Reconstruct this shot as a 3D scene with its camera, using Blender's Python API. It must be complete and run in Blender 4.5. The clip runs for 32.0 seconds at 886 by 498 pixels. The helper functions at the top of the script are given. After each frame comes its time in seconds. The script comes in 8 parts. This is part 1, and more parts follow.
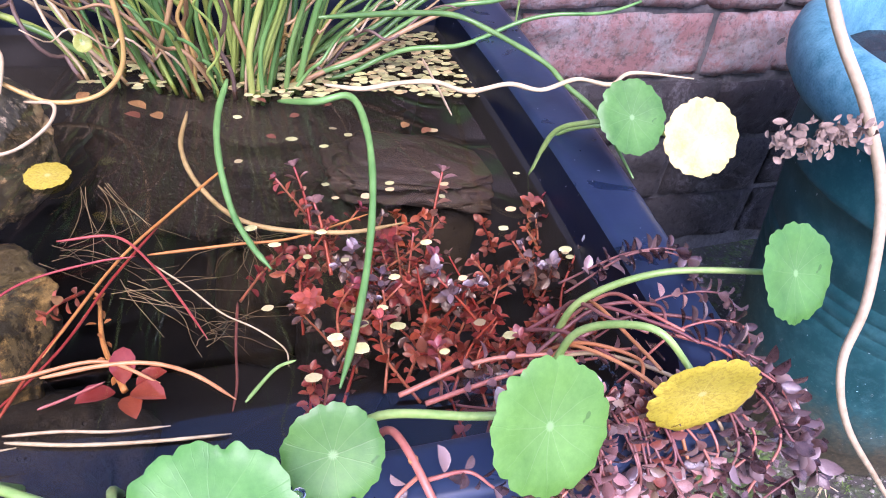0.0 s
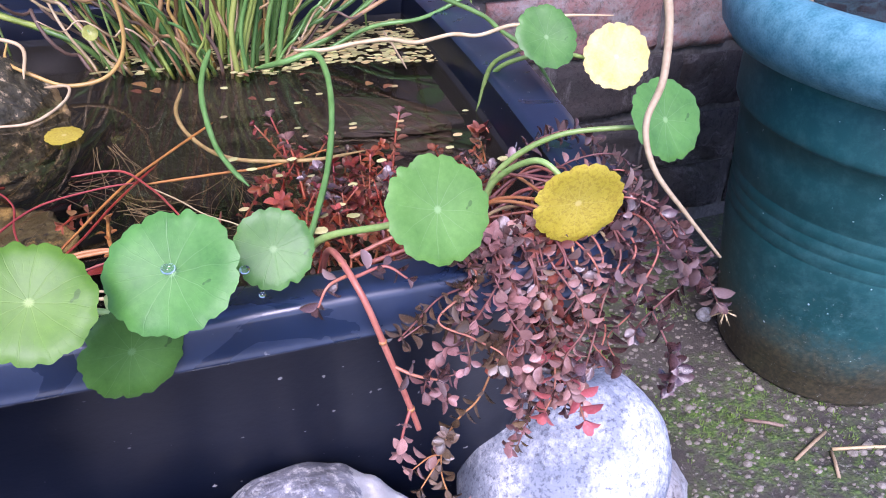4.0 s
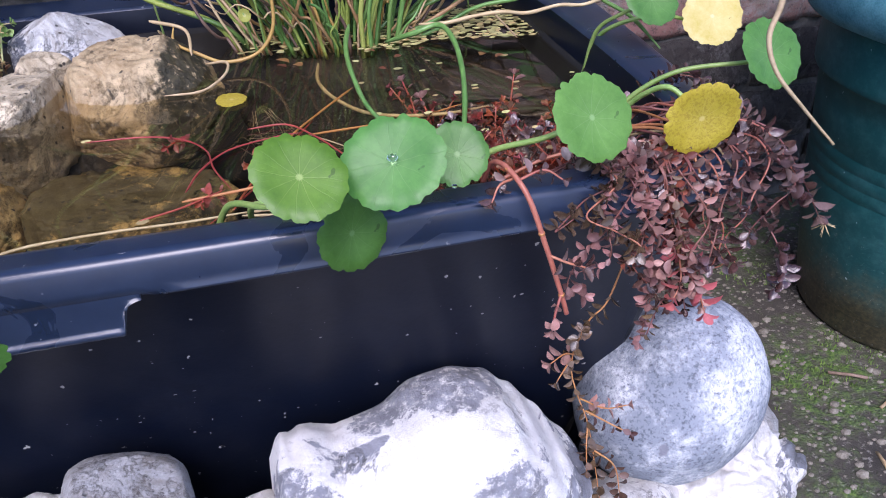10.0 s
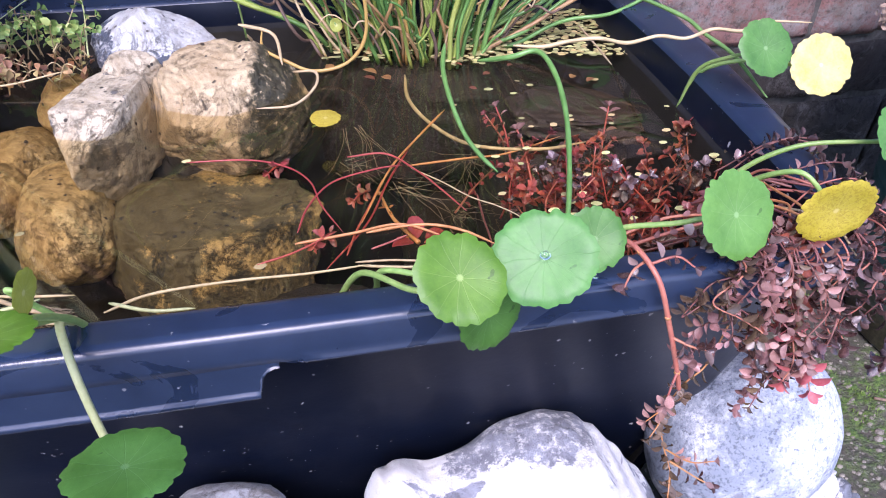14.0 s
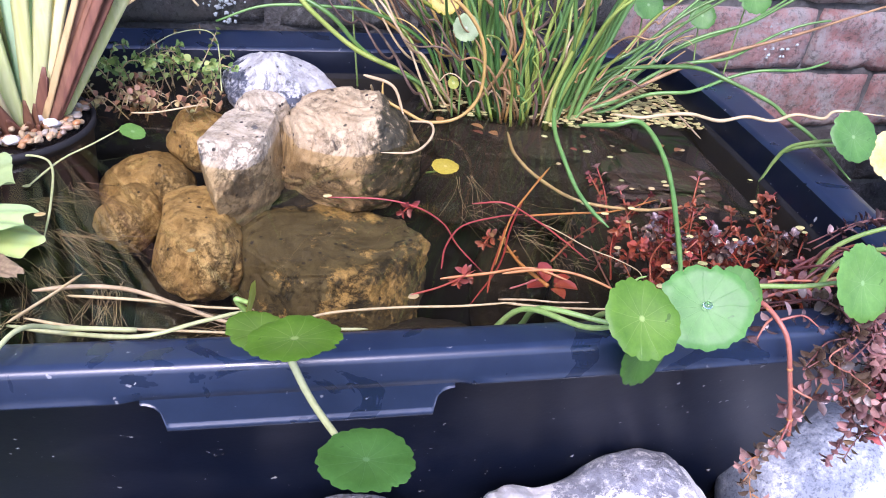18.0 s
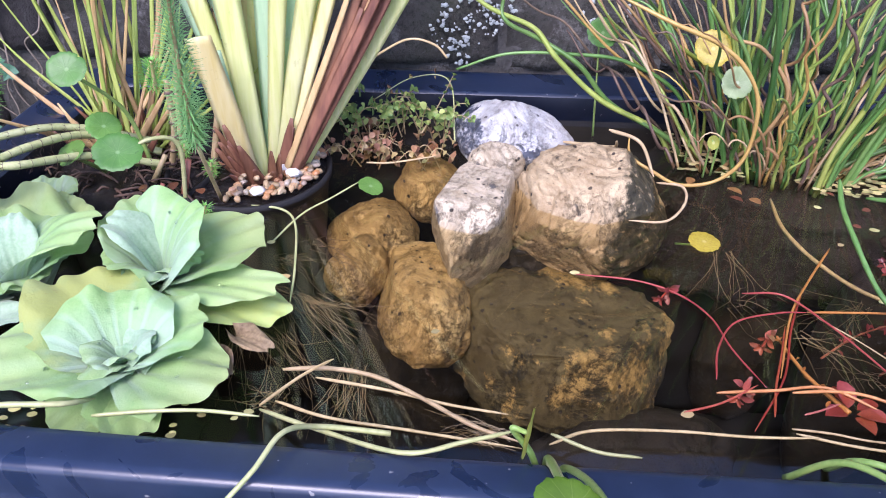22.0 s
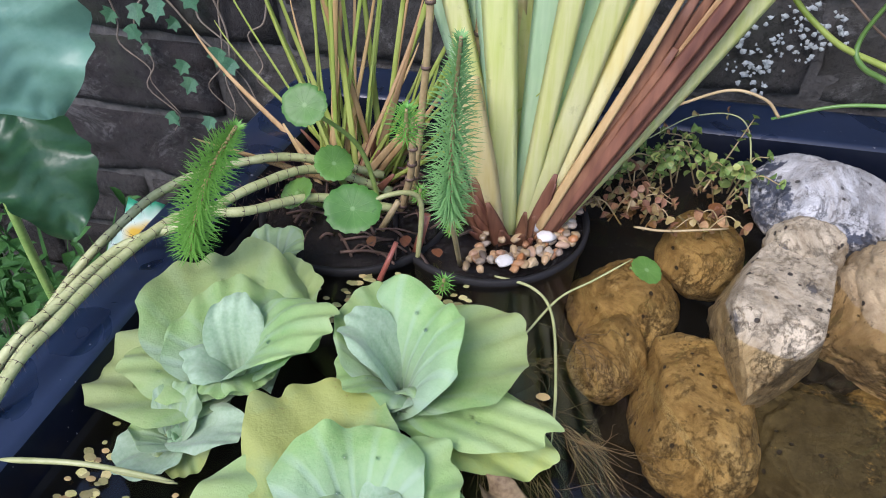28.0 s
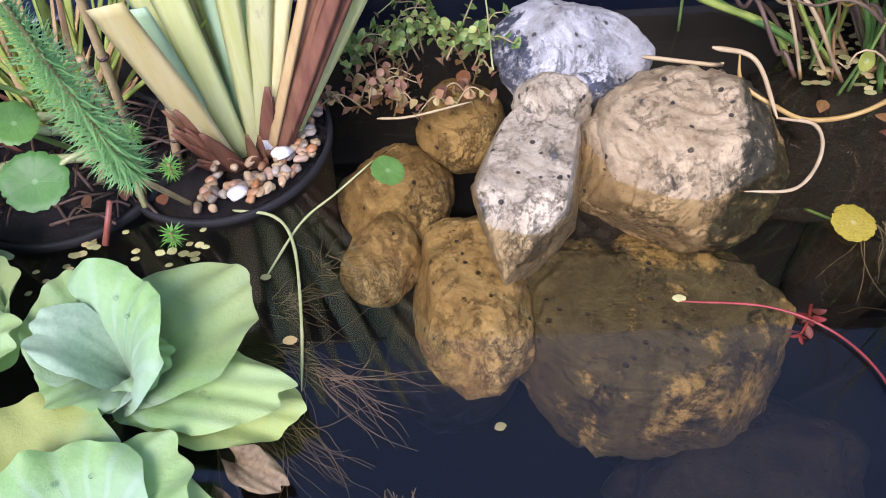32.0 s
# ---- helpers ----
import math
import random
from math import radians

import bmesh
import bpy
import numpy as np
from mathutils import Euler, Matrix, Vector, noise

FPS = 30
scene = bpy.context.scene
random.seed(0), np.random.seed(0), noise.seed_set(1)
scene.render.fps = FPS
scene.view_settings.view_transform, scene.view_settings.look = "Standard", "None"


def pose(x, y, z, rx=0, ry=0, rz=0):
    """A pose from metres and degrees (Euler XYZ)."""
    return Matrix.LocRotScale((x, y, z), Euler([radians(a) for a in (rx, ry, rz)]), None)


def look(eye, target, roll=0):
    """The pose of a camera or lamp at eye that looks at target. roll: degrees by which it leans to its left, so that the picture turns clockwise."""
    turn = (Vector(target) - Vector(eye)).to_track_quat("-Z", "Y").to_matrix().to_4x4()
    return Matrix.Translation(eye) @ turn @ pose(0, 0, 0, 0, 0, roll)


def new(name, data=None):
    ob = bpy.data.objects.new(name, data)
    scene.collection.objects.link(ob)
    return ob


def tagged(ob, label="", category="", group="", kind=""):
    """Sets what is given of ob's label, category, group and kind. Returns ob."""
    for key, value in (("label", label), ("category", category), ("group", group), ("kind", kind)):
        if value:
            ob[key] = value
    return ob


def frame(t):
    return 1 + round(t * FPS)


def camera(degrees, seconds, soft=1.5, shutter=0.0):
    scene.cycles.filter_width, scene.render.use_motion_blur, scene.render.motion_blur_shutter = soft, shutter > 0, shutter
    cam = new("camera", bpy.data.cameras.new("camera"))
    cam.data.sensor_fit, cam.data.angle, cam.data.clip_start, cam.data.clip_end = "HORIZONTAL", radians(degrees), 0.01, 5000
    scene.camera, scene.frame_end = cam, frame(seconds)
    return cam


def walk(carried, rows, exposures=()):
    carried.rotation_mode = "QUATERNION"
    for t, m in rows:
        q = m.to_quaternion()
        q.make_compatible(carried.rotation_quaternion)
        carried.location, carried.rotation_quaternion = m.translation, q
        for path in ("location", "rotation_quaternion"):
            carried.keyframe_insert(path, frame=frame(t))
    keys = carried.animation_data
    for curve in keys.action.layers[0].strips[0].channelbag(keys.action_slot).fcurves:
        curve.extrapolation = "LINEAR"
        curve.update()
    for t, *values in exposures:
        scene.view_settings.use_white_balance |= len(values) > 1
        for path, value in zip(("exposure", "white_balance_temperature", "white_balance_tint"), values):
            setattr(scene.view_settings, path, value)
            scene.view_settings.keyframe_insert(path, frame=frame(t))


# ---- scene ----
cam = camera(63.5, 32.0, soft=1.0)
PATH = [
    (0, (0.2113, -0.1785, 0.3677), (0.8237, 1.2542, -0.8861), 8.54),
    (0.5, (0.2167, -0.1978, 0.3635), (0.84, 1.2464, -0.8718), 8.22),
    (1, (0.227, -0.224, 0.3554), (0.8605, 1.2263, -0.8675), 7.63),
    (1.5, (0.2295, -0.2511, 0.3507), (0.8742, 1.199, -0.8665), 6.62),
    (2, (0.2335, -0.2782, 0.3458), (0.8781, 1.1684, -0.8758), 5.22),
    (2.5, (0.2328, -0.3002, 0.3453), (0.8573, 1.166, -0.8632), 4.00),
    (3, (0.2352, -0.3199, 0.3377), (0.8056, 1.1794, -0.8568), 2.36),
    (3.5, (0.2354, -0.3318, 0.3282), (0.7845, 1.1959, -0.8401), 2.04),
    (5.5, (0.2209, -0.3874, 0.3281), (0.7219, 1.1783, -0.811), -0.62),
    (6, (0.2119, -0.3939, 0.3269), (0.7006, 1.1729, -0.8159), -0.80),
    (6.5, (0.1968, -0.3949, 0.3319), (0.675, 1.169, -0.8194), -0.43),
    (7, (0.1829, -0.4017, 0.3364), (0.6706, 1.1615, -0.8119), -0.07),
    (7.5, (0.1682, -0.4055, 0.3394), (0.6606, 1.1557, -0.8097), 0.23),
    (8, (0.1657, -0.41, 0.3353), (0.6505, 1.1536, -0.8137), -0.34),
    (8.5, (0.1724, -0.4244, 0.3249), (0.6433, 1.1483, -0.8174), -1.47),
    (9, (0.1595, -0.4305, 0.3181), (0.6179, 1.1501, -0.8184), -1.70),
    (9.5, (0.1458, -0.4471, 0.3146), (0.5921, 1.1474, -0.8072), -2.04),
    (10, (0.1243, -0.4416, 0.3205), (0.5355, 1.1617, -0.8022), -2.08),
    (10.5, (0.0969, -0.4243, 0.3205), (0.4315, 1.1649, -0.8468), -2.36),
    (11, (0.075, -0.4179, 0.3228), (0.3256, 1.17, -0.867), -3.58),
    (11.5, (0.0487, -0.4073, 0.3295), (0.2051, 1.1817, -0.875), -4.45),
    (12, (0.0426, -0.3927, 0.3466), (0.1584, 1.1866, -0.8751), -4.01),
    (12.5, (0.0417, -0.3757, 0.3677), (0.1998, 1.1863, -0.8712), -2.35),
    (13, (0.0367, -0.3681, 0.3852), (0.2489, 1.179, -0.8643), -1.24),
    (13.5, (0.0429, -0.3662, 0.3913), (0.3386, 1.1738, -0.85), -0.28),
    (14, (0.0455, -0.3645, 0.4042), (0.4224, 1.1514, -0.8448), 1.18),
    (14.5, (0.0427, -0.3648, 0.4168), (0.4909, 1.1323, -0.8313), 2.64),
    (16.5, (-0.0363, -0.4027, 0.4388), (0.4435, 1.1596, -0.714), 5.90),
    (17, (-0.0488, -0.3978, 0.4349), (0.4028, 1.1799, -0.7084), 6.08),
    (17.5, (-0.0797, -0.3973, 0.4364), (0.395, 1.182, -0.6952), 6.79),
    (18, (-0.1105, -0.3924, 0.4349), (0.3138, 1.1941, -0.7066), 6.24),
    (18.5, (-0.1322, -0.3833, 0.44), (0.2358, 1.2193, -0.6985), 5.88),
    (19, (-0.1519, -0.3749, 0.4406), (0.1698, 1.2441, -0.6886), 5.49),
    (19.5, (-0.1713, -0.3628, 0.4417), (0.1041, 1.2641, -0.6885), 4.91),
    (20, (-0.1755, -0.3436, 0.4406), (0.0312, 1.2971, -0.6843), 3.88),
    (20.5, (-0.1868, -0.3249, 0.4376), (-0.0297, 1.3108, -0.7025), 3.90),
    (21, (-0.1956, -0.3088, 0.4409), (-0.0924, 1.3252, -0.7077), 3.20),
    (21.5, (-0.2007, -0.2908, 0.4437), (-0.1537, 1.3417, -0.7107), 2.50),
    (22, (-0.1976, -0.2737, 0.4494), (-0.2052, 1.3585, -0.7064), 1.69),
    (22.5, (-0.206, -0.2588, 0.4466), (-0.2769, 1.3626, -0.7221), 0.62),
    (23, (-0.2171, -0.248, 0.4496), (-0.3391, 1.3655, -0.7259), 0.24),
    (23.5, (-0.2192, -0.2344, 0.4531), (-0.3948, 1.371, -0.7267), -0.25),
    (24, (-0.2232, -0.2203, 0.453), (-0.4445, 1.3743, -0.7338), -0.46),
    (24.5, (-0.2302, -0.2042, 0.4526), (-0.4889, 1.3814, -0.7387), -0.78),
    (26.5, (-0.2963, -0.141, 0.4567), (-0.6435, 1.3686, -0.8084), -0.47),
    (27, (-0.3116, -0.1229, 0.4552), (-0.6968, 1.3677, -0.8214), -1.05),
    (27.5, (-0.3292, -0.0969, 0.4613), (-0.738, 1.3795, -0.8244), -1.17),
    (28, (-0.3394, -0.0718, 0.4619), (-0.7435, 1.4116, -0.8172), -1.09),
    (28.5, (-0.3299, -0.0576, 0.4652), (-0.6786, 1.4636, -0.7856), -2.14),
    (29, (-0.315, -0.043, 0.4625), (-0.5555, 1.465, -0.828), -2.3),
    (29.5, (-0.299, -0.039, 0.464), (-0.471, 1.4215, -0.892), -2.2),
    (30, (-0.284, -0.035, 0.472), (-0.449, 1.395, -0.917), -3.3),
    (30.5, (-0.258, -0.023, 0.469), (-0.4, 1.379, -0.95), -4.5),
    (31, (-0.238, 0.0, 0.474), (-0.366, 1.355, -0.99), -5.4),
    (31.5, (-0.227, 0.021, 0.474), (-0.326, 1.301, -1.061), -5.6),
    (32, (-0.218, 0.027, 0.472), (-0.301, 1.228, -1.125), -5.9),
]
walk(cam, [(t, look(eye, target, roll)) for t, eye, target, roll in PATH],
     [(0.0, 2.12, 5700, 44), (3.0, 1.79, 5720, 40), (6.0, 1.72, 5750, 36), (10.0, 1.29, 5900, 28), (11.0, 1.28, 5900, 28), (13.0, 1.68, 5850, 31), (17.0, 1.85, 5800, 33), (20.0, 1.80, 5800, 35), (24.0, 1.45, 5950, 28), (28.0, 1.09, 6150, 22), (30.0, 1.17, 6050, 25), (32.0, 1.40, 5950, 29)])

# ---- light: open shade under a bright sky ----
world = bpy.data.worlds.new("sky")
scene.world = world
world.use_nodes = True
wn = world.node_tree
sky = wn.nodes.new("ShaderNodeTexSky")
sky.sky_type = "NISHITA"
sky.sun_disc = False
sky.sun_elevation = radians(52)
sky.sun_rotation = radians(196)
sky.dust_density = 1.3
sky.ozone_density = 2.0
wn.links.new(sky.outputs[0], wn.nodes["Background"].inputs[0])
wn.nodes["Background"].inputs[1].default_value = 0.125
sun = new("sun", bpy.data.lights.new("sun", "SUN"))
sun.data.energy, sun.data.angle, sun.data.color = 1.5, radians(30), (1.0, 0.96, 0.90)
sun.matrix_world = look((-0.6, -1.7, 2.6), (0, 0.3, 0))


# ---- mesh helpers ----
class Soup:
    """Vertices and faces of one mesh."""

    def __init__(self):
        self.v, self.f = [], []

    def add(self, verts, faces):
        n = len(self.v)
        self.v += [tuple(p) for p in verts]
        self.f += [tuple(i + n for i in f) for f in faces]
        return self

    def mesh(self, name, material=None, smooth=True):
        me = bpy.data.meshes.new(name)
        me.from_pydata(self.v, [], self.f)
        me.validate()
        if material:
            me.materials.append(material)
        me.polygons.foreach_set("use_smooth", [smooth] * len(me.polygons))
        return me


def part(name, soup, material, parent=None, label="", smooth=True, m=None):
    """One mesh object, under a thing or a part."""
    data = soup.mesh(name, material, smooth) if isinstance(soup, Soup) else soup
    ob = new(name, data)
    if parent:
        ob.parent = parent
    if m is not None:
        ob.matrix_basis = m
    if label:
        ob["label"] = label
    return ob


def empty(name, at=(0, 0, 0)):
    ob = new(name)
    ob.location = at
    ob.empty_display_size = 0.02
    return ob


def spline(points, n=8):
    """A smooth line through points: n steps between neighbours."""
    P = [Vector(p) for p in points]
    P = [2 * P[0] - P[1]] + P + [2 * P[-1] - P[-2]]
    out = []
    for i in range(1, len(P) - 2):
        a, b, c, d = P[i - 1:i + 3]
        for k in range(n):
            t = k / n
            out.append(0.5 * ((2 * b) + (c - a) * t + (2 * a - 5 * b + 4 * c - d) * t * t + (3 * b - a - 3 * c + d) * t ** 3))
    out.append(P[-2])
    return out


def tube(points, radius, sides=6, soup=None):
    """A round bar along points; radius is a number or a function of 0..1."""
    soup = soup or Soup()
    P = [Vector(p) for p in points]
    n = len(P)
    r = radius if callable(radius) else (lambda s: radius)
    up = Vector((0.31, 0.17, 0.93))
    verts, faces = [], []
    side = None
    for i, p in enumerate(P):
        t = (P[min(i + 1, n - 1)] - P[max(i - 1, 0)])
        t = t.normalized() if t.length > 1e-9 else Vector((0, 0, 1))
        if side is None:
            side = t.cross(up).normalized()
        side = (side - t * side.dot(t)).normalized()
        other = t.cross(side)
        rr = r(i / (n - 1))
        for k in range(sides):
            a = 2 * math.pi * k / sides
            verts.append(p + rr * (math.cos(a) * side + math.sin(a) * other))
    for i in range(n - 1):
        for k in range(sides):
            a, b = i * sides + k, i * sides + (k + 1) % sides
            faces.append((a, b, b + sides, a + sides))
    faces.append(tuple(range(sides))[::-1])
    faces.append(tuple((n - 1) * sides + k for k in range(sides)))
    return soup.add(verts, faces)


def facing(at, normal, spin=0.0):
    """A pose at a place whose z axis points along normal."""
    q = Vector(normal).normalized().to_track_quat("Z", "Y")
    return Matrix.Translation(at) @ q.to_matrix().to_4x4() @ pose(0, 0, 0, 0, 0, spin)


_ico = {}


def ico(level):
    if level not in _ico:
        bm = bmesh.new()
        bmesh.ops.create_icosphere(bm, subdivisions=level, radius=1)
        _ico[level] = ([v.co.copy() for v in bm.verts], [tuple(v.index for v in f.verts) for f in bm.faces])
        bm.free()
    return _ico[level]


def lump(radii, seed, rough=0.18, fine=0.03, level=5, square=2.0, cuts=0, planes=(), fold=0.0, dents=(), edge=0.90, shape=None):
    """A stone: a rounded body with broad bulges and hollows and a fine uneven skin; planes cut facets, dents press hollows (or lift knobs) about a direction."""
    verts, faces = ico(level)
    out = []
    o = Vector((seed * 3.7, seed * 1.3, seed * 2.1))
    for v in verts:
        w = Vector([math.copysign(abs(c) ** (2 / square), c) for c in v]) if square != 2 else v
        k = 1 + rough * noise.noise(v * 1.1 + o) * 1.6 + rough * 0.6 * noise.noise(v * 2.3 + o)
        ridge = 1 - abs(noise.noise(v * 3.1 + o * 2))
        k += fine * (ridge * ridge * 1.5 - 0.8) + fine * 0.7 * noise.noise(v * 9 + o) + fine * 0.35 * noise.noise(v * 22 + o)
        out.append(w * k)
    rr = random.Random(seed)
    faces_at = [(Vector(n).normalized(), d) for n, d in planes]
    for _ in range(cuts):
        n = Vector((rr.gauss(0, 1), rr.gauss(0, 1), rr.gauss(0, 1))).normalized()
        faces_at.append((n, rr.uniform(0.76, 0.92)))
    for n, d in faces_at:
        for i, p in enumerate(out):
            over = p.dot(n) - d
            if over > 0:
                out[i] = p - n * over * edge
    for n, depth, width in dents:
        n = Vector(n).normalized()
        for i, v in enumerate(verts):
            k = (1 - v.dot(n)) / (width * width)
            if k < 6:
                out[i] = out[i] * (1 - depth * math.exp(-k))
    if fold:
        # creases and pockets pressed into the skin
        for i, v in enumerate(verts):
            q = v * 1.5 + o
            q = q + 0.55 * Vector((noise.noise(q * 1.3), noise.noise(q * 1.3 + Vector((5, 0, 0))), noise.noise(q * 1.3 + Vector((0, 7, 0)))))
            c1 = max(0.0, 1 - abs(noise.noise(q * 1.25)) * 5.0)
            c2 = max(0.0, 1 - abs(noise.noise(q * 3.1 + o)) * 4.0)
            c3 = max(0.0, 1 - abs(noise.noise(q * 7.5)) * 3.0)
            hole = max(0.0, noise.noise(q * 4.3 + Vector((3, 3, 3))) - 0.33)
            out[i] = out[i] * (1 - fold * (0.60 * c1 ** 2 + 0.30 * c2 ** 2 * c1 + 0.05 * c3 + 0.9 * hole - 0.05 * noise.noise(q * 14)))
    if shape:
        out = [shape(p) for p in out]
    out = [(p.x * radii[0], p.y * radii[1], p.z * radii[2]) for p in out]
    s = Soup()
    s.add(out, faces)
    return s


# ---- materials ----
class Nodes:
    def __init__(self, name):
        self.m = bpy.data.materials.new(name)
        self.m.use_nodes = True
        self.t = self.m.node_tree
        self.bsdf = self.t.nodes["Principled BSDF"]
        self.out = self.t.nodes["Material Output"]
        self.co = self.t.nodes.new("ShaderNodeTexCoord")

    def node(self, kind, **values):
        n = self.t.nodes.new("ShaderNode" + kind)
        for k, v in values.items():
            if k in n.inputs:
                n.inputs[k].default_value = v
        return n

    def link(self, a, b):
        self.t.links.new(a, b)

    def noise(self, scale, detail=4.0, rough=0.6, where="Object", distort=0.0):
        n = self.node("TexNoise", Scale=scale, Detail=detail, Roughness=rough, Distortion=distort)
        self.link(self.co.outputs[where], n.inputs["Vector"])
        return n.outputs[0]

    def ramp(self, fac, stops):
        r = self.t.nodes.new("ShaderNodeValToRGB")
        e = r.color_ramp.elements
        while len(e) < len(stops):
            e.new(0.5)
        for el, (p, c) in zip(e, stops):
            el.position, el.color = p, (*c, 1) if len(c) == 3 else c
        self.link(fac, r.inputs[0])
        return r.outputs[0]

    def mask(self, fac, lo, hi):
        n = self.node("MapRange")
        n.inputs[1].default_value, n.inputs[2].default_value = lo, hi
        self.link(fac, n.inputs[0])
        return n.outputs[0]

    def mix(self, fac, a, b, how="MIX"):
        n = self.t.nodes.new("ShaderNodeMix")
        n.data_type, n.blend_type = "RGBA", how
        for sock, v in ((n.inputs[0], fac), (n.inputs[6], a), (n.inputs[7], b)):
            if isinstance(v, bpy.types.NodeSocket):
                self.link(v, sock)
            else:
                sock.default_value = v if isinstance(v, (int, float)) else (*v, 1)
        return n.outputs[2]

    def math(self, op, a, b=0.0):
        n = self.t.nodes.new("ShaderNodeMath")
        n.operation = op
        for sock, v in zip(n.inputs, (a, b)):
            if isinstance(v, bpy.types.NodeSocket):
                self.link(v, sock)
            else:
                sock.default_value = v
        return n.outputs[0]

    def vary(self, color, amount=0.25):
        """A slightly different brightness for each object."""
        info = self.t.nodes.new("ShaderNodeObjectInfo")
        k = self.mask(info.outputs["Random"], -0.0, 1.0)
        hsv = self.node("HueSaturation")
        self.link(self.math("ADD", self.math("MULTIPLY", k, amount), 1 - amount / 2), hsv.inputs["Value"])
        self.link(self.math("ADD", self.math("MULTIPLY", k, amount * 0.08), 0.5 - amount * 0.04), hsv.inputs["Hue"])
        self.link(color, hsv.inputs["Color"])
        return hsv.outputs[0]

    def bump(self, height, strength=0.3, distance=0.002):
        b = self.node("Bump", Strength=strength, Distance=distance)
        self.link(height, b.inputs["Height"])
        self.link(b.outputs[0], self.bsdf.inputs["Normal"])
        return b.outputs[0]

    def done(self, color, rough=0.6, **more):
        b = self.bsdf.inputs
        for sock, v in ((b["Base Color"], color), (b["Roughness"], rough)):
            if isinstance(v, bpy.types.NodeSocket):
                self.link(v, sock)
            else:
                sock.default_value = v if isinstance(v, (int, float)) else (*v, 1)
        for k, v in more.items():
            b[k.replace("_", " ")].default_value = v
        return self.m


def plain(name, dark, light, scale, rough=0.6, bump=0.3, fine=8.0, dist=0.001, vary=0.2, leafy=0.0, where="Object", island=None, **more):
    """Two colours mixed at two scales, with a fine relief."""
    n = Nodes(name)
    big, small = n.noise(scale, 3, where=where), n.noise(scale * fine, 5, where=where)
    c = n.ramp(n.mix(0.4, big, small), [(0.32, dark), (0.68, light)])
    if island:
        geo = n.t.nodes.new("ShaderNodeNewGeometry")
        k = geo.outputs["Random Per Island"]
        c = n.mix(n.mask(k, 0.45, 1.0), c, island)
        hsv = n.node("HueSaturation")
        n.link(n.math("ADD", n.math("MULTIPLY", n.math("FRACT", n.math("MULTIPLY", k, 7.3)), 0.9), 0.5), hsv.inputs["Value"])
        n.link(c, hsv.inputs["Color"])
        c = hsv.outputs[0]
    c = n.vary(c, vary) if vary else c
    n.bump(small, bump, dist)
    if leafy:
        return through_light(n, c, rough, leafy, **more)
    return n.done(c, rough, **more)


def through_light(n, color, rough, amount, **more):
    """A thin leaf: part of the light comes through it."""
    n.done(color, rough, **more)
    tr = n.node("BsdfTranslucent")
    n.link(color, tr.inputs[0])
    mx = n.node("MixShader", Fac=amount)
    n.link(n.bsdf.outputs[0], mx.inputs[1])
    n.link(tr.outputs[0], mx.inputs[2])
    n.link(mx.outputs[0], n.out.inputs[0])
    return n.m


def tub_plastic(name="black_plastic", matt_shade=0.0):
    n = Nodes(name)
    streak, fine = n.noise(5, 4), n.noise(160, 3)
    # scales the colour down too, so shade is painted into the duller plastic
    k = 1 - 1.6 * matt_shade
    c = n.ramp(streak, [(0.35, (0.0045 * k, 0.0108 * k * (1 - matt_shade), 0.027 * k * (1 - matt_shade))), (0.7, (0.0085 * k, 0.0185 * k * (1 - matt_shade), 0.045 * k * (1 - 1.2 * matt_shade)))])
    fleck = n.mask(n.noise(85, 2, 0.5), 0.745, 0.765)
    c = n.mix(fleck, c, (0.35, 0.34, 0.32))
    c = n.mix(n.math('MULTIPLY', n.mask(n.noise(140, 2, 0.5), 0.73, 0.76), n.mask(n.noise(12, 2), 0.45, 0.55)), c, (0.42, 0.41, 0.40))
    film = n.mask(n.noise(9, 5, 0.7), 0.5, 0.75)
    c = n.mix(n.math("MULTIPLY", film, 0.14), c, (0.05, 0.05, 0.06))
    wet = n.mask(n.noise(13, 4, 0.5, distort=1.6), 0.585, 0.61)
    haze = n.math('MULTIPLY', n.math('SUBTRACT', 1.0, wet), 0.5 - 1.6 * matt_shade)
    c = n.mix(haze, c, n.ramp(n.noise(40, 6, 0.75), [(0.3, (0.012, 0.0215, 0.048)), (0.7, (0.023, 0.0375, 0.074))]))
    n.bump(fine, 0.12, 0.0006)
    dry = n.math('ADD', n.math('MULTIPLY', streak, 0.25), 0.20)
    return n.done(c, n.math('SUBTRACT', dry, n.math('MULTIPLY', wet, 0.14 - 0.5 * matt_shade)), Specular_IOR_Level=0.6 - 1.35 * matt_shade)


def water_surface():
    n = Nodes("pond_water")
    gloss = n.node("BsdfGlossy", Roughness=0.0)
    clear = n.node("BsdfTransparent")
    clear.inputs[0].default_value = (0.965, 0.905, 0.765, 1)
    face = n.node("LayerWeight", Blend=0.5)
    mx = n.node("MixShader")
    bump = n.node("Bump", Strength=0.02, Distance=0.002)
    n.link(n.noise(6, 1), bump.inputs["Height"])
    n.link(bump.outputs[0], gloss.inputs["Normal"])
    n.link(n.math("ADD", n.math("MULTIPLY", n.math("POWER", face.outputs["Facing"], 5.0), 0.94), 0.052), mx.inputs[0])
    n.link(clear.outputs[0], mx.inputs[1])
    n.link(gloss.outputs[0], mx.inputs[2])
    n.link(mx.outputs[0], n.out.inputs[0])
    return n.m


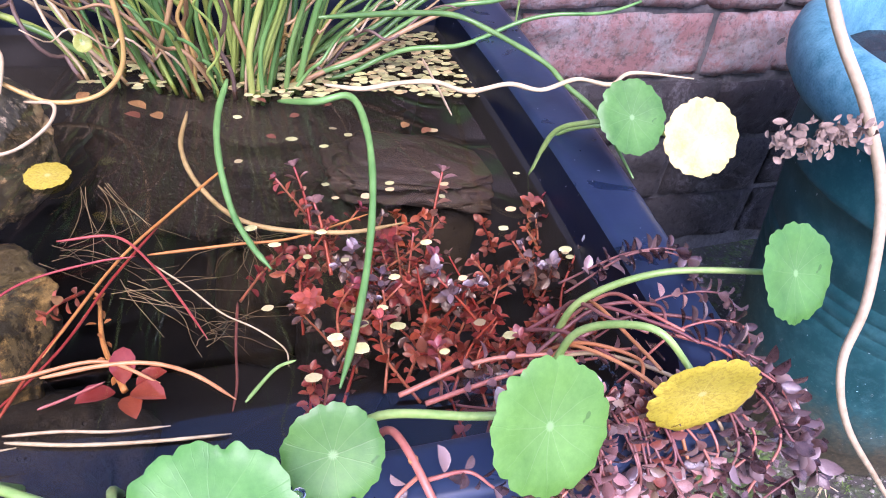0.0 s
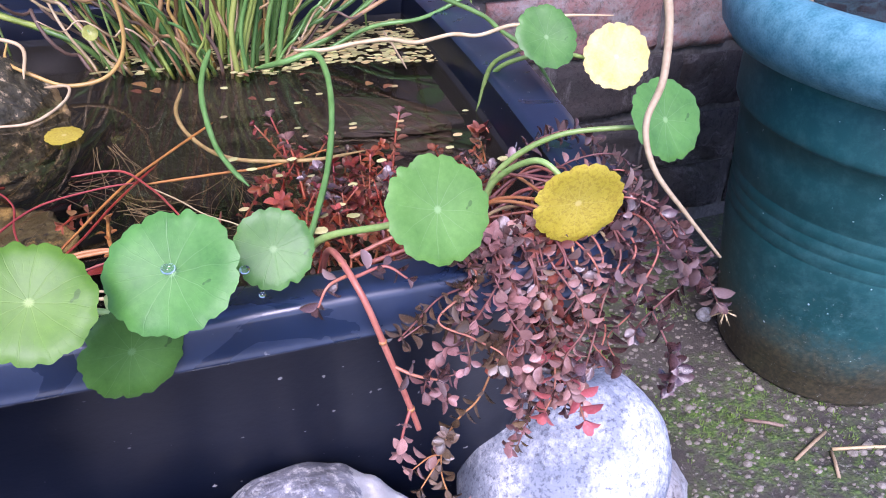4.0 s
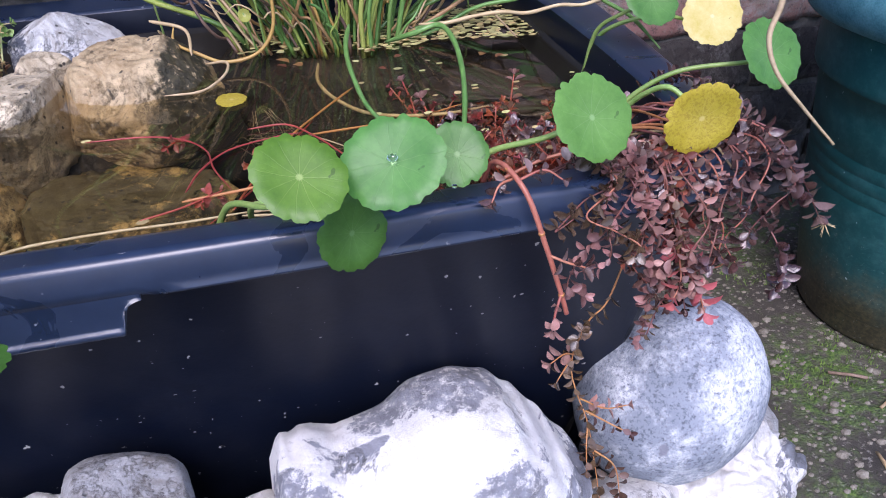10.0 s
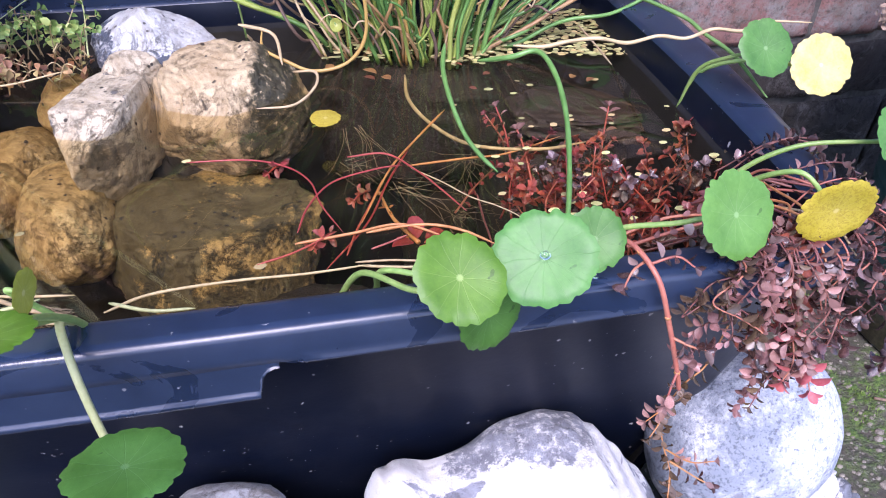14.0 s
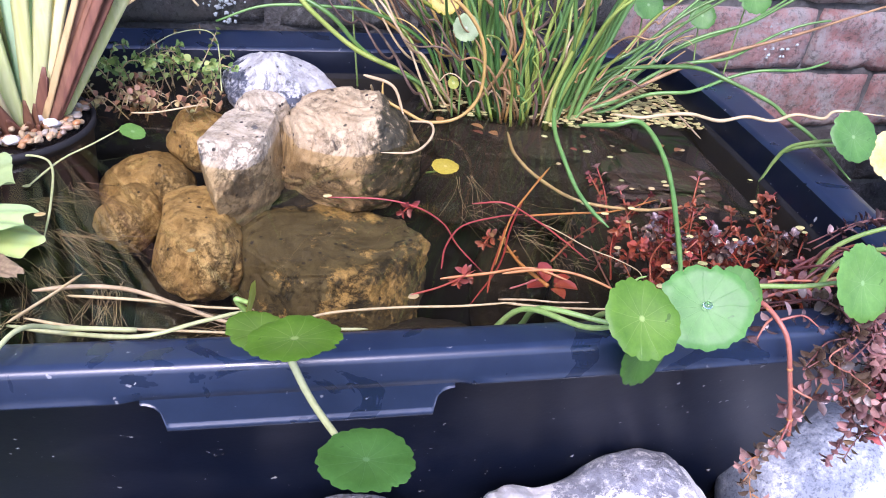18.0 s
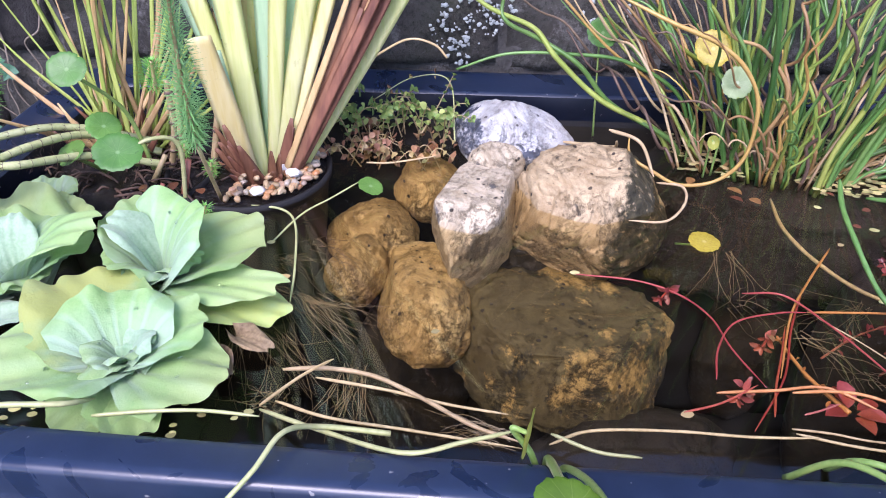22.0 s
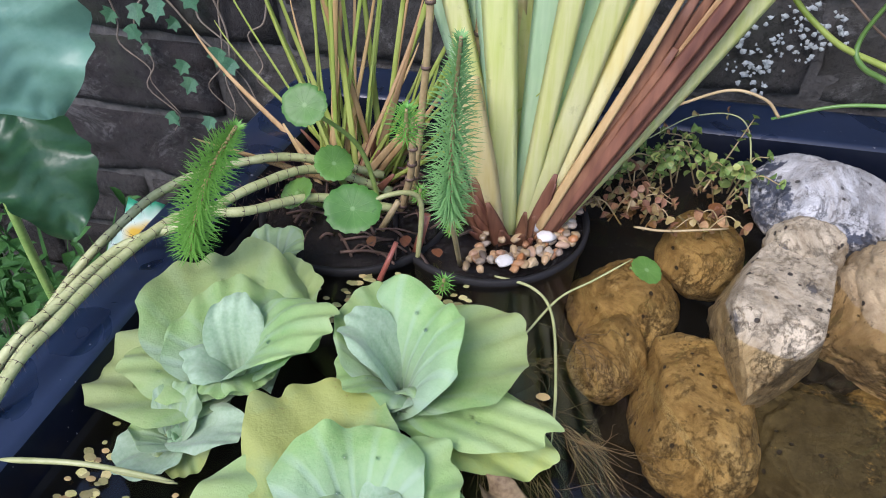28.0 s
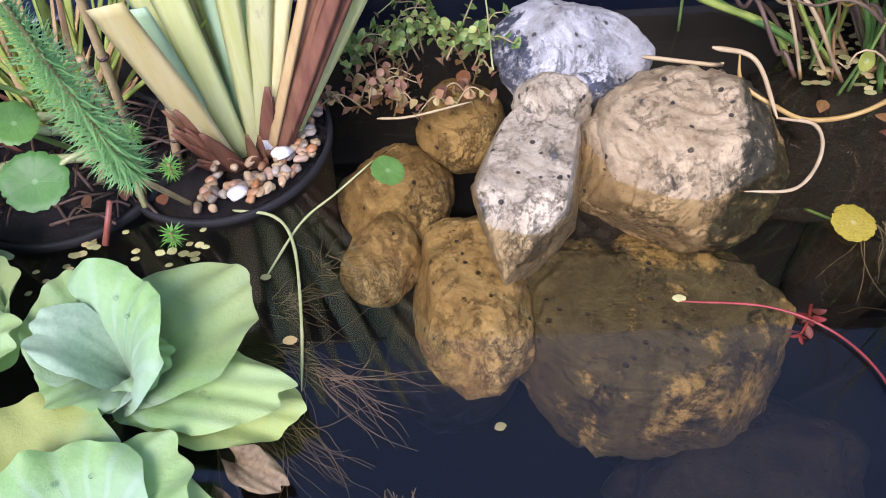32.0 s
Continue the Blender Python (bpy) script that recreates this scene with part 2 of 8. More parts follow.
def flint(name, body, patch, patch_at, pits=0.7, ochre=None, ochre_at=0.55, rough=0.65, dirt=1.0, algae=(), film=None, holes=75.0, skins=(), rust=0.0):
    """Flint: chalky rind with darker glassy patches, cracks and small pits."""
    n = Nodes(name)
    base = n.ramp(n.noise(16, 8, 0.78, distort=0.8), [(0.36, tuple(v * (1 - dirt * (1 - w)) for v, w in zip(body, (0.42, 0.37, 0.30)))), (0.50, tuple(v * (1 - 0.2 * dirt) for v in body)), (0.62, tuple(min(0.85, v * 1.12) for v in body))])
    grime = n.math("MULTIPLY", n.mask(n.noise(75, 9, 0.85), 0.53, 0.60), n.mask(n.noise(10, 4, 0.6), 0.40, 0.62))
    base = n.mix(n.math("MULTIPLY", grime, 0.7 * dirt), base, tuple(v * w for v, w in zip(body, (0.25, 0.22, 0.18))))
    pm = n.mask(n.noise(11, 6, 0.68, distort=0.5), patch_at, patch_at + 0.025)
    pc = n.ramp(n.noise(60, 5), [(0.3, tuple(v * 0.45 for v in patch)), (0.7, patch)])
    def blob(spots, amp, soft=0.004):
        """Ragged patches about some places of the stone: (x, y, z, radius)."""
        warp = n.math("MULTIPLY", n.math("SUBTRACT", n.noise(26, 8, 0.72), 0.5), amp)
        out = None
        for x, y, z, r in spots:
            d = n.t.nodes.new("ShaderNodeVectorMath")
            d.operation = "DISTANCE"
            n.link(n.co.outputs["Object"], d.inputs[0])
            d.inputs[1].default_value = (x, y, z)
            k = n.mask(n.math("ADD", d.outputs["Value"], warp), r, r - soft)
            out = k if out is None else n.math("MAXIMUM", out, k)
        return out

    if skins:
        pm = n.math("MAXIMUM", pm, n.math("MULTIPLY", blob(skins, 0.09), n.mask(n.noise(95, 6, 0.75), 0.36, 0.50)))
    c = n.mix(pm, base, pc)
    if rust:
        rm = n.mask(n.noise(24, 3, 0.55, distort=0.4), 0.665, 0.70)
        c = n.mix(n.math("MULTIPLY", rm, rust), c, n.ramp(n.noise(120, 4), [(0.35, (0.085, 0.052, 0.038)), (0.65, (0.19, 0.125, 0.095))]))
    if ochre:
        om = n.mask(n.noise(9, 8, 0.78), ochre_at, ochre_at + 0.06)
        c = n.mix(om, c, n.ramp(n.noise(70, 7, 0.75), [(0.38, tuple(v * 0.4 for v in ochre)), (0.60, ochre)]))
    if film:
        # a tan skin of silt up to the water line
        geo = n.t.nodes.new("ShaderNodeNewGeometry")
        pos = n.node("SeparateXYZ")
        n.link(geo.outputs["Position"], pos.inputs[0])
        wet = n.mask(n.math("ADD", pos.outputs[2], n.math("MULTIPLY", n.math("SUBTRACT", n.noise(24, 6, 0.7), 0.5), 0.050)), 0.010, -0.012)
        c = n.mix(n.math("MULTIPLY", wet, 0.45), c, n.ramp(n.noise(45, 7, 0.75), [(0.36, tuple(v * 0.55 for v in film)), (0.62, film)]))
    grain = n.mask(n.noise(420, 5, 0.8), 0.40, 0.62)
    c = n.mix(n.math("MULTIPLY", grain, 0.22 * dirt), c, tuple(v * 0.42 for v in body))
    speck = n.mask(n.noise(150, 3, 0.7), 0.62, 0.66)
    c = n.mix(n.math("MULTIPLY", speck, 0.75 * dirt), c, tuple(v * 0.25 for v in body))
    vor = n.node("TexVoronoi", Scale=holes)
    n.link(n.co.outputs["Object"], vor.inputs["Vector"])
    wide = 0.20
    pit = n.math("MULTIPLY", n.mask(n.math("ADD", vor.outputs["Distance"], n.math("MULTIPLY", n.math("SUBTRACT", n.noise(140, 3), 0.5), 0.16)), wide, wide - 0.05), n.mask(vor.outputs["Color"], 0.56, 0.58))
    c = n.mix(n.math("MULTIPLY", pit, pits), c, (0.035, 0.03, 0.025))
    crack = n.mask(n.math("ABSOLUTE", n.math("SUBTRACT", n.noise(17, 7, 0.72, distort=0.8), 0.5)), 0.0, 0.022)
    crack = n.math("MAXIMUM", crack, n.mask(n.noise(6, 2), 0.60, 0.50))
    c = n.mix(n.math("MULTIPLY", n.math("SUBTRACT", 1.0, crack), 0.88), c, tuple(v * 0.22 for v in body))
    fold = n.mask(n.math("ABSOLUTE", n.math("SUBTRACT", n.noise(26, 9, 0.74, distort=0.25), 0.5)), 0.0, 0.019)
    fold = n.math("MAXIMUM", fold, n.mask(n.noise(9, 3, 0.6), 0.49, 0.41))
    c = n.mix(n.math("MULTIPLY", n.math("SUBTRACT", 1.0, fold), 0.60 * dirt), c, tuple(v * w for v, w in zip(body, (0.22, 0.17, 0.12))))
    scuff = n.math("MULTIPLY", n.mask(n.noise(48, 8, 0.8), 0.54, 0.60), n.mask(n.noise(8, 3), 0.50, 0.60))
    c = n.mix(n.math("MULTIPLY", scuff, 0.75 * dirt), c, tuple(v * 0.16 for v in body))
    if algae:
        # dark algae that grows over one flank, with ochre flecks left free
        am = n.math("MULTIPLY", blob(algae, 0.085, 0.008), n.mask(n.noise(85, 6, 0.75), 0.64, 0.56))
        c = n.mix(n.math("MULTIPLY", am, 0.95), c, n.ramp(n.noise(90, 6, 0.8), [(0.42, (0.018, 0.019, 0.011)), (0.68, (0.075, 0.066, 0.030))]))
    h = n.math("ADD", n.math("MULTIPLY", n.noise(60, 6, 0.7), 0.5), n.math("ADD", n.math("MULTIPLY", crack, 0.25), n.math("MULTIPLY", fold, 0.14 * dirt)))
    fine = n.noise(170, 8, 0.82)
    h = n.math("ADD", h, n.math("MULTIPLY", fine, 0.34))
    h = n.math("SUBTRACT", h, n.math("MULTIPLY", pit, 0.5))
    n.bump(h, 0.9, 0.007)
    return n.done(c, n.mix(pm, (rough,) * 3, (0.5,) * 3), Specular_IOR_Level=0.35)


def granite():
    n = Nodes("grey_granite")
    c = n.ramp(n.noise(7, 4), [(0.35, (0.17, 0.195, 0.23)), (0.7, (0.29, 0.32, 0.36))])
    dark = n.mask(n.noise(230, 4, 0.7), 0.50, 0.62)
    c = n.mix(n.math("MULTIPLY", dark, 0.8), c, (0.07, 0.08, 0.10))
    pale = n.math("MULTIPLY", n.mask(n.noise(9, 6, 0.75), 0.45, 0.58), n.mask(n.noise(150, 4, 0.8), 0.62, 0.45))
    c = n.mix(n.math("MULTIPLY", pale, 0.85), c, (0.66, 0.68, 0.69))
    spot = n.mask(n.noise(28, 2, 0.4), 0.70, 0.74)
    c = n.mix(n.math("MULTIPLY", spot, 0.8), c, (0.16, 0.16, 0.19))
    n.bump(n.noise(180, 5, 0.7), 0.45, 0.0015)
    return n.done(c, 0.75)


def penny_leaf(name, dark, light, vein, speckle=0.0):
    """A round leaf with pale veins that run out from its middle."""
    n = Nodes(name)
    sep = n.node("SeparateXYZ")
    n.link(n.co.outputs["Object"], sep.inputs[0])
    ang = n.math("ARCTAN2", sep.outputs[1], sep.outputs[0])
    wob = n.math("ADD", n.math("MULTIPLY", n.noise(120, 2), 0.8), n.math("MULTIPLY", n.noise(26, 1), 7.0))
    ray = n.math("COSINE", n.math("ADD", n.math("MULTIPLY", ang, 12.0), wob))
    ray2 = n.math("COSINE", n.math("ADD", n.math("MULTIPLY", ang, 36.0), n.math("MULTIPLY", n.noise(150, 2), 5.0)))
    rr = n.math("ADD", n.math("MULTIPLY", sep.outputs[0], sep.outputs[0]), n.math("MULTIPLY", sep.outputs[1], sep.outputs[1]))
    d1 = n.math("MULTIPLY", n.math("SUBTRACT", 1.0, ray), rr)
    d2 = n.math("MULTIPLY", n.math("SUBTRACT", 1.0, ray2), rr)
    out = n.mask(rr, 0.00012, 0.0004)
    v1 = n.mask(d1, 0.0000060, 0.0000004)
    v2 = n.math("MULTIPLY", n.math("MULTIPLY", n.mask(d2, 0.000030, 0.000002), out), n.mask(n.noise(90, 2), 0.42, 0.60))
    vm = n.math("MINIMUM", n.math("ADD", v1, n.math("MULTIPLY", v2, 0.5)), 1.0)
    c = n.ramp(n.mix(0.45, n.noise(38, 3, 0.5), n.noise(190, 4, 0.7)), [(0.34, dark), (0.66, light)])
    # lighter and yellower round the stalk
    c = n.mix(n.math("MULTIPLY", n.mask(rr, 0.00042, 0.0), 0.20), c, tuple(min(0.9, 0.5 * (u + v)) for u, v in zip(light, vein)))
    if speckle:
        c = n.mix(n.math("MULTIPLY", n.mask(n.noise(420, 3, 0.7), 0.50, 0.58), speckle), c, (0.20, 0.115, 0.015))
        c = n.mix(n.math("MULTIPLY", n.mask(n.noise(60, 3, 0.6), 0.54, 0.70), 0.3), c, (0.34, 0.23, 0.02))
    c = n.mix(n.math("MULTIPLY", n.math("MULTIPLY", vm, n.mask(rr, 0.0010, 0.0001)), 0.22), c, vein)
    c = n.mix(n.math("MULTIPLY", n.mask(rr, 0.0000075, 0.000002), 0.8), c, vein)
    spot = n.mask(n.noise(75, 2, 0.5), 0.735, 0.75)
    c = n.mix(n.math("MULTIPLY", spot, 0.6), c, tuple(v * 0.4 for v in dark))
    c = n.vary(c, 0.14)
    h = n.math("ADD", n.math("MULTIPLY", n.noise(240, 4, 0.65), 0.5), n.math("MULTIPLY", vm, -0.5))
    n.bump(h, 0.30, 0.0007)
    return through_light(n, c, n.math("ADD", n.math("MULTIPLY", n.noise(45, 3), 0.16), 0.36), 0.26, Specular_IOR_Level=0.5)


def lettuce(name="lettuce_leaf", old=0.0):
    """Velvet leaf with close ribs that run out from its base."""
    n = Nodes(name)
    sep = n.node("SeparateXYZ")
    n.link(n.co.outputs["Object"], sep.inputs[0])
    c = n.ramp(n.noise(26, 4, 0.6), [(0.3, (0.205, 0.380, 0.105)), (0.7, (0.320, 0.505, 0.180))])
    # yellowing towards the tip, paler at the foot
    edge = n.mask(n.math("ADD", sep.outputs[1], n.math("MULTIPLY", n.noise(50, 3), 0.05)), 0.066, 0.120)
    c = n.mix(n.math("MULTIPLY", edge, 0.65), c, (0.42, 0.50, 0.18))
    fan = n.math("ARCTAN2", sep.outputs[0], n.math("ADD", sep.outputs[1], 0.012))
    rib = n.mask(n.math("COSINE", n.math("ADD", n.math("MULTIPLY", fan, 17.0), n.math("MULTIPLY", n.noise(30, 2), 1.5))), 0.35, 1.0)
    c = n.mix(n.math("MULTIPLY", n.math("MULTIPLY", rib, n.math("ADD", n.mask(sep.outputs[1], 0.045, 0.005), 0.35)), 0.40), c, (0.40, 0.54, 0.40))
    mott = n.mask(n.noise(140, 8, 0.85), 0.40, 0.60)
    c = n.mix(n.math("MULTIPLY", mott, 0.34), c, (0.40, 0.52, 0.22))
    foot = n.mask(sep.outputs[1], 0.035, 0.0)
    c = n.mix(n.math("MULTIPLY", foot, 0.6), c, (0.36, 0.47, 0.36))
    if old:
        c = n.mix(n.math("MULTIPLY", n.mask(n.noise(20, 4, 0.6), 0.36, 0.56), old), c, (0.46, 0.52, 0.13))
    rot = n.mask(n.noise(38, 5, 0.75), 0.72 - 0.12 * old, 0.77 - 0.12 * old)
    c = n.mix(n.math("MULTIPLY", rot, 0.7), c, (0.32, 0.22, 0.08))
    c = n.vary(c, 0.25)
    n.bump(n.math("ADD", n.noise(330, 4, 0.7), n.math("MULTIPLY", n.math("MULTIPLY", rib, n.mask(sep.outputs[1], 0.045, 0.0)), -0.9)), 0.6, 0.0013)
    return through_light(n, c, 0.62, 0.28, Sheen_Weight=0.12)


def strap(name, a, b, streak=60.0, leafy=0.2, rough=0.42, bump=0.12):
    """A blade with fine soft streaks along its length."""
    n = Nodes(name)
    mp = n.node("Mapping")
    mp.inputs["Scale"].default_value = (streak, streak, 1.2)
    n.link(n.co.outputs["Object"], mp.inputs[0])
    t = n.node("TexNoise", Scale=2.5, Detail=3.0)
    n.link(mp.outputs[0], t.inputs["Vector"])
    c = n.ramp(n.mix(0.55, t.outputs[0], n.noise(7, 4, 0.6)), [(0.34, a), (0.66, b)])
    c = n.mix(n.math("MULTIPLY", n.mask(n.noise(55, 5, 0.8), 0.60, 0.70), 0.25), c, tuple(v * 0.45 for v in a))
    c = n.vary(c, 0.24)
    n.bump(t.outputs[0], bump, 0.0008)
    return through_light(n, c, rough, leafy)


def brick_mat(name, cols, grime, crust):
    """Old weathered brick: soot, lime smears and pale crusts over the fired colour."""
    n = Nodes(name)
    info = n.t.nodes.new("ShaderNodeObjectInfo")
    geo = n.t.nodes.new("ShaderNodeNewGeometry")

    def at_place(scale, detail, rough, distort=0.0):
        t = n.node("TexNoise", Scale=scale, Detail=detail, Roughness=rough, Distortion=distort)
        n.link(geo.outputs["Position"], t.inputs["Vector"])
        return t.outputs[0]

    c = n.ramp(info.outputs["Random"], cols)
    c = n.mix(n.mask(at_place(16, 8, 0.78, 0.4), 0.44, 0.62), c, grime)
    c = n.mix(n.math("MULTIPLY", n.mask(at_place(95, 5, 0.75), 0.50, 0.64), 0.7), c, tuple(v * 0.18 for v in grime))
    pale = n.math("MULTIPLY", n.mask(at_place(7, 9, 0.82, 0.8), 0.52, 0.60), n.mask(at_place(130, 4, 0.7), 0.36, 0.54))
    c = n.mix(n.math("MULTIPLY", pale, crust), c, (0.42, 0.41, 0.39))
    c = n.mix(n.math("MULTIPLY", n.mask(at_place(4, 6, 0.7), 0.56, 0.68), 0.35), c, (0.05, 0.07, 0.03))
    n.bump(n.math("ADD", at_place(55, 9, 0.8), n.math("MULTIPLY", at_place(200, 4, 0.8), 0.4)), 1.0, 0.011)
    return n.done(c, 0.92)


def ground_mat():
    n = Nodes("mossy_concrete")
    c = n.ramp(n.noise(5, 6, 0.7), [(0.3, (0.024, 0.021, 0.017)), (0.7, (0.085, 0.074, 0.056))])
    grit = n.mask(n.noise(110, 3, 0.7), 0.58, 0.68)
    c = n.mix(n.math("MULTIPLY", grit, 0.7), c, (0.30, 0.28, 0.24))
    moss = n.math("MULTIPLY", n.mask(n.noise(3.2, 6, 0.8), 0.47, 0.6), n.mask(n.noise(60, 3), 0.35, 0.6))
    c = n.mix(moss, c, n.ramp(n.noise(200, 3), [(0.35, (0.03, 0.07, 0.012)), (0.7, (0.12, 0.19, 0.035))]))
    n.bump(n.math("ADD", n.noise(120, 5, 0.7), moss), 0.7, 0.006)
    return n.done(c, 0.92)


def pot_glaze():
    n = Nodes("teal_pot")
    c = n.ramp(n.noise(6, 4), [(0.3, (0.005, 0.055, 0.056)), (0.7, (0.011, 0.086, 0.086))])
    fade = n.mask(n.noise(40, 6, 0.75), 0.45, 0.72)
    sep = n.node("SeparateXYZ")
    n.link(n.co.outputs["Object"], sep.inputs[0])
    c = n.mix(n.math("MULTIPLY", fade, 0.16), c, (0.16, 0.40, 0.40))
    low = n.mask(n.math("ADD", sep.outputs[2], n.math("MULTIPLY", n.noise(22, 6, 0.8), 0.16)), 0.25, 0.14)
    c = n.mix(n.math("MULTIPLY", low, 0.9), c, n.ramp(n.noise(130, 5), [(0.4, (0.05, 0.04, 0.02)), (0.7, (0.16, 0.12, 0.06))]))
    c = n.mix(n.mask(n.noise(75, 2), 0.735, 0.755), c, (0.4, 0.5, 0.5))
    lime = n.math("MULTIPLY", n.mask(n.noise(110, 7, 0.8), 0.60, 0.66), n.mask(n.math("ADD", sep.outputs[2], n.math("MULTIPLY", n.noise(9, 4), 0.30)), 0.42, 0.30))
    c = n.mix(n.math("MULTIPLY", lime, 0.7), c, (0.34, 0.36, 0.33))
    n.bump(n.noise(90, 4), 0.25, 0.0015)
    return n.done(c, 0.45)


M_TUB = tub_plastic()
# duller than the rim, with the shade below it put into the colour
M_TUB_SIDE = tub_plastic("shaded_matt_black_plastic", 0.29)
M_WATER = water_surface()
M_FLINT = flint("white_flint", (0.74, 0.725, 0.69), (0.26, 0.27, 0.30), 0.575, 0.12, dirt=0.35, holes=30.0)
M_FLINT_BIG = flint("white_flint_with_grey_skin", (0.78, 0.765, 0.73), (0.36, 0.37, 0.41), 0.575, 0.10, dirt=0.16, holes=30.0, skins=((-0.150, -0.045, 0.085, 0.056), (-0.120, -0.080, 0.060, 0.050), (0.020, 0.045, 0.150, 0.060), (-0.035, 0.05, 0.13, 0.045), (0.055, -0.085, 0.095, 0.036), (0.020, -0.095, 0.070, 0.030), (-0.015, -0.095, 0.055, 0.024), (0.05, -0.10, 0.03, 0.026), (0.10, -0.05, 0.115, 0.016)))
M_FLINT2 = flint("blue_white_flint", (0.60, 0.605, 0.59), (0.075, 0.090, 0.125), 0.565, 0.8, rough=0.36, dirt=0.7, skins=((-0.075, -0.030, 0.0, 0.036), (-0.02, -0.05, -0.03, 0.034), (0.06, -0.04, -0.02, 0.036), (0.04, -0.04, 0.015, 0.016), (0.02, 0.0, 0.045, 0.010)))
M_PALE = flint("pale_flint", (0.66, 0.56, 0.385), (0.17, 0.16, 0.145), 0.555, 0.95, dirt=0.9, film=(0.50, 0.37, 0.19), rough=0.45)
M_BUFF = flint("buff_flint", (0.62, 0.475, 0.275), (0.13, 0.11, 0.08), 0.575, 0.95, (0.40, 0.29, 0.14), 0.56, dirt=0.9, algae=((0.078, -0.058, 0.036, 0.066), (0.045, -0.082, 0.000, 0.050), (0.085, -0.010, 0.065, 0.052), (0.060, -0.050, -0.050, 0.066)), film=(0.48, 0.34, 0.17), rough=0.5)
M_ALGAE = flint("algae_flint", (0.47, 0.325, 0.125), (0.17, 0.12, 0.045), 0.59, 0.95, (0.58, 0.43, 0.19), 0.52, dirt=0.95)
M_ALGAE2 = flint("dark_algae_flint", (0.115, 0.095, 0.042), (0.045, 0.042, 0.024), 0.56, 0.95, (0.42, 0.29, 0.10), 0.525, dirt=0.8)
# flint for deep stones: the gloom of deep water is painted into its colour
M_FOOT = flint("depth_shaded_flint", (0.035, 0.028, 0.017), (0.022, 0.019, 0.014), 0.52, 0.5)
M_GREY = flint("grey_flint", (0.46, 0.46, 0.455), (0.20, 0.19, 0.185), 0.585, 0.15, dirt=0.85, rust=0.85)
M_GRANITE = granite()
M_PENNY = penny_leaf("pennywort_green", (0.078, 0.205, 0.028), (0.140, 0.310, 0.055), (0.26, 0.42, 0.16))
M_PENNY_GREY = penny_leaf("pennywort_pale_green", (0.20, 0.29, 0.11), (0.29, 0.39, 0.17), (0.48, 0.55, 0.36))
M_PENNY_BLUE = penny_leaf("pennywort_blue_green", (0.050, 0.165, 0.024), (0.098, 0.268, 0.046), (0.24, 0.40, 0.15))
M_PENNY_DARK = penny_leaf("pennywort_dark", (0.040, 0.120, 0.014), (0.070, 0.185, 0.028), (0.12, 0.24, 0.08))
M_PENNY_LIME = penny_leaf("pennywort_lime", (0.060, 0.145, 0.006), (0.108, 0.225, 0.012), (0.32, 0.42, 0.12))
M_PENNY_FADED = penny_leaf("pennywort_faded", (0.22, 0.26, 0.02), (0.36, 0.38, 0.05), (0.5, 0.5, 0.2))
M_PENNY_YELLOW = penny_leaf("pennywort_yellow", (0.42, 0.34, 0.02), (0.56, 0.46, 0.05), (0.66, 0.56, 0.18), 0.35)
M_PENNY_PALE = penny_leaf("pennywort_pale_yellow", (0.56, 0.46, 0.08), (0.72, 0.63, 0.24), (0.78, 0.70, 0.34))
M_LETTUCE = lettuce()
M_LETTUCE_OLD = lettuce("yellowing_lettuce_leaf", 0.8)
M_STALK = plain("green_stalk", (0.14, 0.26, 0.05), (0.28, 0.38, 0.11), 30, 0.4)
M_STALK_PALE = plain("pale_stalk", (0.29, 0.32, 0.12), (0.45, 0.46, 0.22), 30, 0.4)
M_STEM_TAN = plain("tan_stem", (0.28, 0.20, 0.085), (0.47, 0.365, 0.19), 30, 0.5)
M_STEM_RED = plain("red_stem", (0.28, 0.075, 0.05), (0.44, 0.17, 0.105), 30, 0.42)
M_STEM_BRIGHT = plain("bright_red_stem", (0.21, 0.022, 0.018), (0.36, 0.070, 0.045), 30, 0.4)
M_STEM_ORANGE = plain("orange_stem", (0.34, 0.125, 0.035), (0.50, 0.235, 0.085), 30, 0.45)
M_GROUND = ground_mat()
M_POT = pot_glaze()
M_POT_RIM = plain("weathered_teal", (0.018, 0.125, 0.145), (0.11, 0.29, 0.32), 45, 0.55, 0.3)
M_BRICK = brick_mat("old_brick", [(0.0, (0.33, 0.165, 0.14)), (0.35, (0.38, 0.215, 0.185)), (0.65, (0.30, 0.215, 0.19)), (1.0, (0.35, 0.26, 0.23))], (0.36, 0.32, 0.29), 0.6)
M_BRICK_DARK = brick_mat("near_black_brick", [(0.0, (0.026, 0.023, 0.023)), (0.5, (0.050, 0.040, 0.036)), (1.0, (0.055, 0.050, 0.043))], (0.036, 0.034, 0.031), 0.22)
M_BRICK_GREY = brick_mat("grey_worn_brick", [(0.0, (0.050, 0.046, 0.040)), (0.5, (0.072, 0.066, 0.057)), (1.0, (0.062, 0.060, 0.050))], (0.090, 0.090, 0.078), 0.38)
M_MORTAR = plain("mortar", (0.035, 0.034, 0.031), (0.13, 0.125, 0.115), 14, 0.95, 0.9, dist=0.006, vary=0)
M_SOIL = plain("wet_soil", (0.002, 0.0015, 0.001), (0.014, 0.009, 0.006), 30, 0.22, 1.0, dist=0.006, vary=0)
M_BLACK = plain("black_pot", (0.006, 0.006, 0.006), (0.013, 0.012, 0.012), 20, 0.75, vary=0)


# ---- setting: ground, wall ----
WATER, RIM, GROUND, WALL = 0.0, 0.048, -0.545, 0.765


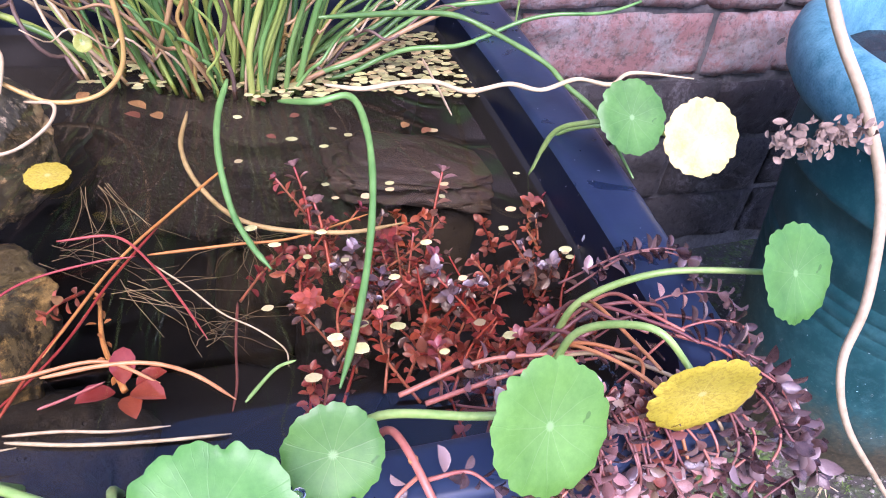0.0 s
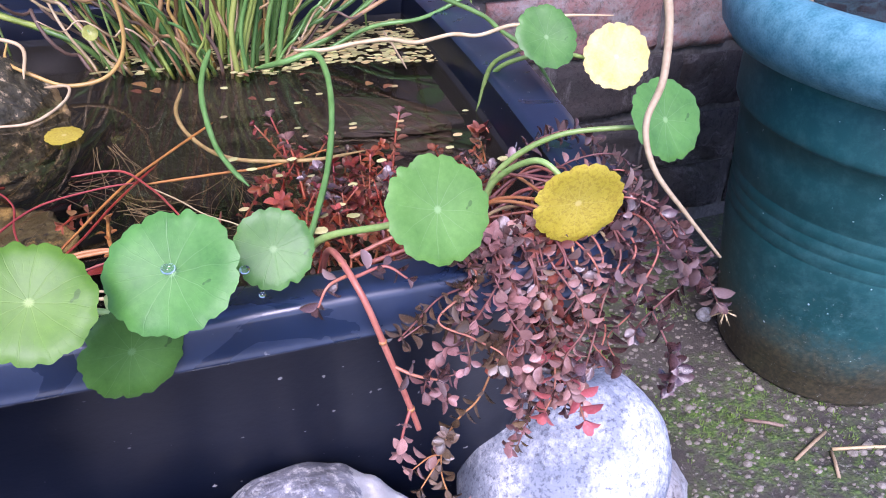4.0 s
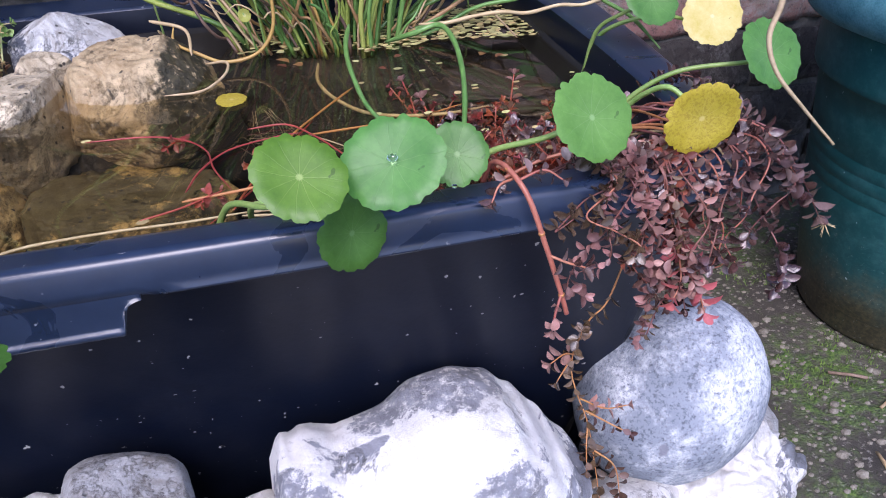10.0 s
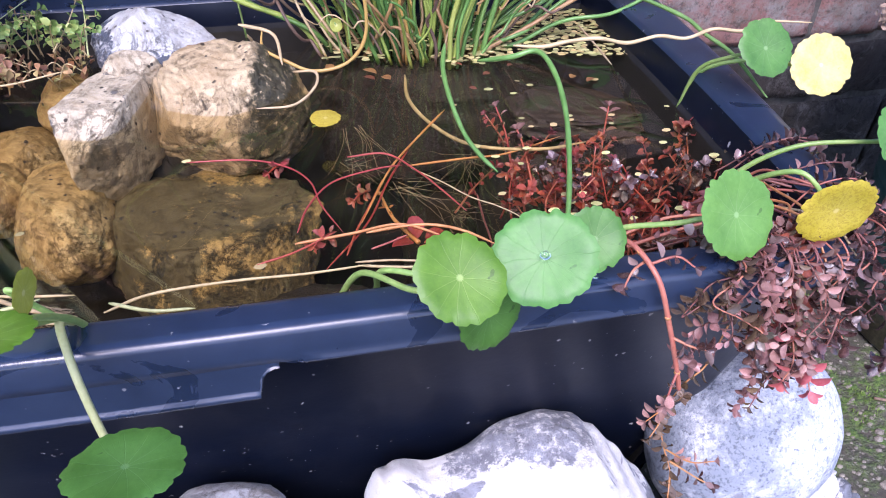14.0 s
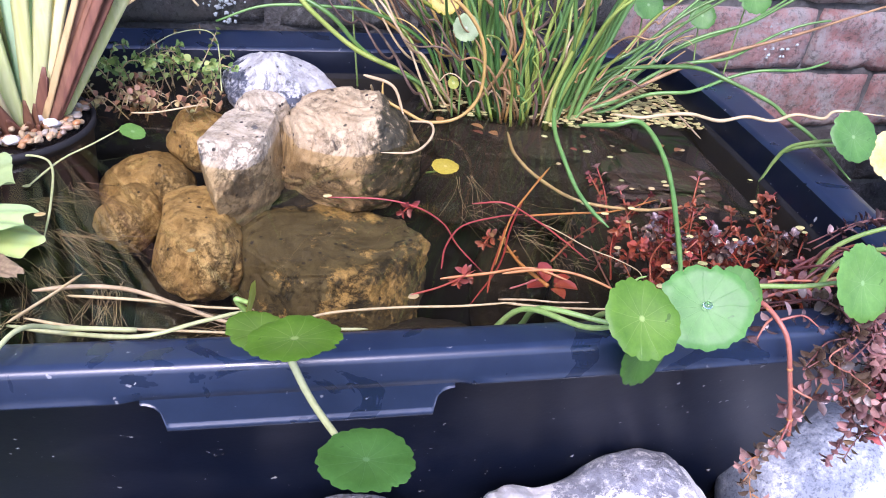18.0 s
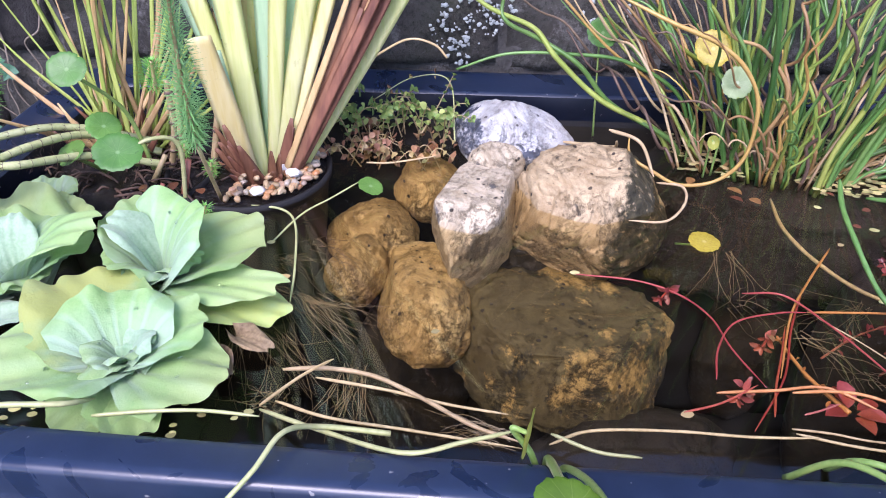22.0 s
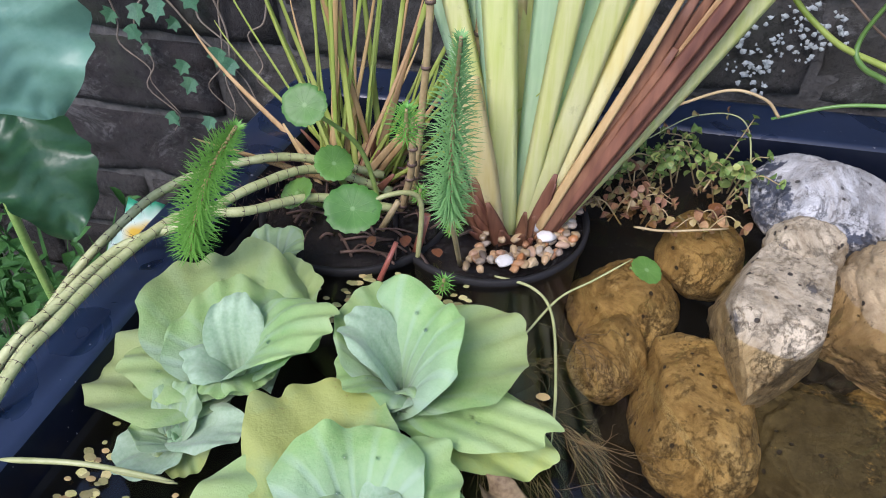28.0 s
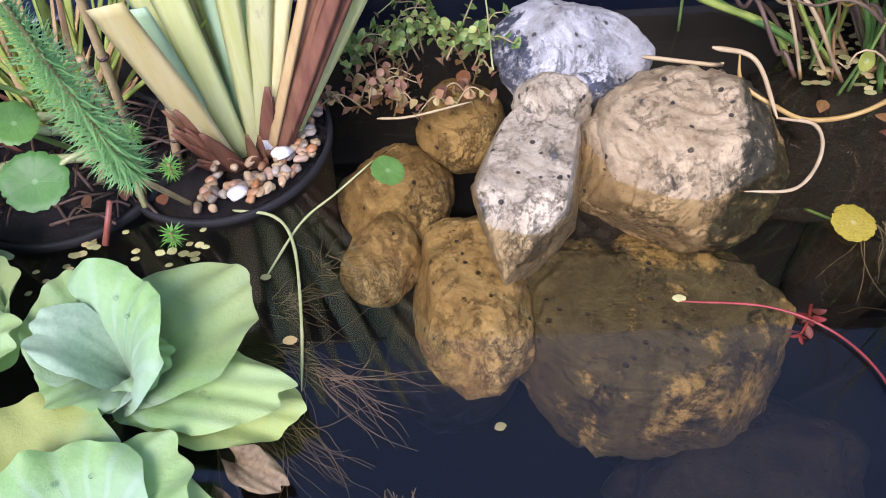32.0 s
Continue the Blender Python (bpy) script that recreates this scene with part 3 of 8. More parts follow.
def sheet(x0, x1, y0, y1, nx, ny, height):
    s = Soup()
    xs = [x0 + (x1 - x0) * i / nx for i in range(nx + 1)]
    ys = [y0 + (y1 - y0) * j / ny for j in range(ny + 1)]
    s.add([(x, y, height(x, y)) for y in ys for x in xs],
          [(j * (nx + 1) + i, j * (nx + 1) + i + 1, (j + 1) * (nx + 1) + i + 1, (j + 1) * (nx + 1) + i) for j in range(ny) for i in range(nx)])
    return s


def bumps(x, y):
    far = max(0.0, math.hypot(x - 0.2, y) - 2.5)
    return GROUND + (0.006 * noise.noise((x * 6, y * 6, 0)) + 0.003 * noise.noise((x * 22, y * 22, 3))) / (1 + far)


near = sheet(-3, 3.4, -2.4, 1.6, 200, 130, bumps)
far = [(-300, -300, GROUND - 0.01), (300, -300, GROUND - 0.01), (300, 300, GROUND - 0.01), (-300, 300, GROUND - 0.01)]
near.add(far, [(0, 1, 2, 3)])
tagged(part("ground", near, M_GROUND), "mossy gritty concrete yard beside the pond tub", "ground", kind="structure")

wall_core = Soup()
wall_core.add([(x, y, z) for x in (-3.2, 3.6) for y in (WALL + 0.012, WALL + 0.22) for z in (GROUND - 0.02, 0.84)],
              [(0, 1, 3, 2), (4, 6, 7, 5), (0, 4, 5, 1), (2, 3, 7, 6), (1, 5, 7, 3), (0, 2, 6, 4)])
wall = tagged(part("wall_north", wall_core, M_MORTAR, smooth=False), "old weathered brick garden wall with rough mortar joints", "wall", kind="structure")

# ---- the tub ----
CORNERS = [(-0.752, 0.038), (0.530, -0.008), (0.604, 0.752), (-0.748, 0.752)]


def outline(inset, n_side=60, n_corner=14, radius=0.10):
    """The tub's outline: four slightly bowed sides with round corners, drawn in by inset."""
    C = [Vector(c) for c in CORNERS]
    mid = sum(C, Vector((0, 0))) / 4
    pts = []
    for i in range(4):
        p, q, r = C[i - 1], C[i], C[(i + 1) % 4]
        a, b = (p - q).normalized(), (r - q).normalized()
        start, end = q + a * radius, q + b * radius
        for k in range(n_corner):
            t = k / n_corner
            pts.append((1 - t) ** 2 * start + 2 * t * (1 - t) * q + t * t * end)
        nxt = r - b * radius
        out = Vector((b.y, -b.x))
        for k in range(n_side):
            t = k / n_side
            pts.append(end.lerp(nxt, t) + out * 0.008 * math.sin(math.pi * t))
    n = len(pts)
    res = []
    for i, p in enumerate(pts):
        d = (pts[(i + 1) % n] - pts[i - 1]).normalized()
        res.append(p - Vector((d.y, -d.x)) * (inset(p) if callable(inset) else inset))
    return res


def rings(levels, soup=None):
    """A closed skin through levels of (inset, z)."""
    soup = soup or Soup()
    loops = [[(p.x, p.y, z) for p in outline(inset)] for inset, z in levels]
    n = len(loops[0])
    faces = [(j * n + i, (j + 1) * n + i, (j + 1) * n + (i + 1) % n, j * n + (i + 1) % n) for j in range(len(loops) - 1) for i in range(n)]
    return soup.add([v for l in loops for v in l], faces)


def flange(p):
    return 0.040 + 0.034 * max(0.0, min(1.0, p.y / 0.7))


tub = empty("pond_tub", (-0.08, 0.37, GROUND))
tagged(tub, "large black plastic tub used as a container pond", "pond tub")
BACK = Matrix.Translation((0.08, -0.37, -GROUND))
GX0, GX1 = -0.209, 0.003


def lip(p, out):
    """The skirt's lower lip, which is absent where the hand grip continues it."""
    return 0.002 if GX0 - 0.012 < p.x < GX1 + 0.012 and p.y < 0.2 else out


rim = rings([(lambda p: flange(p), 0.040), (lambda p: flange(p) - 0.003, 0.0435),
             (lambda p: flange(p) - 0.008, 0.0445), (0.012, 0.0475), (0.006, 0.0475), (0.0025, 0.0455), (0.0008, 0.042), (-0.0015, 0.026), (-0.0024, 0.0195),
             (lambda p: lip(p, -0.0032), 0.0185), (lambda p: lip(p, -0.0033), 0.0165), (0.001, 0.017), (0.005, 0.021)])
rim_ob = part("rim", rim, M_TUB, tub, "glossy flanged rim", m=BACK)
inside = rings([(lambda p: flange(p) + 0.006, 0.006), (lambda p: flange(p) + 0.003, 0.030), (lambda p: flange(p), 0.040)])
part("inner_lip", inside, M_TUB_SIDE, tub, "dull inner edge above the water, colour darkened as shade", m=BACK)
shell = rings([(0.006, 0.020), (0.020, 0.006), (0.085, -0.24), (0.150, GROUND + 0.02), (0.160, GROUND + 0.002)])
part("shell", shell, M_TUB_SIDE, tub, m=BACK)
inner = rings([(lambda p: flange(p) + 0.006, 0.008), (lambda p: flange(p) + 0.05, -0.22), (lambda p: flange(p) + 0.11, -0.47)])
n_in = len(outline(0))
inner.f.append(tuple(2 * n_in + i for i in range(n_in)))
part("liner", inner, M_BLACK, tub, "dark inner wall below the water", m=BACK)


def front_y(x, inset=0.0):
    """The front of the outline at x."""
    t = (x - CORNERS[0][0]) / (CORNERS[1][0] - CORNERS[0][0])
    return CORNERS[0][1] + (CORNERS[1][1] - CORNERS[0][1]) * t - 0.008 * math.sin(math.pi * max(0, min(1, (t - 0.078) / 0.844))) + inset


# hand grip: the skirt hangs lower over a stretch of the front
grip = Soup()
FILLET = 0.014
cols = 72
prof = ((0.0225, 0.00195), (0.0195, 0.0024), (0.0165, 0.0026), (0.0090, 0.0031), (0.0020, 0.0035), (-0.0050, 0.0038), (-0.0066, 0.0040), (-0.0074, 0.0060), (-0.0100, 0.0066), (-0.0122, 0.0062), (-0.0126, 0.0010))
edge_line = sorted((p.x, p.y) for p in outline(0) if p.y < 0.1 and -0.6 < p.x < 0.4)
for i in range(cols + 1):
    s = i / cols
    x = GX0 - FILLET + (GX1 - GX0 + 2 * FILLET) * s
    over = max(GX0 - x, x - GX1)
    low = -1.0 if over < 0 else 0.0165 - FILLET + math.sqrt(max(0.0, FILLET ** 2 - (FILLET - over) ** 2))
    j = next(q for q in range(len(edge_line)) if edge_line[q][0] > x)
    (xa, ya), (xb, yb) = edge_line[j - 1], edge_line[j]
    y = ya + (yb - ya) * (x - xa) / (xb - xa)
    rag = 0.0005 * noise.noise((x * 140, 0, 0))
    for z, out in prof:
        zz = max(z + (rag if z < -0.004 else 0), low)
        grip.v.append((x, y - (out if z >= low else 0.0028), zz))
k = len(prof)
for i in range(cols):
    for j in range(k - 1):
        a = i * k + j
        grip.f.append((a, a + 1, a + k + 1, a + k))
grip_ob = part("hand_grip", grip, M_TUB, rim_ob, "deeper lip of the rim with a ragged moulded edge")
sol = grip_ob.modifiers.new("thick", "SOLIDIFY")
sol.thickness, sol.offset = 0.0025, -1

# water
lake = outline(lambda p: flange(p) + 0.0065)
wat = Soup()
wat.add([(p.x, p.y, WATER) for p in lake], [tuple(range(len(lake)))])
tagged(part("water", wat, M_WATER), "clear brown still pond water", "water", kind="structure")


# ---- stones ----
def rock(at, radii, turn, seed, material, label, rough=0.18, fine=0.03, level=5, square=2.0, group="", cuts=0, planes=(), fold=0.0, dents=(), edge=0.90, shape=None):
    s = lump(radii, seed, rough, fine, level, square, cuts, planes, fold, dents, edge, shape)
    ob = part("rock", s, material, m=pose(*at, *turn))
    return tagged(ob, label, "rock", group)


PILE = "stones piled in the water"
rock((-0.112, 0.597, 0.020), (0.080, 0.052, 0.047), (0, 8, -10), 3, M_FLINT2, "white flint with blue-grey glassy hollows, dry above the water", 0.16, 0.04, 6, edge=0.8, planes=(((0.62, -0.25, 0.74), 0.60), ((-0.75, -0.1, 0.65), 0.74), ((-0.2, -0.8, 0.55), 0.78), ((0.9, -0.3, 0.1), 0.86)), fold=0.045, dents=(((-0.85, -0.45, 0.1), 0.16, 0.30), ((0.25, -0.75, 0.45), 0.12, 0.24), ((0.7, -0.5, 0.2), 0.10, 0.2), ((-0.1, 0.1, 1), -0.10, 0.35)), group=PILE)
rock((-0.166, 0.464, -0.032), (0.058, 0.098, 0.072), (-6, 4, -10), 11, M_PALE, "pale angular flint breaking the water surface", 0.09, 0.05, 6, square=2.4, fold=0.05, edge=0.88, planes=(((-0.10, -0.10, 1), 0.74), ((0.97, -0.15, 0.20), 0.74), ((-0.90, 0.2, 0.35), 0.80), ((-0.80, -0.55, -0.25), 0.70), ((0.62, -0.72, -0.20), 0.66), ((-0.1, -0.85, 0.50), 0.80), ((-0.75, 0.70, 0.2), 0.78), ((0.5, 0.85, 0.2), 0.85)), dents=(((0.15, -0.5, 0.85), 0.08, 0.25), ((0.1, 0.3, 0.95), 0.05, 0.2)), group=PILE)
rock((-0.021, 0.492, -0.028), (0.098, 0.084, 0.084), (-6, 4, 8), 8, M_BUFF, "large buff flint with folded skin, half out of the water", 0.07, 0.035, 6, square=2.3, planes=(((-0.25, -0.25, 0.93), 0.86), ((-0.95, -0.2, 0.1), 0.86), ((-0.55, -0.70, 0.45), 0.84), ((0.35, -0.85, 0.30), 0.86), ((-0.62, -0.62, -0.45), 0.80), ((0.75, -0.3, 0.6), 0.84)), fold=0.075, dents=(((-0.25, -0.55, 0.8), 0.10, 0.16), ((0.05, -0.35, 0.95), 0.07, 0.14)), group=PILE)
rock((-0.221, 0.588, -0.058), (0.046, 0.050, 0.050), (0, 0, 20), 5, M_ALGAE, "small ochre stone just under the surface", 0.12, 0.03, group=PILE)
rock((-0.136, 0.540, 0.002), (0.040, 0.034, 0.034), (0, 0, -12), 6, M_PALE, "small pale flint knob between larger stones", 0.10, 0.04, 5, planes=(((0.3, -0.3, 0.9), 0.78), ((0.85, -0.4, 0.3), 0.80)), fold=0.08, group=PILE)
rock((-0.296, 0.530, -0.104), (0.060, 0.060, 0.050), (0, 0, 30), 17, M_ALGAE, "ochre algae-coated stone under the water", 0.14, 0.03, 6, cuts=2, fold=0.03, edge=0.7, group=PILE)
rock((-0.308, 0.445, -0.100), (0.036, 0.052, 0.044), (0, 0, -14), 19, M_ALGAE, "ochre algae-coated stone under the water", 0.14, 0.03, 6, cuts=2, fold=0.03, edge=0.7, group=PILE)
rock((-0.222, 0.395, -0.104), (0.056, 0.096, 0.060), (0, 0, 10), 21, M_ALGAE, "long ochre algae-coated stone under the water", 0.10, 0.025, 6, fold=0.03, square=2.2, edge=0.7, planes=(((0.1, 0.1, 1), 0.84), ((-0.95, 0.25, 0.3), 0.84)), dents=(((-0.9, 0.25, 0.3), 0.12, 0.35),), group=PILE)
rock((-0.060, 0.362, -0.140), (0.128, 0.112, 0.066), (0, 3, -8), 26, M_ALGAE2, "broad flat stone with brown algae under the water", 0.12, 0.06, 6, square=2.6, planes=(((0.0, 0.05, 1), 0.78), ((-0.75, -0.62, 0.1), 0.80), ((0.15, -0.95, 0.2), 0.80), ((0.8, -0.55, 0.2), 0.84)), fold=0.035, dents=(((-0.35, -0.6, 0.6), 0.10, 0.18), ((0.35, 0.2, 0.9), 0.12, 0.22), ((-0.5, -0.85, 0.0), 0.12, 0.22)), group=PILE)
rock((0.020, 0.245, -0.205), (0.110, 0.080, 0.055), (0, 4, 14), 28, M_FOOT, "brown stone under the water, colour darkened for the dim depth", 0.22, 0.04, group=PILE)
# these stones carry the dimness of the depth in their colour
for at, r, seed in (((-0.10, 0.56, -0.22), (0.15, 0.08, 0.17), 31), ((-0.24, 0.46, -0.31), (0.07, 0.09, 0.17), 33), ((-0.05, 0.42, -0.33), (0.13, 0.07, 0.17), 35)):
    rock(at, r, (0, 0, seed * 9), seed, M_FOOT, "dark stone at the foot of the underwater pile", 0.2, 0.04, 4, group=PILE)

EDGE = "stones stacked against the tub"
rock((0.514, 0.058, -0.280), (0.118, 0.090, 0.102), (0, -34, 12), 41, M_GRANITE, "smooth speckled grey granite boulder beside the tub", 0.05, 0.004, 6, group=EDGE)
SADDLE = ((-1.05, 1.45), (-0.92, 1.34), (-0.80, 1.10), (-0.55, 0.86), (-0.28, 0.86), (-0.02, 1.02), (0.20, 1.05), (0.40, 1.0), (0.56, 0.83), (0.74, 0.64), (0.93, 0.40), (1.05, 0.30))


def saddle(p):
    """A long stone with a blunt low end, a waist and a high shoulder."""
    for (a, f), (b, g) in zip(SADDLE, SADDLE[1:]):
        if a <= p.x <= b:
            k = (p.x - a) / (b - a)
            k = f + (g - f) * k * k * (3 - 2 * k)
            break
    else:
        k = f if p.x < 0 else g
    waist = 1 - 0.14 * math.exp(-((p.x + 0.42) / 0.22) ** 2)
    return Vector((p.x, p.y * waist, p.z * k if p.z > 0 else p.z))


rock((0.223, 0.000, -0.302), (0.156, 0.086, 0.144), (0, 0, 0), 44, M_FLINT_BIG, "large white flint with grey patches against the tub", 0.035, 0.010, 6, square=3.0, dents=(((-0.72, -0.68, 0.05), 0.07, 0.22), ((-0.95, -0.25, 0.1), 0.05, 0.25), ((0.1, -0.95, 0.2), 0.05, 0.16), ((0.3, -0.9, 0.15), 0.04, 0.14)), shape=saddle, group=EDGE)
rock((-0.060, 0.002, -0.236), (0.060, 0.060, 0.072), (0, 8, 5), 48, M_GREY, "smooth grey pebble with rusty spots", 0.06, 0.010, 6, square=2.8, planes=(((0.1, -0.2, 0.97), 0.86), ((-0.9, -0.1, 0.4), 0.85)), group=EDGE)
rock((-0.184, 0.000, -0.246), (0.062, 0.055, 0.058), (0, 0, 10), 51, M_GREY, "rounded grey-white stone by the tub", 0.10, 0.015, square=2.3, group=EDGE)
rock((-0.130, 0.030, -0.262), (0.044, 0.040, 0.060), (0, 0, 30), 53, M_FLINT, "small pale flint wedged behind the grey stones", 0.12, 0.03, 5, cuts=2, group=EDGE)
rock((-0.292, 0.004, -0.240), (0.066, 0.055, 0.060), (0, 4, 10), 57, M_GREY, "low rounded grey stone by the tub", 0.10, 0.015, square=2.4, group=EDGE)
rock((0.040, -0.020, -0.275), (0.056, 0.050, 0.056), (0, 0, 30), 52, M_FLINT, "small white flint by the tub", 0.12, 0.03, 5, cuts=2, group=EDGE)
rock((0.560, 0.010, -0.430), (0.115, 0.090, 0.118), (0, 0, 15), 54, M_FLINT, "craggy white flint under the granite boulder", 0.22, 0.06, 6, cuts=3, fold=0.12, group=EDGE)
for i, (x, y, r) in enumerate(((0.40, -0.03, 0.115), (0.22, -0.06, 0.120), (0.04, -0.03, 0.115), (-0.14, -0.03, 0.118), (-0.30, 0.02, 0.11), (0.70, 0.13, 0.06))):
    rock((x, y, GROUND + r * 0.92), (r * 1.1, r * 0.85, r), (0, 0, i * 47), 60 + i, M_GREY if i % 2 else M_FLINT, "rough flint at the foot of the tub", 0.15, 0.03, 4, group=EDGE)
rock((1.045, 0.470, GROUND + 0.010), (0.017, 0.014, 0.012), (0, 0, 20), 77, M_GREY, "single small pebble lying on the ground", 0.1, 0.01, 3)

# ---- teal pot ----
def lathe(profile, sides=96, soup=None):
    soup = soup or Soup()
    n = len(profile)
    soup.add([(r * math.cos(2 * math.pi * k / sides), r * math.sin(2 * math.pi * k / sides), z) for k in range(sides) for r, z in profile],
             [(k * n + i, ((k + 1) % sides) * n + i, ((k + 1) % sides) * n + i + 1, k * n + i + 1) for k in range(sides) for i in range(n - 1)])
    return soup


PX, PY = 1.200, 0.360
pot = tagged(empty("plant_pot", (PX, PY, GROUND)), "large teal plastic plant pot with rolled rim and dirty foot", "plant pot")
body = [(0.0, 0.006), (0.150, 0.004), (0.160, 0.000), (0.168, 0.010), (0.172, 0.050), (0.178, 0.056), (0.190, 0.12), (0.203, 0.20), (0.210, 0.25)]
for k in range(4):
    z = 0.27 + 0.022 * k
    body += [(0.212 + 0.002 * k, z), (0.2116 + 0.002 * k, z + 0.0035), (0.2116 + 0.002 * k, z + 0.0055), (0.2135 + 0.002 * k, z + 0.009)]
body += [(0.226, 0.40), (0.231, 0.442), (0.2385, 0.446), (0.2415, 0.451), (0.2425, 0.46), (0.246, 0.535), (0.248, 0.55)]
part("body", lathe(body), M_POT, pot)
roll = [(0.240, 0.535), (0.252, 0.532), (0.272, 0.540), (0.288, 0.560), (0.294, 0.585), (0.290, 0.610), (0.276, 0.626), (0.258, 0.630), (0.244, 0.622), (0.236, 0.600), (0.230, 0.52)]
part("rim", lathe(roll), M_POT_RIM, pot, "thick rolled rim, weathered paler")
soil = Soup()
verts, faces = [(0, 0, 0.575)], []
for j in range(1, 13):
    for k in range(40):
        a = 2 * math.pi * k / 40
        r = 0.234 * j / 12
        verts.append((r * math.cos(a), r * math.sin(a), 0.570 + 0.012 * noise.noise((r * math.cos(a) * 30, r * math.sin(a) * 30, 4))))
for k in range(40):
    faces.append((0, 1 + k, 1 + (k + 1) % 40))
    for j in range(11):
        a, b = 1 + j * 40 + k, 1 + j * 40 + (k + 1) % 40
        faces.append((a, a + 40, b + 40, b))
soil.add(verts, faces)
part("soil", soil, M_SOIL, pot, "dark crumbly compost")


# ---- pennywort ----
def penny_blade(r, seed, lobes=13, dish=0.25, notch=True):
    """A round scalloped leaf, softly dished towards its stalk, with shallow uneven lobes and a narrow cut at one side."""
    rnd = random.Random(seed)
    s = Soup()
    rows, around = 12, 130
    ph, ph2, wave = rnd.random() * 6, rnd.random() * 6, rnd.uniform(0.02, 0.05)
    stretch, turn = rnd.uniform(0.01, 0.05), rnd.random() * 6
    verts = [(0, 0, 0)]
    for j in range(1, rows + 1):
        q = j / rows
        for k in range(around):
            a = 2 * math.pi * k / around
            b = a + 0.10 * math.sin(2 * a + ph) + 0.05 * math.sin(5 * a + ph2)
            lobe = abs(math.cos(lobes * b / 2)) ** 0.55
            nick = math.exp(-((math.remainder(a - turn, 2 * math.pi)) / 0.07) ** 2) if notch else 0.0
            edge = 1 + (0.075 * lobe - 0.055 + 0.012 * math.sin(lobes * 2.1 * a + ph2)) * q ** 6 + stretch * math.cos(2 * a + ph2) * q - 0.10 * nick * q ** 8
            x, y = r * q * edge * math.cos(a), r * q * edge * math.sin(a)
            z = r * (dish * (q ** 1.7) * 0.50 - 0.30 * dish * q ** 7 + wave * q * q * math.sin(2 * a + ph) + 0.018 * q ** 3 * math.sin(5 * a + ph2) + 0.006 * q ** 3 * math.cos(lobes * b) - 0.02 * q ** 9 * lobe)
            verts.append((x, y, z))
    faces = [(0, 1 + k, 1 + (k + 1) % around) for k in range(around)]
    for j in range(rows - 1):
        for k in range(around):
            a, b = 1 + j * around + k, 1 + j * around + (k + 1) % around
            faces.append((a, a + around, b + around, b))
    return s.add(verts, faces)


def pennywort(at, normal, r, material, foot, label, bend=None, spin=0.0, stalk=None, thick=0.0026, dish=0.25):
    """A leaf on its stalk; foot: where the stalk rises; bend: points between."""
    at = Vector(at)
    n = Vector(normal).normalized()
    thing = tagged(empty("pennywort", at), label, "pennywort", "pennywort leaves round the tub")
    seed = int(abs(at.x * 1000) + abs(at.y * 7000))
    blade = part("leaf", penny_blade(r, seed, dish=dish), material, thing, m=Matrix.Translation(-at) @ facing(at, n, spin))
    way = [Vector(foot)] + [Vector(b) for b in (bend or [])]
    way += [at - n * r * (0.30 if n.y > -0.2 else 0.60), at - n * 0.0006]
    part("stalk", tube(spline(way, 9), lambda s: thick * (1.1 - 0.45 * s), 8), stalk or M_STALK, thing, m=Matrix.Translation(-at))
    return thing


pennywort((0.1375, -0.0395, 0.1115), (0.09, -0.62, 0.78), 0.03, M_PENNY_LIME, (0.065, 0.075, 0.0), "bright lime-green round scalloped leaf over the rim", [(0.085, 0.050, 0.050), (0.115, -0.005, 0.075)])
pennywort((0.2000, -0.0225, 0.1030), (-0.30, -0.64, 0.70), 0.0345, M_PENNY_BLUE, (0.100, 0.085, 0.0), "large blue-green round leaf holding a water drop", [(0.105, 0.055, 0.045), (0.165, 0.015, 0.055)])
# the dark green here includes the shadow of the two leaves above
pennywort((0.1684, -0.0118, 0.0470), (0.40, -0.88, 0.15), 0.0288, M_PENNY_DARK, (0.150, 0.070, 0.0), "green round leaf hanging below two others, darkened as their shade", [(0.155, 0.035, 0.052)])
pennywort((0.2540, 0.0125, 0.0835), (-0.08, -0.79, 0.61), 0.024, M_PENNY_BLUE, (0.255, 0.065, 0.0), "small blue-green round leaf with dew drops", [(0.256, 0.045, 0.040)])
pennywort((0.3475, -0.0118, 0.1088), (0.20, -0.79, 0.57), 0.0328, M_PENNY, (0.270, 0.060, 0.020), "green round leaf on an arching stalk over the rim", [(0.285, 0.045, 0.062), (0.325, 0.020, 0.082)])
pennywort((0.4492, 0.0032, 0.0867), (-0.15, -0.99, -0.05), 0.0302, M_PENNY_YELLOW, (0.415, 0.090, 0.010), "yellow speckled old round leaf at the tub corner", [(0.420, 0.080, 0.062), (0.436, 0.042, 0.100)], spin=20)
pennywort((0.5452, 0.0585, 0.1088), (0.20, -0.78, 0.59), 0.032, M_PENNY_BLUE, (0.432, 0.120, 0.010), "pale blue-green round leaf beyond the tub corner", [(0.440, 0.112, 0.055), (0.480, 0.095, 0.088)])
pennywort((0.5420, 0.2534, 0.1065), (0.0, -0.79, 0.61), 0.0305, M_PENNY_BLUE, (0.510, 0.335, 0.0), "blue-green round leaf over the side rim", [(0.515, 0.320, 0.055), (0.530, 0.290, 0.082)])
pennywort((0.6285, 0.2643, 0.0755), (-0.19, -0.71, 0.68), 0.0347, M_PENNY_PALE, (0.515, 0.350, 0.0), "bleached pale-yellow round leaf beyond the rim", [(0.530, 0.330, 0.050), (0.575, 0.290, 0.075)])
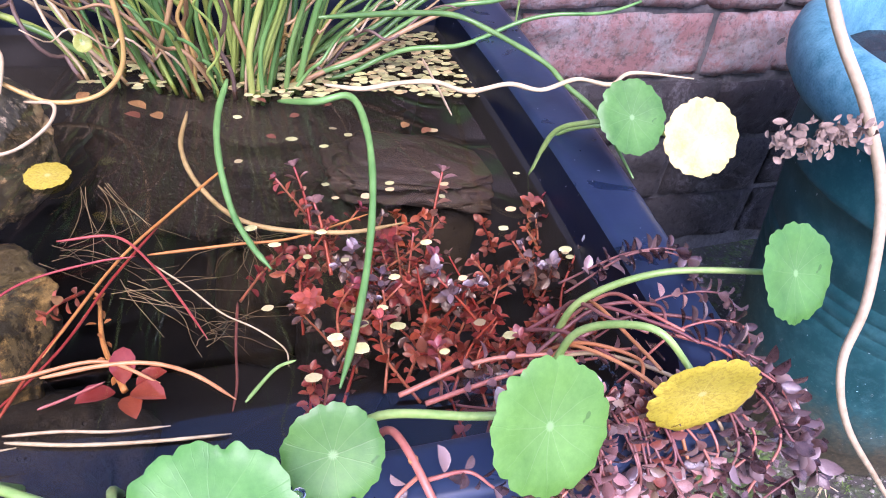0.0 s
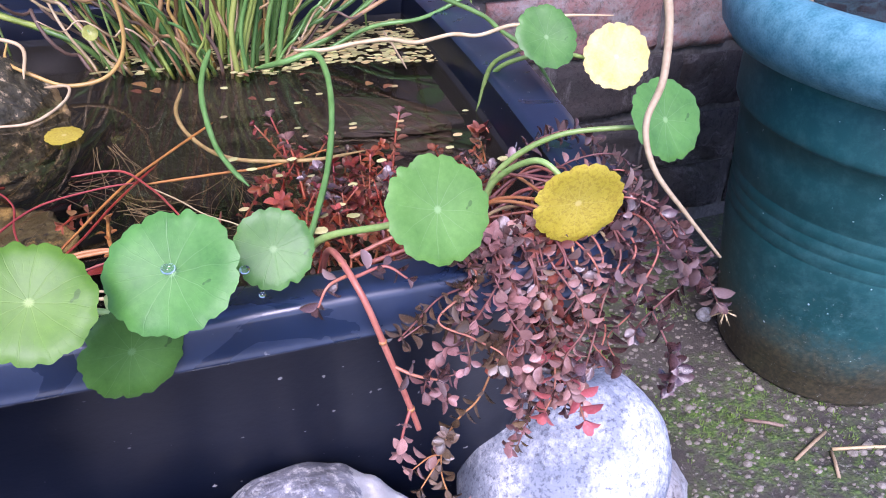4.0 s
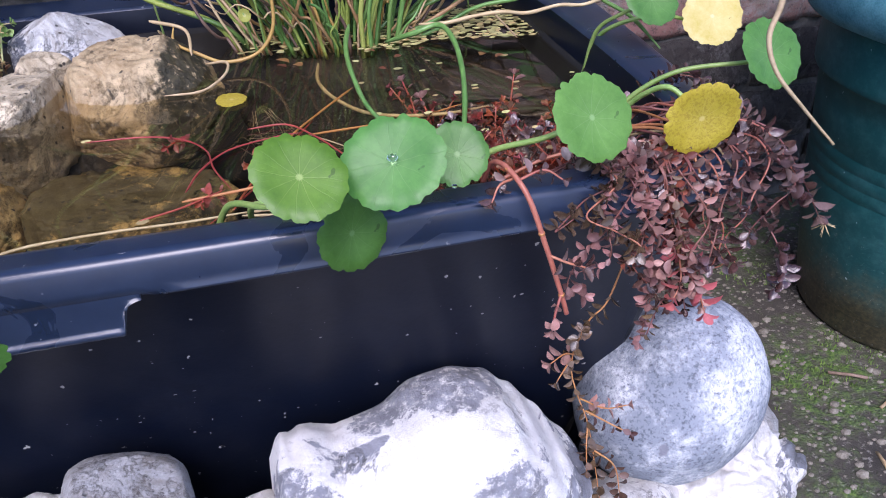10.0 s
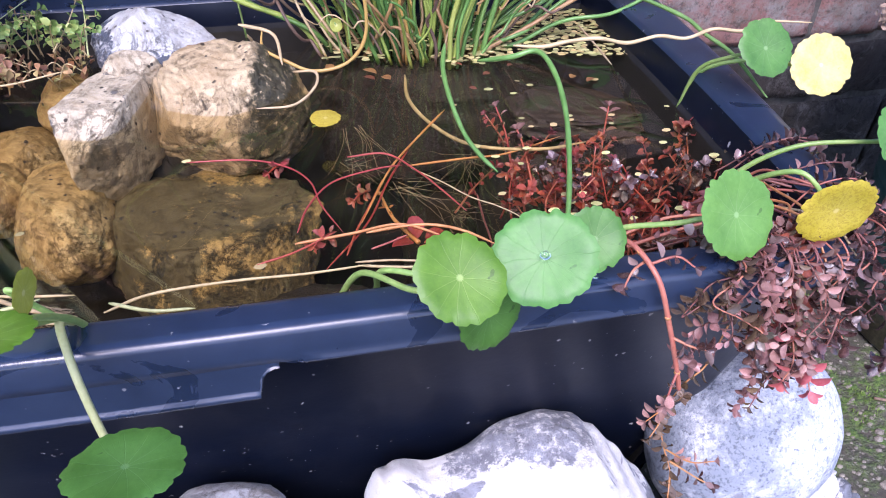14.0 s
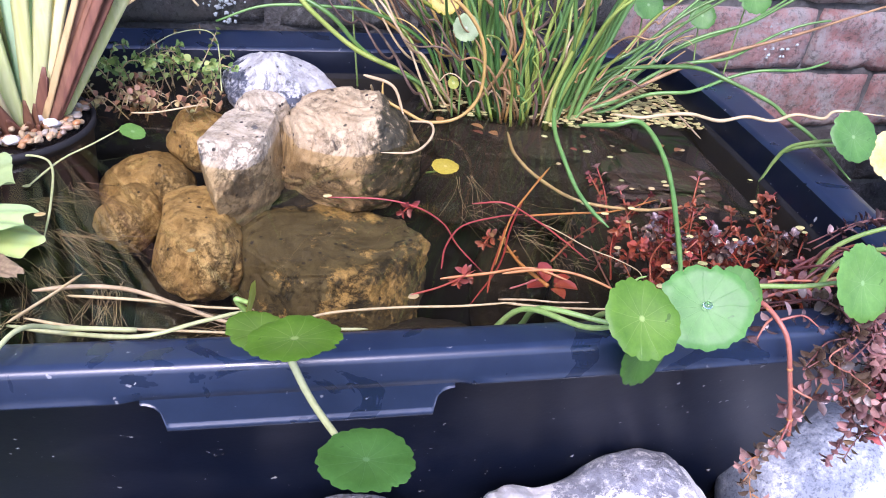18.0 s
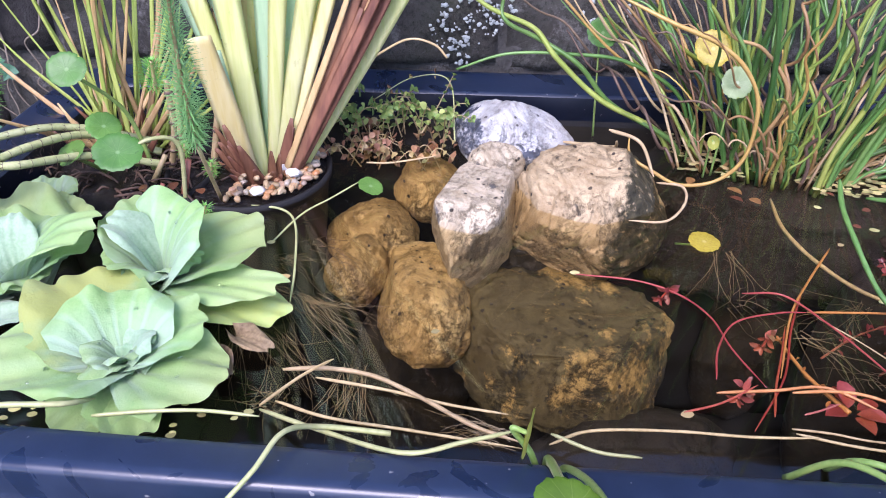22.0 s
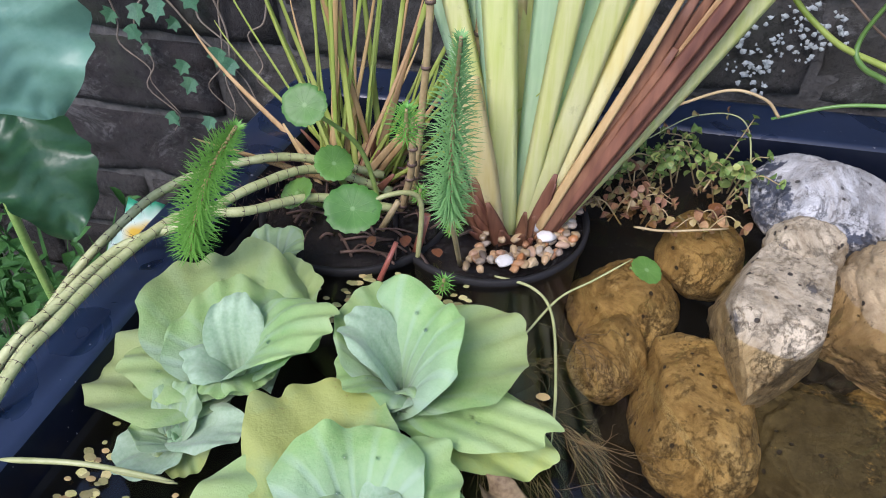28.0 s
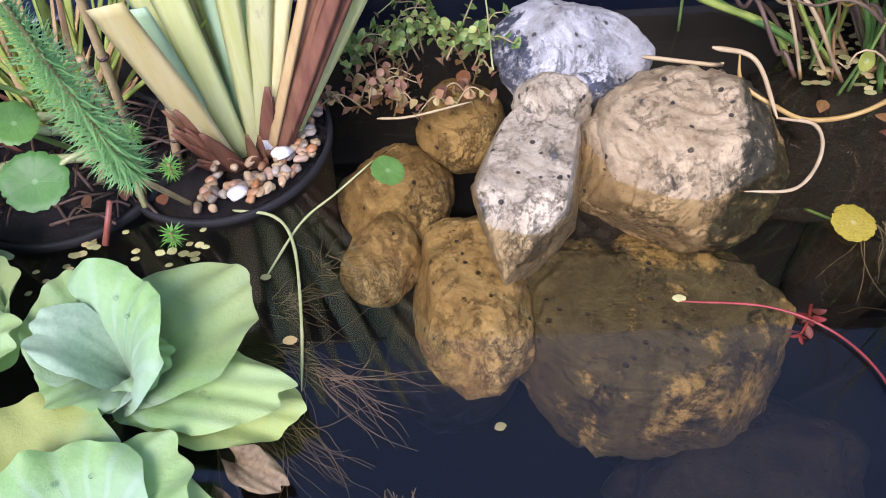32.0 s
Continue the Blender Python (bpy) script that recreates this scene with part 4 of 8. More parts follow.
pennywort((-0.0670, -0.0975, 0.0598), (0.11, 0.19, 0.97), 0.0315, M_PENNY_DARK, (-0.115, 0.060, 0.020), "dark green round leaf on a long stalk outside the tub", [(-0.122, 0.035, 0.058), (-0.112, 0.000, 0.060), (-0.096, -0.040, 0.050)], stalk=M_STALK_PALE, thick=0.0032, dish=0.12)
pennywort((-0.1288, -0.0530, 0.1345), (0.18, 0.05, 0.98), 0.0202, M_PENNY_LIME, (-0.120, 0.062, 0.015), "lime-green round leaf beside a larger one", [(-0.122, 0.050, 0.045), (-0.124, 0.010, 0.080)], dish=0.12)
pennywort((-0.1087, -0.0915, 0.1622), (-0.02, 0.28, 0.95), 0.0270, M_PENNY_LIME, (-0.112, 0.060, 0.015), "broad lime-green round leaf held flat over the rim", [(-0.112, 0.030, 0.060), (-0.110, -0.030, 0.118)], dish=0.10)
pennywort((-0.140, 0.042, 0.080), (0.96, -0.20, -0.12), 0.0170, M_PENNY_FADED, (-0.124, 0.062, 0.010), "small folded yellow-green leaf seen from its edge", [(-0.134, 0.055, 0.045)])
pennywort((-0.3640, -0.0155, 0.0260), (-0.63, -0.72, -0.28), 0.0225, M_PENNY, (-0.235, 0.088, 0.020), "small green leaf hanging outside the rim", [(-0.285, 0.084, 0.030), (-0.306, 0.056, 0.056), (-0.320, 0.022, 0.056), (-0.345, -0.004, 0.040)], stalk=M_STALK_PALE, dish=0.3, thick=0.0021)
pennywort((-0.6040, 0.4442, 0.1578), (0.09, -0.70, 0.71), 0.0202, M_PENNY_BLUE, (-0.560, 0.500, 0.0), "blue-green round leaf among the sedge", [(-0.575, 0.490, 0.090)])
pennywort((-0.5515, 0.4030, 0.0831), (0.17, -0.49, 0.85), 0.0248, M_PENNY_BLUE, (-0.505, 0.440, 0.0), "frosted blue-green round leaf over the wet soil", [(-0.500, 0.440, 0.075), (-0.525, 0.420, 0.090)], stalk=M_STALK_PALE)
pennywort((-0.600, 0.480, 0.075), (0.35, -0.35, 0.85), 0.0200, M_PENNY, (-0.590, 0.520, 0.0), "dark green leaf low among the sedge")
pennywort((-0.630, 0.450, 0.055), (-0.3, -0.4, 0.85), 0.0180, M_PENNY, (-0.615, 0.500, 0.0), "dark green leaf low among the sedge")
pennywort((0.089, 0.386, 0.004), (0.05, -0.06, 1.0), 0.0180, M_PENNY_YELLOW, (0.075, 0.430, -0.030), "small yellow leaf floating on the water", dish=0.04, thick=0.0012)
pennywort((-0.288, 0.453, 0.022), (0.3, -0.15, 0.94), 0.0150, M_PENNY, (-0.302, 0.462, 0.014), "small green leaf at the end of a runner", dish=0.1, thick=0.0014)

# water drops held by leaves
M_DROP = Nodes("water_drop").done((0.95, 0.98, 0.97), 0.02, Transmission_Weight=1.0, IOR=1.33)
for at, r in (((0.199, -0.026, 0.1085), 0.0036), ((0.236, -0.004, 0.084), 0.003), ((0.243, -0.018, 0.075), 0.002)):
    v, f = ico(3)
    s = Soup()
    s.add([(p.x * r, p.y * r, p.z * r * 0.75) for p in v], f)
    tagged(part("water_drop", s, M_DROP, m=pose(*at)), "clear round water drop resting on a leaf", "water drop")


# ---- water lettuce ----
def lettuce_blade(reach, rise, width, seed, roll=0.5, cup=1.0, lift=0.5):
    """A soft fan-shaped leaf: narrow and troughed at the foot, broad towards a round, wavy, rolled-back end. reach, rise: how far out and up its end lies."""
    rnd = random.Random(seed)
    nu, nv = 34, 36
    ph, ph2, ph3, skew = rnd.random() * 6, rnd.random() * 6, rnd.random() * 6, rnd.uniform(-0.10, 0.10)
    long = math.hypot(reach, rise)
    # the spine rises steeply, then leans out to the end
    cy, cz = reach * 0.30, rise * (0.52 + 0.40 * lift) + 0.06 * long * lift

    def spine(u):
        y = 2 * u * (1 - u) * cy + u * u * reach
        z = 2 * u * (1 - u) * cz + u * u * rise
        ty, tz = 2 * (1 - u) * cy + 2 * u * (reach - cy), 2 * (1 - u) * cz + 2 * u * (rise - cz)
        n = math.hypot(ty, tz) or 1.0
        return y, z, ty / n, tz / n

    verts = []
    for i in range(nu + 1):
        u0 = i / nu
        for k in range(nv + 1):
            v = 2 * k / nv - 1
            q = abs(v)
            u = u0 * (1.04 - 0.42 * q ** 2.5 - 0.035 * math.exp(-(v / 0.10) ** 2) + 0.026 * math.sin(5 * v + ph) + 0.016 * math.sin(12 * v + ph2))
            y, z, ty, tz = spine(u)
            w = 0.30 + 0.70 * math.sin(math.pi / 2 * min(1.0, u0 / 0.74)) ** 1.1
            x = v * w * width / 2 * (1 + 0.04 * math.sin(9 * u0 + ph3) * q) + skew * width * u0 * u0
            up = cup * width * q * q * (0.20 * (1 - u0) ** 1.1 + 0.07)
            up += width * u0 ** 2 * (0.045 * math.sin(4.4 * v + ph) + 0.050 * math.sin(8 * v + ph2) * q + 0.022 * math.sin(15 * v + ph3) * u0 * u0)
            up -= 0.30 * roll * width * max(0.0, u0 - 0.70) ** 1.6 * (0.6 + q)
            up += 0.010 * width * math.cos(v * math.pi * 5.0) * (1 - u0) ** 0.7 * min(1, u0 * 5)
            up += 0.0022 * noise.noise((x * 38 + seed, y * 38, z * 38)) * u0 + 0.0006 * noise.noise((x * 130 + seed, y * 130, z * 90))
            verts.append((x, y - up * tz, z + up * ty))
    n = nv + 1
    s = Soup()
    return s.add(verts, [(i * n + k, i * n + k + 1, (i + 1) * n + k + 1, (i + 1) * n + k) for i in range(nu) for k in range(nv)])


def rosette(at, seed, label, leaves, heart=0.020, dew=2, mids=0):
    """leaves: rows of (place of the end, width, roll, lift, kind); young leaves stand in the heart."""
    rnd = random.Random(seed)
    at = Vector(at)
    thing = tagged(empty("water_lettuce", at), label, "water lettuce", "water lettuce rosettes")
    rows = [(Vector(tip) - at, w, roll, lift, kind) for tip, w, roll, lift, kind in leaves]
    for a, L, h in ((20, 0.8, 0.75), (140, 0.9, 0.9), (255, 0.9, 0.6), (75, 0.4, 0.9), (310, 0.45, 0.7), (200, 0.35, 0.7)):
        a = radians(a + rnd.uniform(-25, 25))
        rows.append((Vector((heart * L * math.cos(a), heart * L * math.sin(a), heart * h * 1.2)), heart * rnd.uniform(1.3, 1.8), 1.2, 1.0, "young"))
    for k in range(mids):
        a, L = 6.283 * (k + rnd.uniform(-0.25, 0.25)) / mids + 0.4, heart * rnd.uniform(1.3, 2.0)
        rows.append((Vector((L * math.cos(a), L * math.sin(a), heart * rnd.uniform(1.3, 2.2))), heart * rnd.uniform(1.5, 2.1), rnd.uniform(0.7, 1.3), 1.0, "" if k % 3 else "grey"))
    for i, (d, w, roll, lift, kind) in enumerate(rows):
        b = lettuce_blade(math.hypot(d.x, d.y), d.z, w * (1.0 if kind == "young" else 1.24), seed * 31 + i, roll, 0.6 if kind == "flat" else 1.0, lift)
        m = pose(0, 0, 0, 0, 0, math.degrees(math.atan2(d.y, d.x)) - 90)
        part("leaf", b, {"young": M_LETTUCE_YOUNG, "old": M_LETTUCE_OLD, "grey": M_LETTUCE_BACK}.get(kind, M_LETTUCE), thing, "yellowing leaf" if kind == "old" else "pale grey-green underside" if kind == "grey" else "", m=m)
        if kind in ("", "flat"):
            for _ in range(dew):
                p = Matrix.Translation(at) @ m @ Vector(b.v[rnd.randrange(16, 28) * 37 + rnd.randrange(8, 28)])
                DEW.append((p, rnd.uniform(0.0008, 0.0020)))
    return thing


DEW = []
M_LETTUCE_YOUNG = plain("young_lettuce_leaf", (0.21, 0.37, 0.20), (0.33, 0.49, 0.29), 40, 0.5, 0.4, leafy=0.25, Sheen_Weight=0.2)
M_LETTUCE_BACK = plain("lettuce_underside", (0.23, 0.36, 0.20), (0.38, 0.50, 0.33), 50, 0.6, 0.4, leafy=0.2, Sheen_Weight=0.3)
rosette((-0.462, 0.152, 0.014), 1, "pale green velvety water lettuce rosette floating near the front rim",
        [((-0.550, 0.114, 0.052), 0.088, 0.5, 0.6, "flat"), ((-0.374, 0.146, 0.030), 0.084, 0.6, 0.5, "flat"), ((-0.478, 0.194, 0.068), 0.080, 1.1, 0.5, ""), ((-0.416, 0.204, 0.046), 0.066, 0.8, 0.7, ""),
         ((-0.548, 0.208, 0.056), 0.088, 0.4, 0.6, "old"), ((-0.478, 0.082, 0.012), 0.064, 0.4, 0.3, "flat"), ((-0.425, 0.090, 0.012), 0.056, 0.4, 0.3, "flat"),
         ((-0.440, 0.140, 0.046), 0.040, 0.9, 1.0, ""), ((-0.488, 0.146, 0.044), 0.040, 0.9, 1.0, "")], 0.020, mids=2)
rosette((-0.466, 0.262, 0.014), 2, "pale green water lettuce rosette with upright ribbed leaves",
        [((-0.436, 0.296, 0.092), 0.086, 0.5, 0.8, ""), ((-0.384, 0.318, 0.052), 0.090, 0.4, 0.7, ""), ((-0.351, 0.244, 0.040), 0.056, 0.9, 0.6, ""), ((-0.350, 0.236, 0.010), 0.062, 0.5, 0.2, "old"),
         ((-0.508, 0.304, 0.082), 0.062, 0.5, 0.9, ""), ((-0.484, 0.318, 0.072), 0.054, 0.5, 0.8, ""), ((-0.508, 0.262, 0.086), 0.040, 0.3, 1.0, "grey"), ((-0.500, 0.232, 0.062), 0.052, 0.5, 0.9, ""), ((-0.400, 0.230, 0.030), 0.052, 0.8, 0.6, ""),
         ((-0.428, 0.268, 0.052), 0.040, 0.6, 1.0, ""), ((-0.478, 0.228, 0.050), 0.044, 0.4, 1.0, "grey")], 0.018, mids=6)
rosette((-0.594, 0.246, 0.014), 3, "blue-green water lettuce rosette against the side of the tub",
        [((-0.648, 0.344, 0.066), 0.108, 0.5, 0.7, ""), ((-0.580, 0.352, 0.056), 0.068, 0.5, 0.7, ""), ((-0.704, 0.216, 0.034), 0.090, 0.5, 0.5, "flat"), ((-0.672, 0.226, 0.050), 0.062, 0.8, 0.8, ""),
         ((-0.632, 0.290, 0.070), 0.086, 0.5, 0.9, ""), ((-0.518, 0.256, 0.088), 0.062, 0.9, 1.0, ""), ((-0.535, 0.280, 0.060), 0.055, 0.7, 0.9, ""), ((-0.572, 0.296, 0.056), 0.050, 0.7, 0.9, ""), ((-0.690, 0.282, 0.040), 0.060, 0.5, 0.5, "old"),
         ((-0.604, 0.276, 0.082), 0.036, 0.2, 1.0, "grey"), ((-0.560, 0.226, 0.050), 0.044, 0.6, 0.9, "")], 0.020, mids=6)
rosette((-0.617, 0.188, 0.010), 4, "small greyish water lettuce offset beside a larger rosette",
        [((-0.652, 0.194, 0.030), 0.048, 0.5, 0.7, ""), ((-0.563, 0.190, 0.036), 0.036, 0.8, 0.6, "grey"), ((-0.646, 0.152, 0.018), 0.046, 0.6, 0.5, "grey"), ((-0.612, 0.212, 0.048), 0.032, 0.4, 1.0, ""), ((-0.598, 0.160, 0.014), 0.034, 0.5, 0.4, "old")], 0.012, 0)
rosette((-0.626, 0.374, 0.010), 5, "small young water lettuce rosette at the back of the group",
        [((-0.634, 0.394, 0.054), 0.040, 0.4, 0.9, ""), ((-0.662, 0.374, 0.036), 0.044, 0.5, 0.6, ""), ((-0.598, 0.388, 0.050), 0.044, 0.5, 0.8, ""), ((-0.606, 0.352, 0.026), 0.038, 0.5, 0.6, "")], 0.012, 0)

M_WITHER = plain("withered_leaf", (0.10, 0.06, 0.03), (0.32, 0.23, 0.12), 40, 0.7, 0.6, leafy=0.1)
for x, y, a, L, w in ((-0.385, 0.205, -30, 0.040, 0.028), (-0.395, 0.180, -60, 0.035, 0.024), (-0.500, 0.225, 150, 0.050, 0.030)):
    tagged(part("dead_leaf", lettuce_blade(L, 0.006, w, int(a) + 700, 1.4, 1.6, 0.9), M_WITHER, m=pose(x, y, 0.006, 0, 0, a - 90)), "shrivelled brown dead leaf at the water under the rosettes", "dead leaf", "dead leaves on the water")

v3, f3 = ico(2)
for p, r in DEW:
    s = Soup()
    s.add([(q.x * r, q.y * r, q.z * r * 0.8) for q in v3], f3)
    tagged(part("dew_drop", s, M_DROP, m=pose(p.x, p.y, p.z + r * 0.5)), "tiny clear dew drop on a lettuce leaf", "water drop", "dew drops")


# ---- more plant materials ----
M_RUSH = strap("rush_green", (0.050, 0.135, 0.024), (0.155, 0.290, 0.075), 20, 0.05, 0.32)
M_RUSH_DARK = strap("rush_dark_green", (0.022, 0.085, 0.020), (0.075, 0.185, 0.045), 20, 0.05, 0.28)
M_RUSH_LIME = strap("rush_yellow_green", (0.20, 0.28, 0.04), (0.36, 0.42, 0.10), 20, 0.05, 0.38)
M_RUSH_DRY = strap("rush_dry", (0.22, 0.12, 0.045), (0.45, 0.29, 0.12), 20, 0.05, 0.5)
M_RUSH_BROWN = strap("rush_dead_brown", (0.07, 0.045, 0.03), (0.20, 0.13, 0.085), 20, 0.02, 0.6)
M_RUSH_TAN = strap("rush_tan_orange", (0.34, 0.19, 0.05), (0.55, 0.38, 0.11), 20, 0.05, 0.4)
M_RUSH_PALE = strap("rush_bleached", (0.38, 0.26, 0.13), (0.56, 0.43, 0.24), 20, 0.05, 0.5)
M_IRIS = strap("iris_green", (0.44, 0.64, 0.38), (0.62, 0.78, 0.52), 90, 0.40)
M_IRIS_YELLOW = strap("iris_yellow_green", (0.66, 0.70, 0.24), (0.84, 0.83, 0.48), 90, 0.40)
M_IRIS_CREAM = strap("iris_cream", (0.72, 0.60, 0.22), (0.85, 0.78, 0.46), 70, 0.35)
M_IRIS_BROWN = strap("iris_brown", (0.10, 0.034, 0.018), (0.30, 0.135, 0.07), 60, 0.05, 0.6)
M_SEDGE = strap("sedge", (0.36, 0.48, 0.07), (0.60, 0.67, 0.20), 60, 0.35)
M_SEDGE_DRY = strap("sedge_dry", (0.46, 0.28, 0.11), (0.68, 0.48, 0.24), 60)
M_MARE = plain("needle_green", (0.11, 0.29, 0.085), (0.27, 0.47, 0.17), 60, 0.5, leafy=0.2)
M_MARE_TIP = plain("needle_bright", (0.10, 0.30, 0.04), (0.20, 0.44, 0.08), 60, 0.5, leafy=0.2)
M_MARE_STEM = plain("jointed_stem", (0.27, 0.30, 0.11), (0.46, 0.47, 0.23), 40, 0.45)
M_NODE = plain("stem_joint", (0.05, 0.03, 0.025), (0.16, 0.10, 0.07), 60, 0.6)
M_PURS = plain("purple_leaf", (0.040, 0.019, 0.017), (0.135, 0.070, 0.060), 260, 0.20, leafy=0.10, vary=0.35, island=(0.22, 0.15, 0.135), Specular_IOR_Level=1.0)
M_PURS_PINK = plain("pink_leaf", (0.24, 0.105, 0.09), (0.43, 0.25, 0.22), 150, 0.35, leafy=0.15, vary=0.3, island=(0.30, 0.15, 0.13))
M_PURS_BROWN = plain("brown_leaf", (0.060, 0.033, 0.020), (0.17, 0.105, 0.062), 220, 0.22, leafy=0.12, vary=0.35, island=(0.20, 0.14, 0.11), Specular_IOR_Level=1.0)
M_PURS_CORAL = plain("coral_leaf", (0.46, 0.085, 0.085), (0.60, 0.20, 0.19), 60, 0.38, leafy=0.2, vary=0.2)
M_PURS_RED = plain("orange_red_leaf", (0.25, 0.034, 0.018), (0.42, 0.095, 0.05), 70, 0.35, leafy=0.2, vary=0.3, island=(0.38, 0.09, 0.07))
M_PURS_SUB = plain("red_underwater_leaf", (0.19, 0.032, 0.025), (0.37, 0.090, 0.062), 90, 0.35, leafy=0.15, vary=0.4, island=(0.16, 0.06, 0.05))
M_CREEP = plain("small_green_leaf", (0.10, 0.22, 0.04), (0.28, 0.40, 0.11), 90, 0.4, leafy=0.2, island=(0.42, 0.46, 0.14))
M_CREEP_OLD = plain("small_brown_leaf", (0.20, 0.085, 0.04), (0.40, 0.22, 0.12), 90, 0.5, leafy=0.1, island=(0.30, 0.28, 0.10))
M_DUCK = plain("duckweed", (0.34, 0.34, 0.10), (0.58, 0.54, 0.25), 70, 0.5, leafy=0.15, vary=0, island=(0.46, 0.32, 0.14))
M_ROOT = plain("fine_root", (0.10, 0.075, 0.04), (0.24, 0.18, 0.10), 50, 0.6)
M_WEED = plain("weed_green", (0.025, 0.10, 0.02), (0.07, 0.20, 0.045), 40, 0.5, leafy=0.2, vary=0)
M_DOCK = plain("dock_leaf", (0.018, 0.072, 0.028), (0.045, 0.12, 0.05), 18, 0.33, 0.5, leafy=0.1)
M_BROAD = plain("broad_blue_green_leaf", (0.12, 0.28, 0.20), (0.20, 0.38, 0.28), 14, 0.4, 0.4, leafy=0.15)
M_IVY = plain("ivy_leaf", (0.03, 0.10, 0.05), (0.08, 0.20, 0.10), 60, 0.35, leafy=0.08)
M_VINE = plain("woody_vine", (0.14, 0.11, 0.08), (0.30, 0.25, 0.19), 60, 0.8)
M_TWIG = plain("dry_twig", (0.24, 0.17, 0.085), (0.42, 0.325, 0.19), 40, 0.6)
M_HEAD = plain("dry_flower_head", (0.12, 0.075, 0.05), (0.32, 0.23, 0.16), 70, 0.8)
M_LICHEN = plain("lichen", (0.26, 0.29, 0.28), (0.46, 0.50, 0.48), 90, 0.9, 0.6, vary=0)


def pebble_mat():
    n = Nodes("river_gravel")
    info = n.t.nodes.new("ShaderNodeObjectInfo")
    c = n.ramp(info.outputs["Random"], [(0.0, (0.24, 0.11, 0.05)), (0.15, (0.46, 0.33, 0.17)), (0.3, (0.10, 0.075, 0.055)), (0.45, (0.54, 0.40, 0.22)), (0.6, (0.40, 0.16, 0.05)), (0.75, (0.50, 0.43, 0.32)), (0.9, (0.22, 0.16, 0.11)), (1.0, (0.44, 0.38, 0.28))])
    c = n.mix(n.math("MULTIPLY", n.mask(n.noise(180, 4), 0.5, 0.7), 0.5), c, (0.22, 0.15, 0.10))
    n.bump(n.noise(260, 3), 0.3, 0.0006)
    return n.done(c, 0.4)


M_PEBBLE = pebble_mat()
M_PEBBLE_WHITE = plain("white_gravel", (0.62, 0.58, 0.50), (0.78, 0.75, 0.68), 120, 0.5, vary=0)


M_STEM_DARK = plain("dark_stem", (0.10, 0.035, 0.03), (0.24, 0.09, 0.07), 40, 0.45)


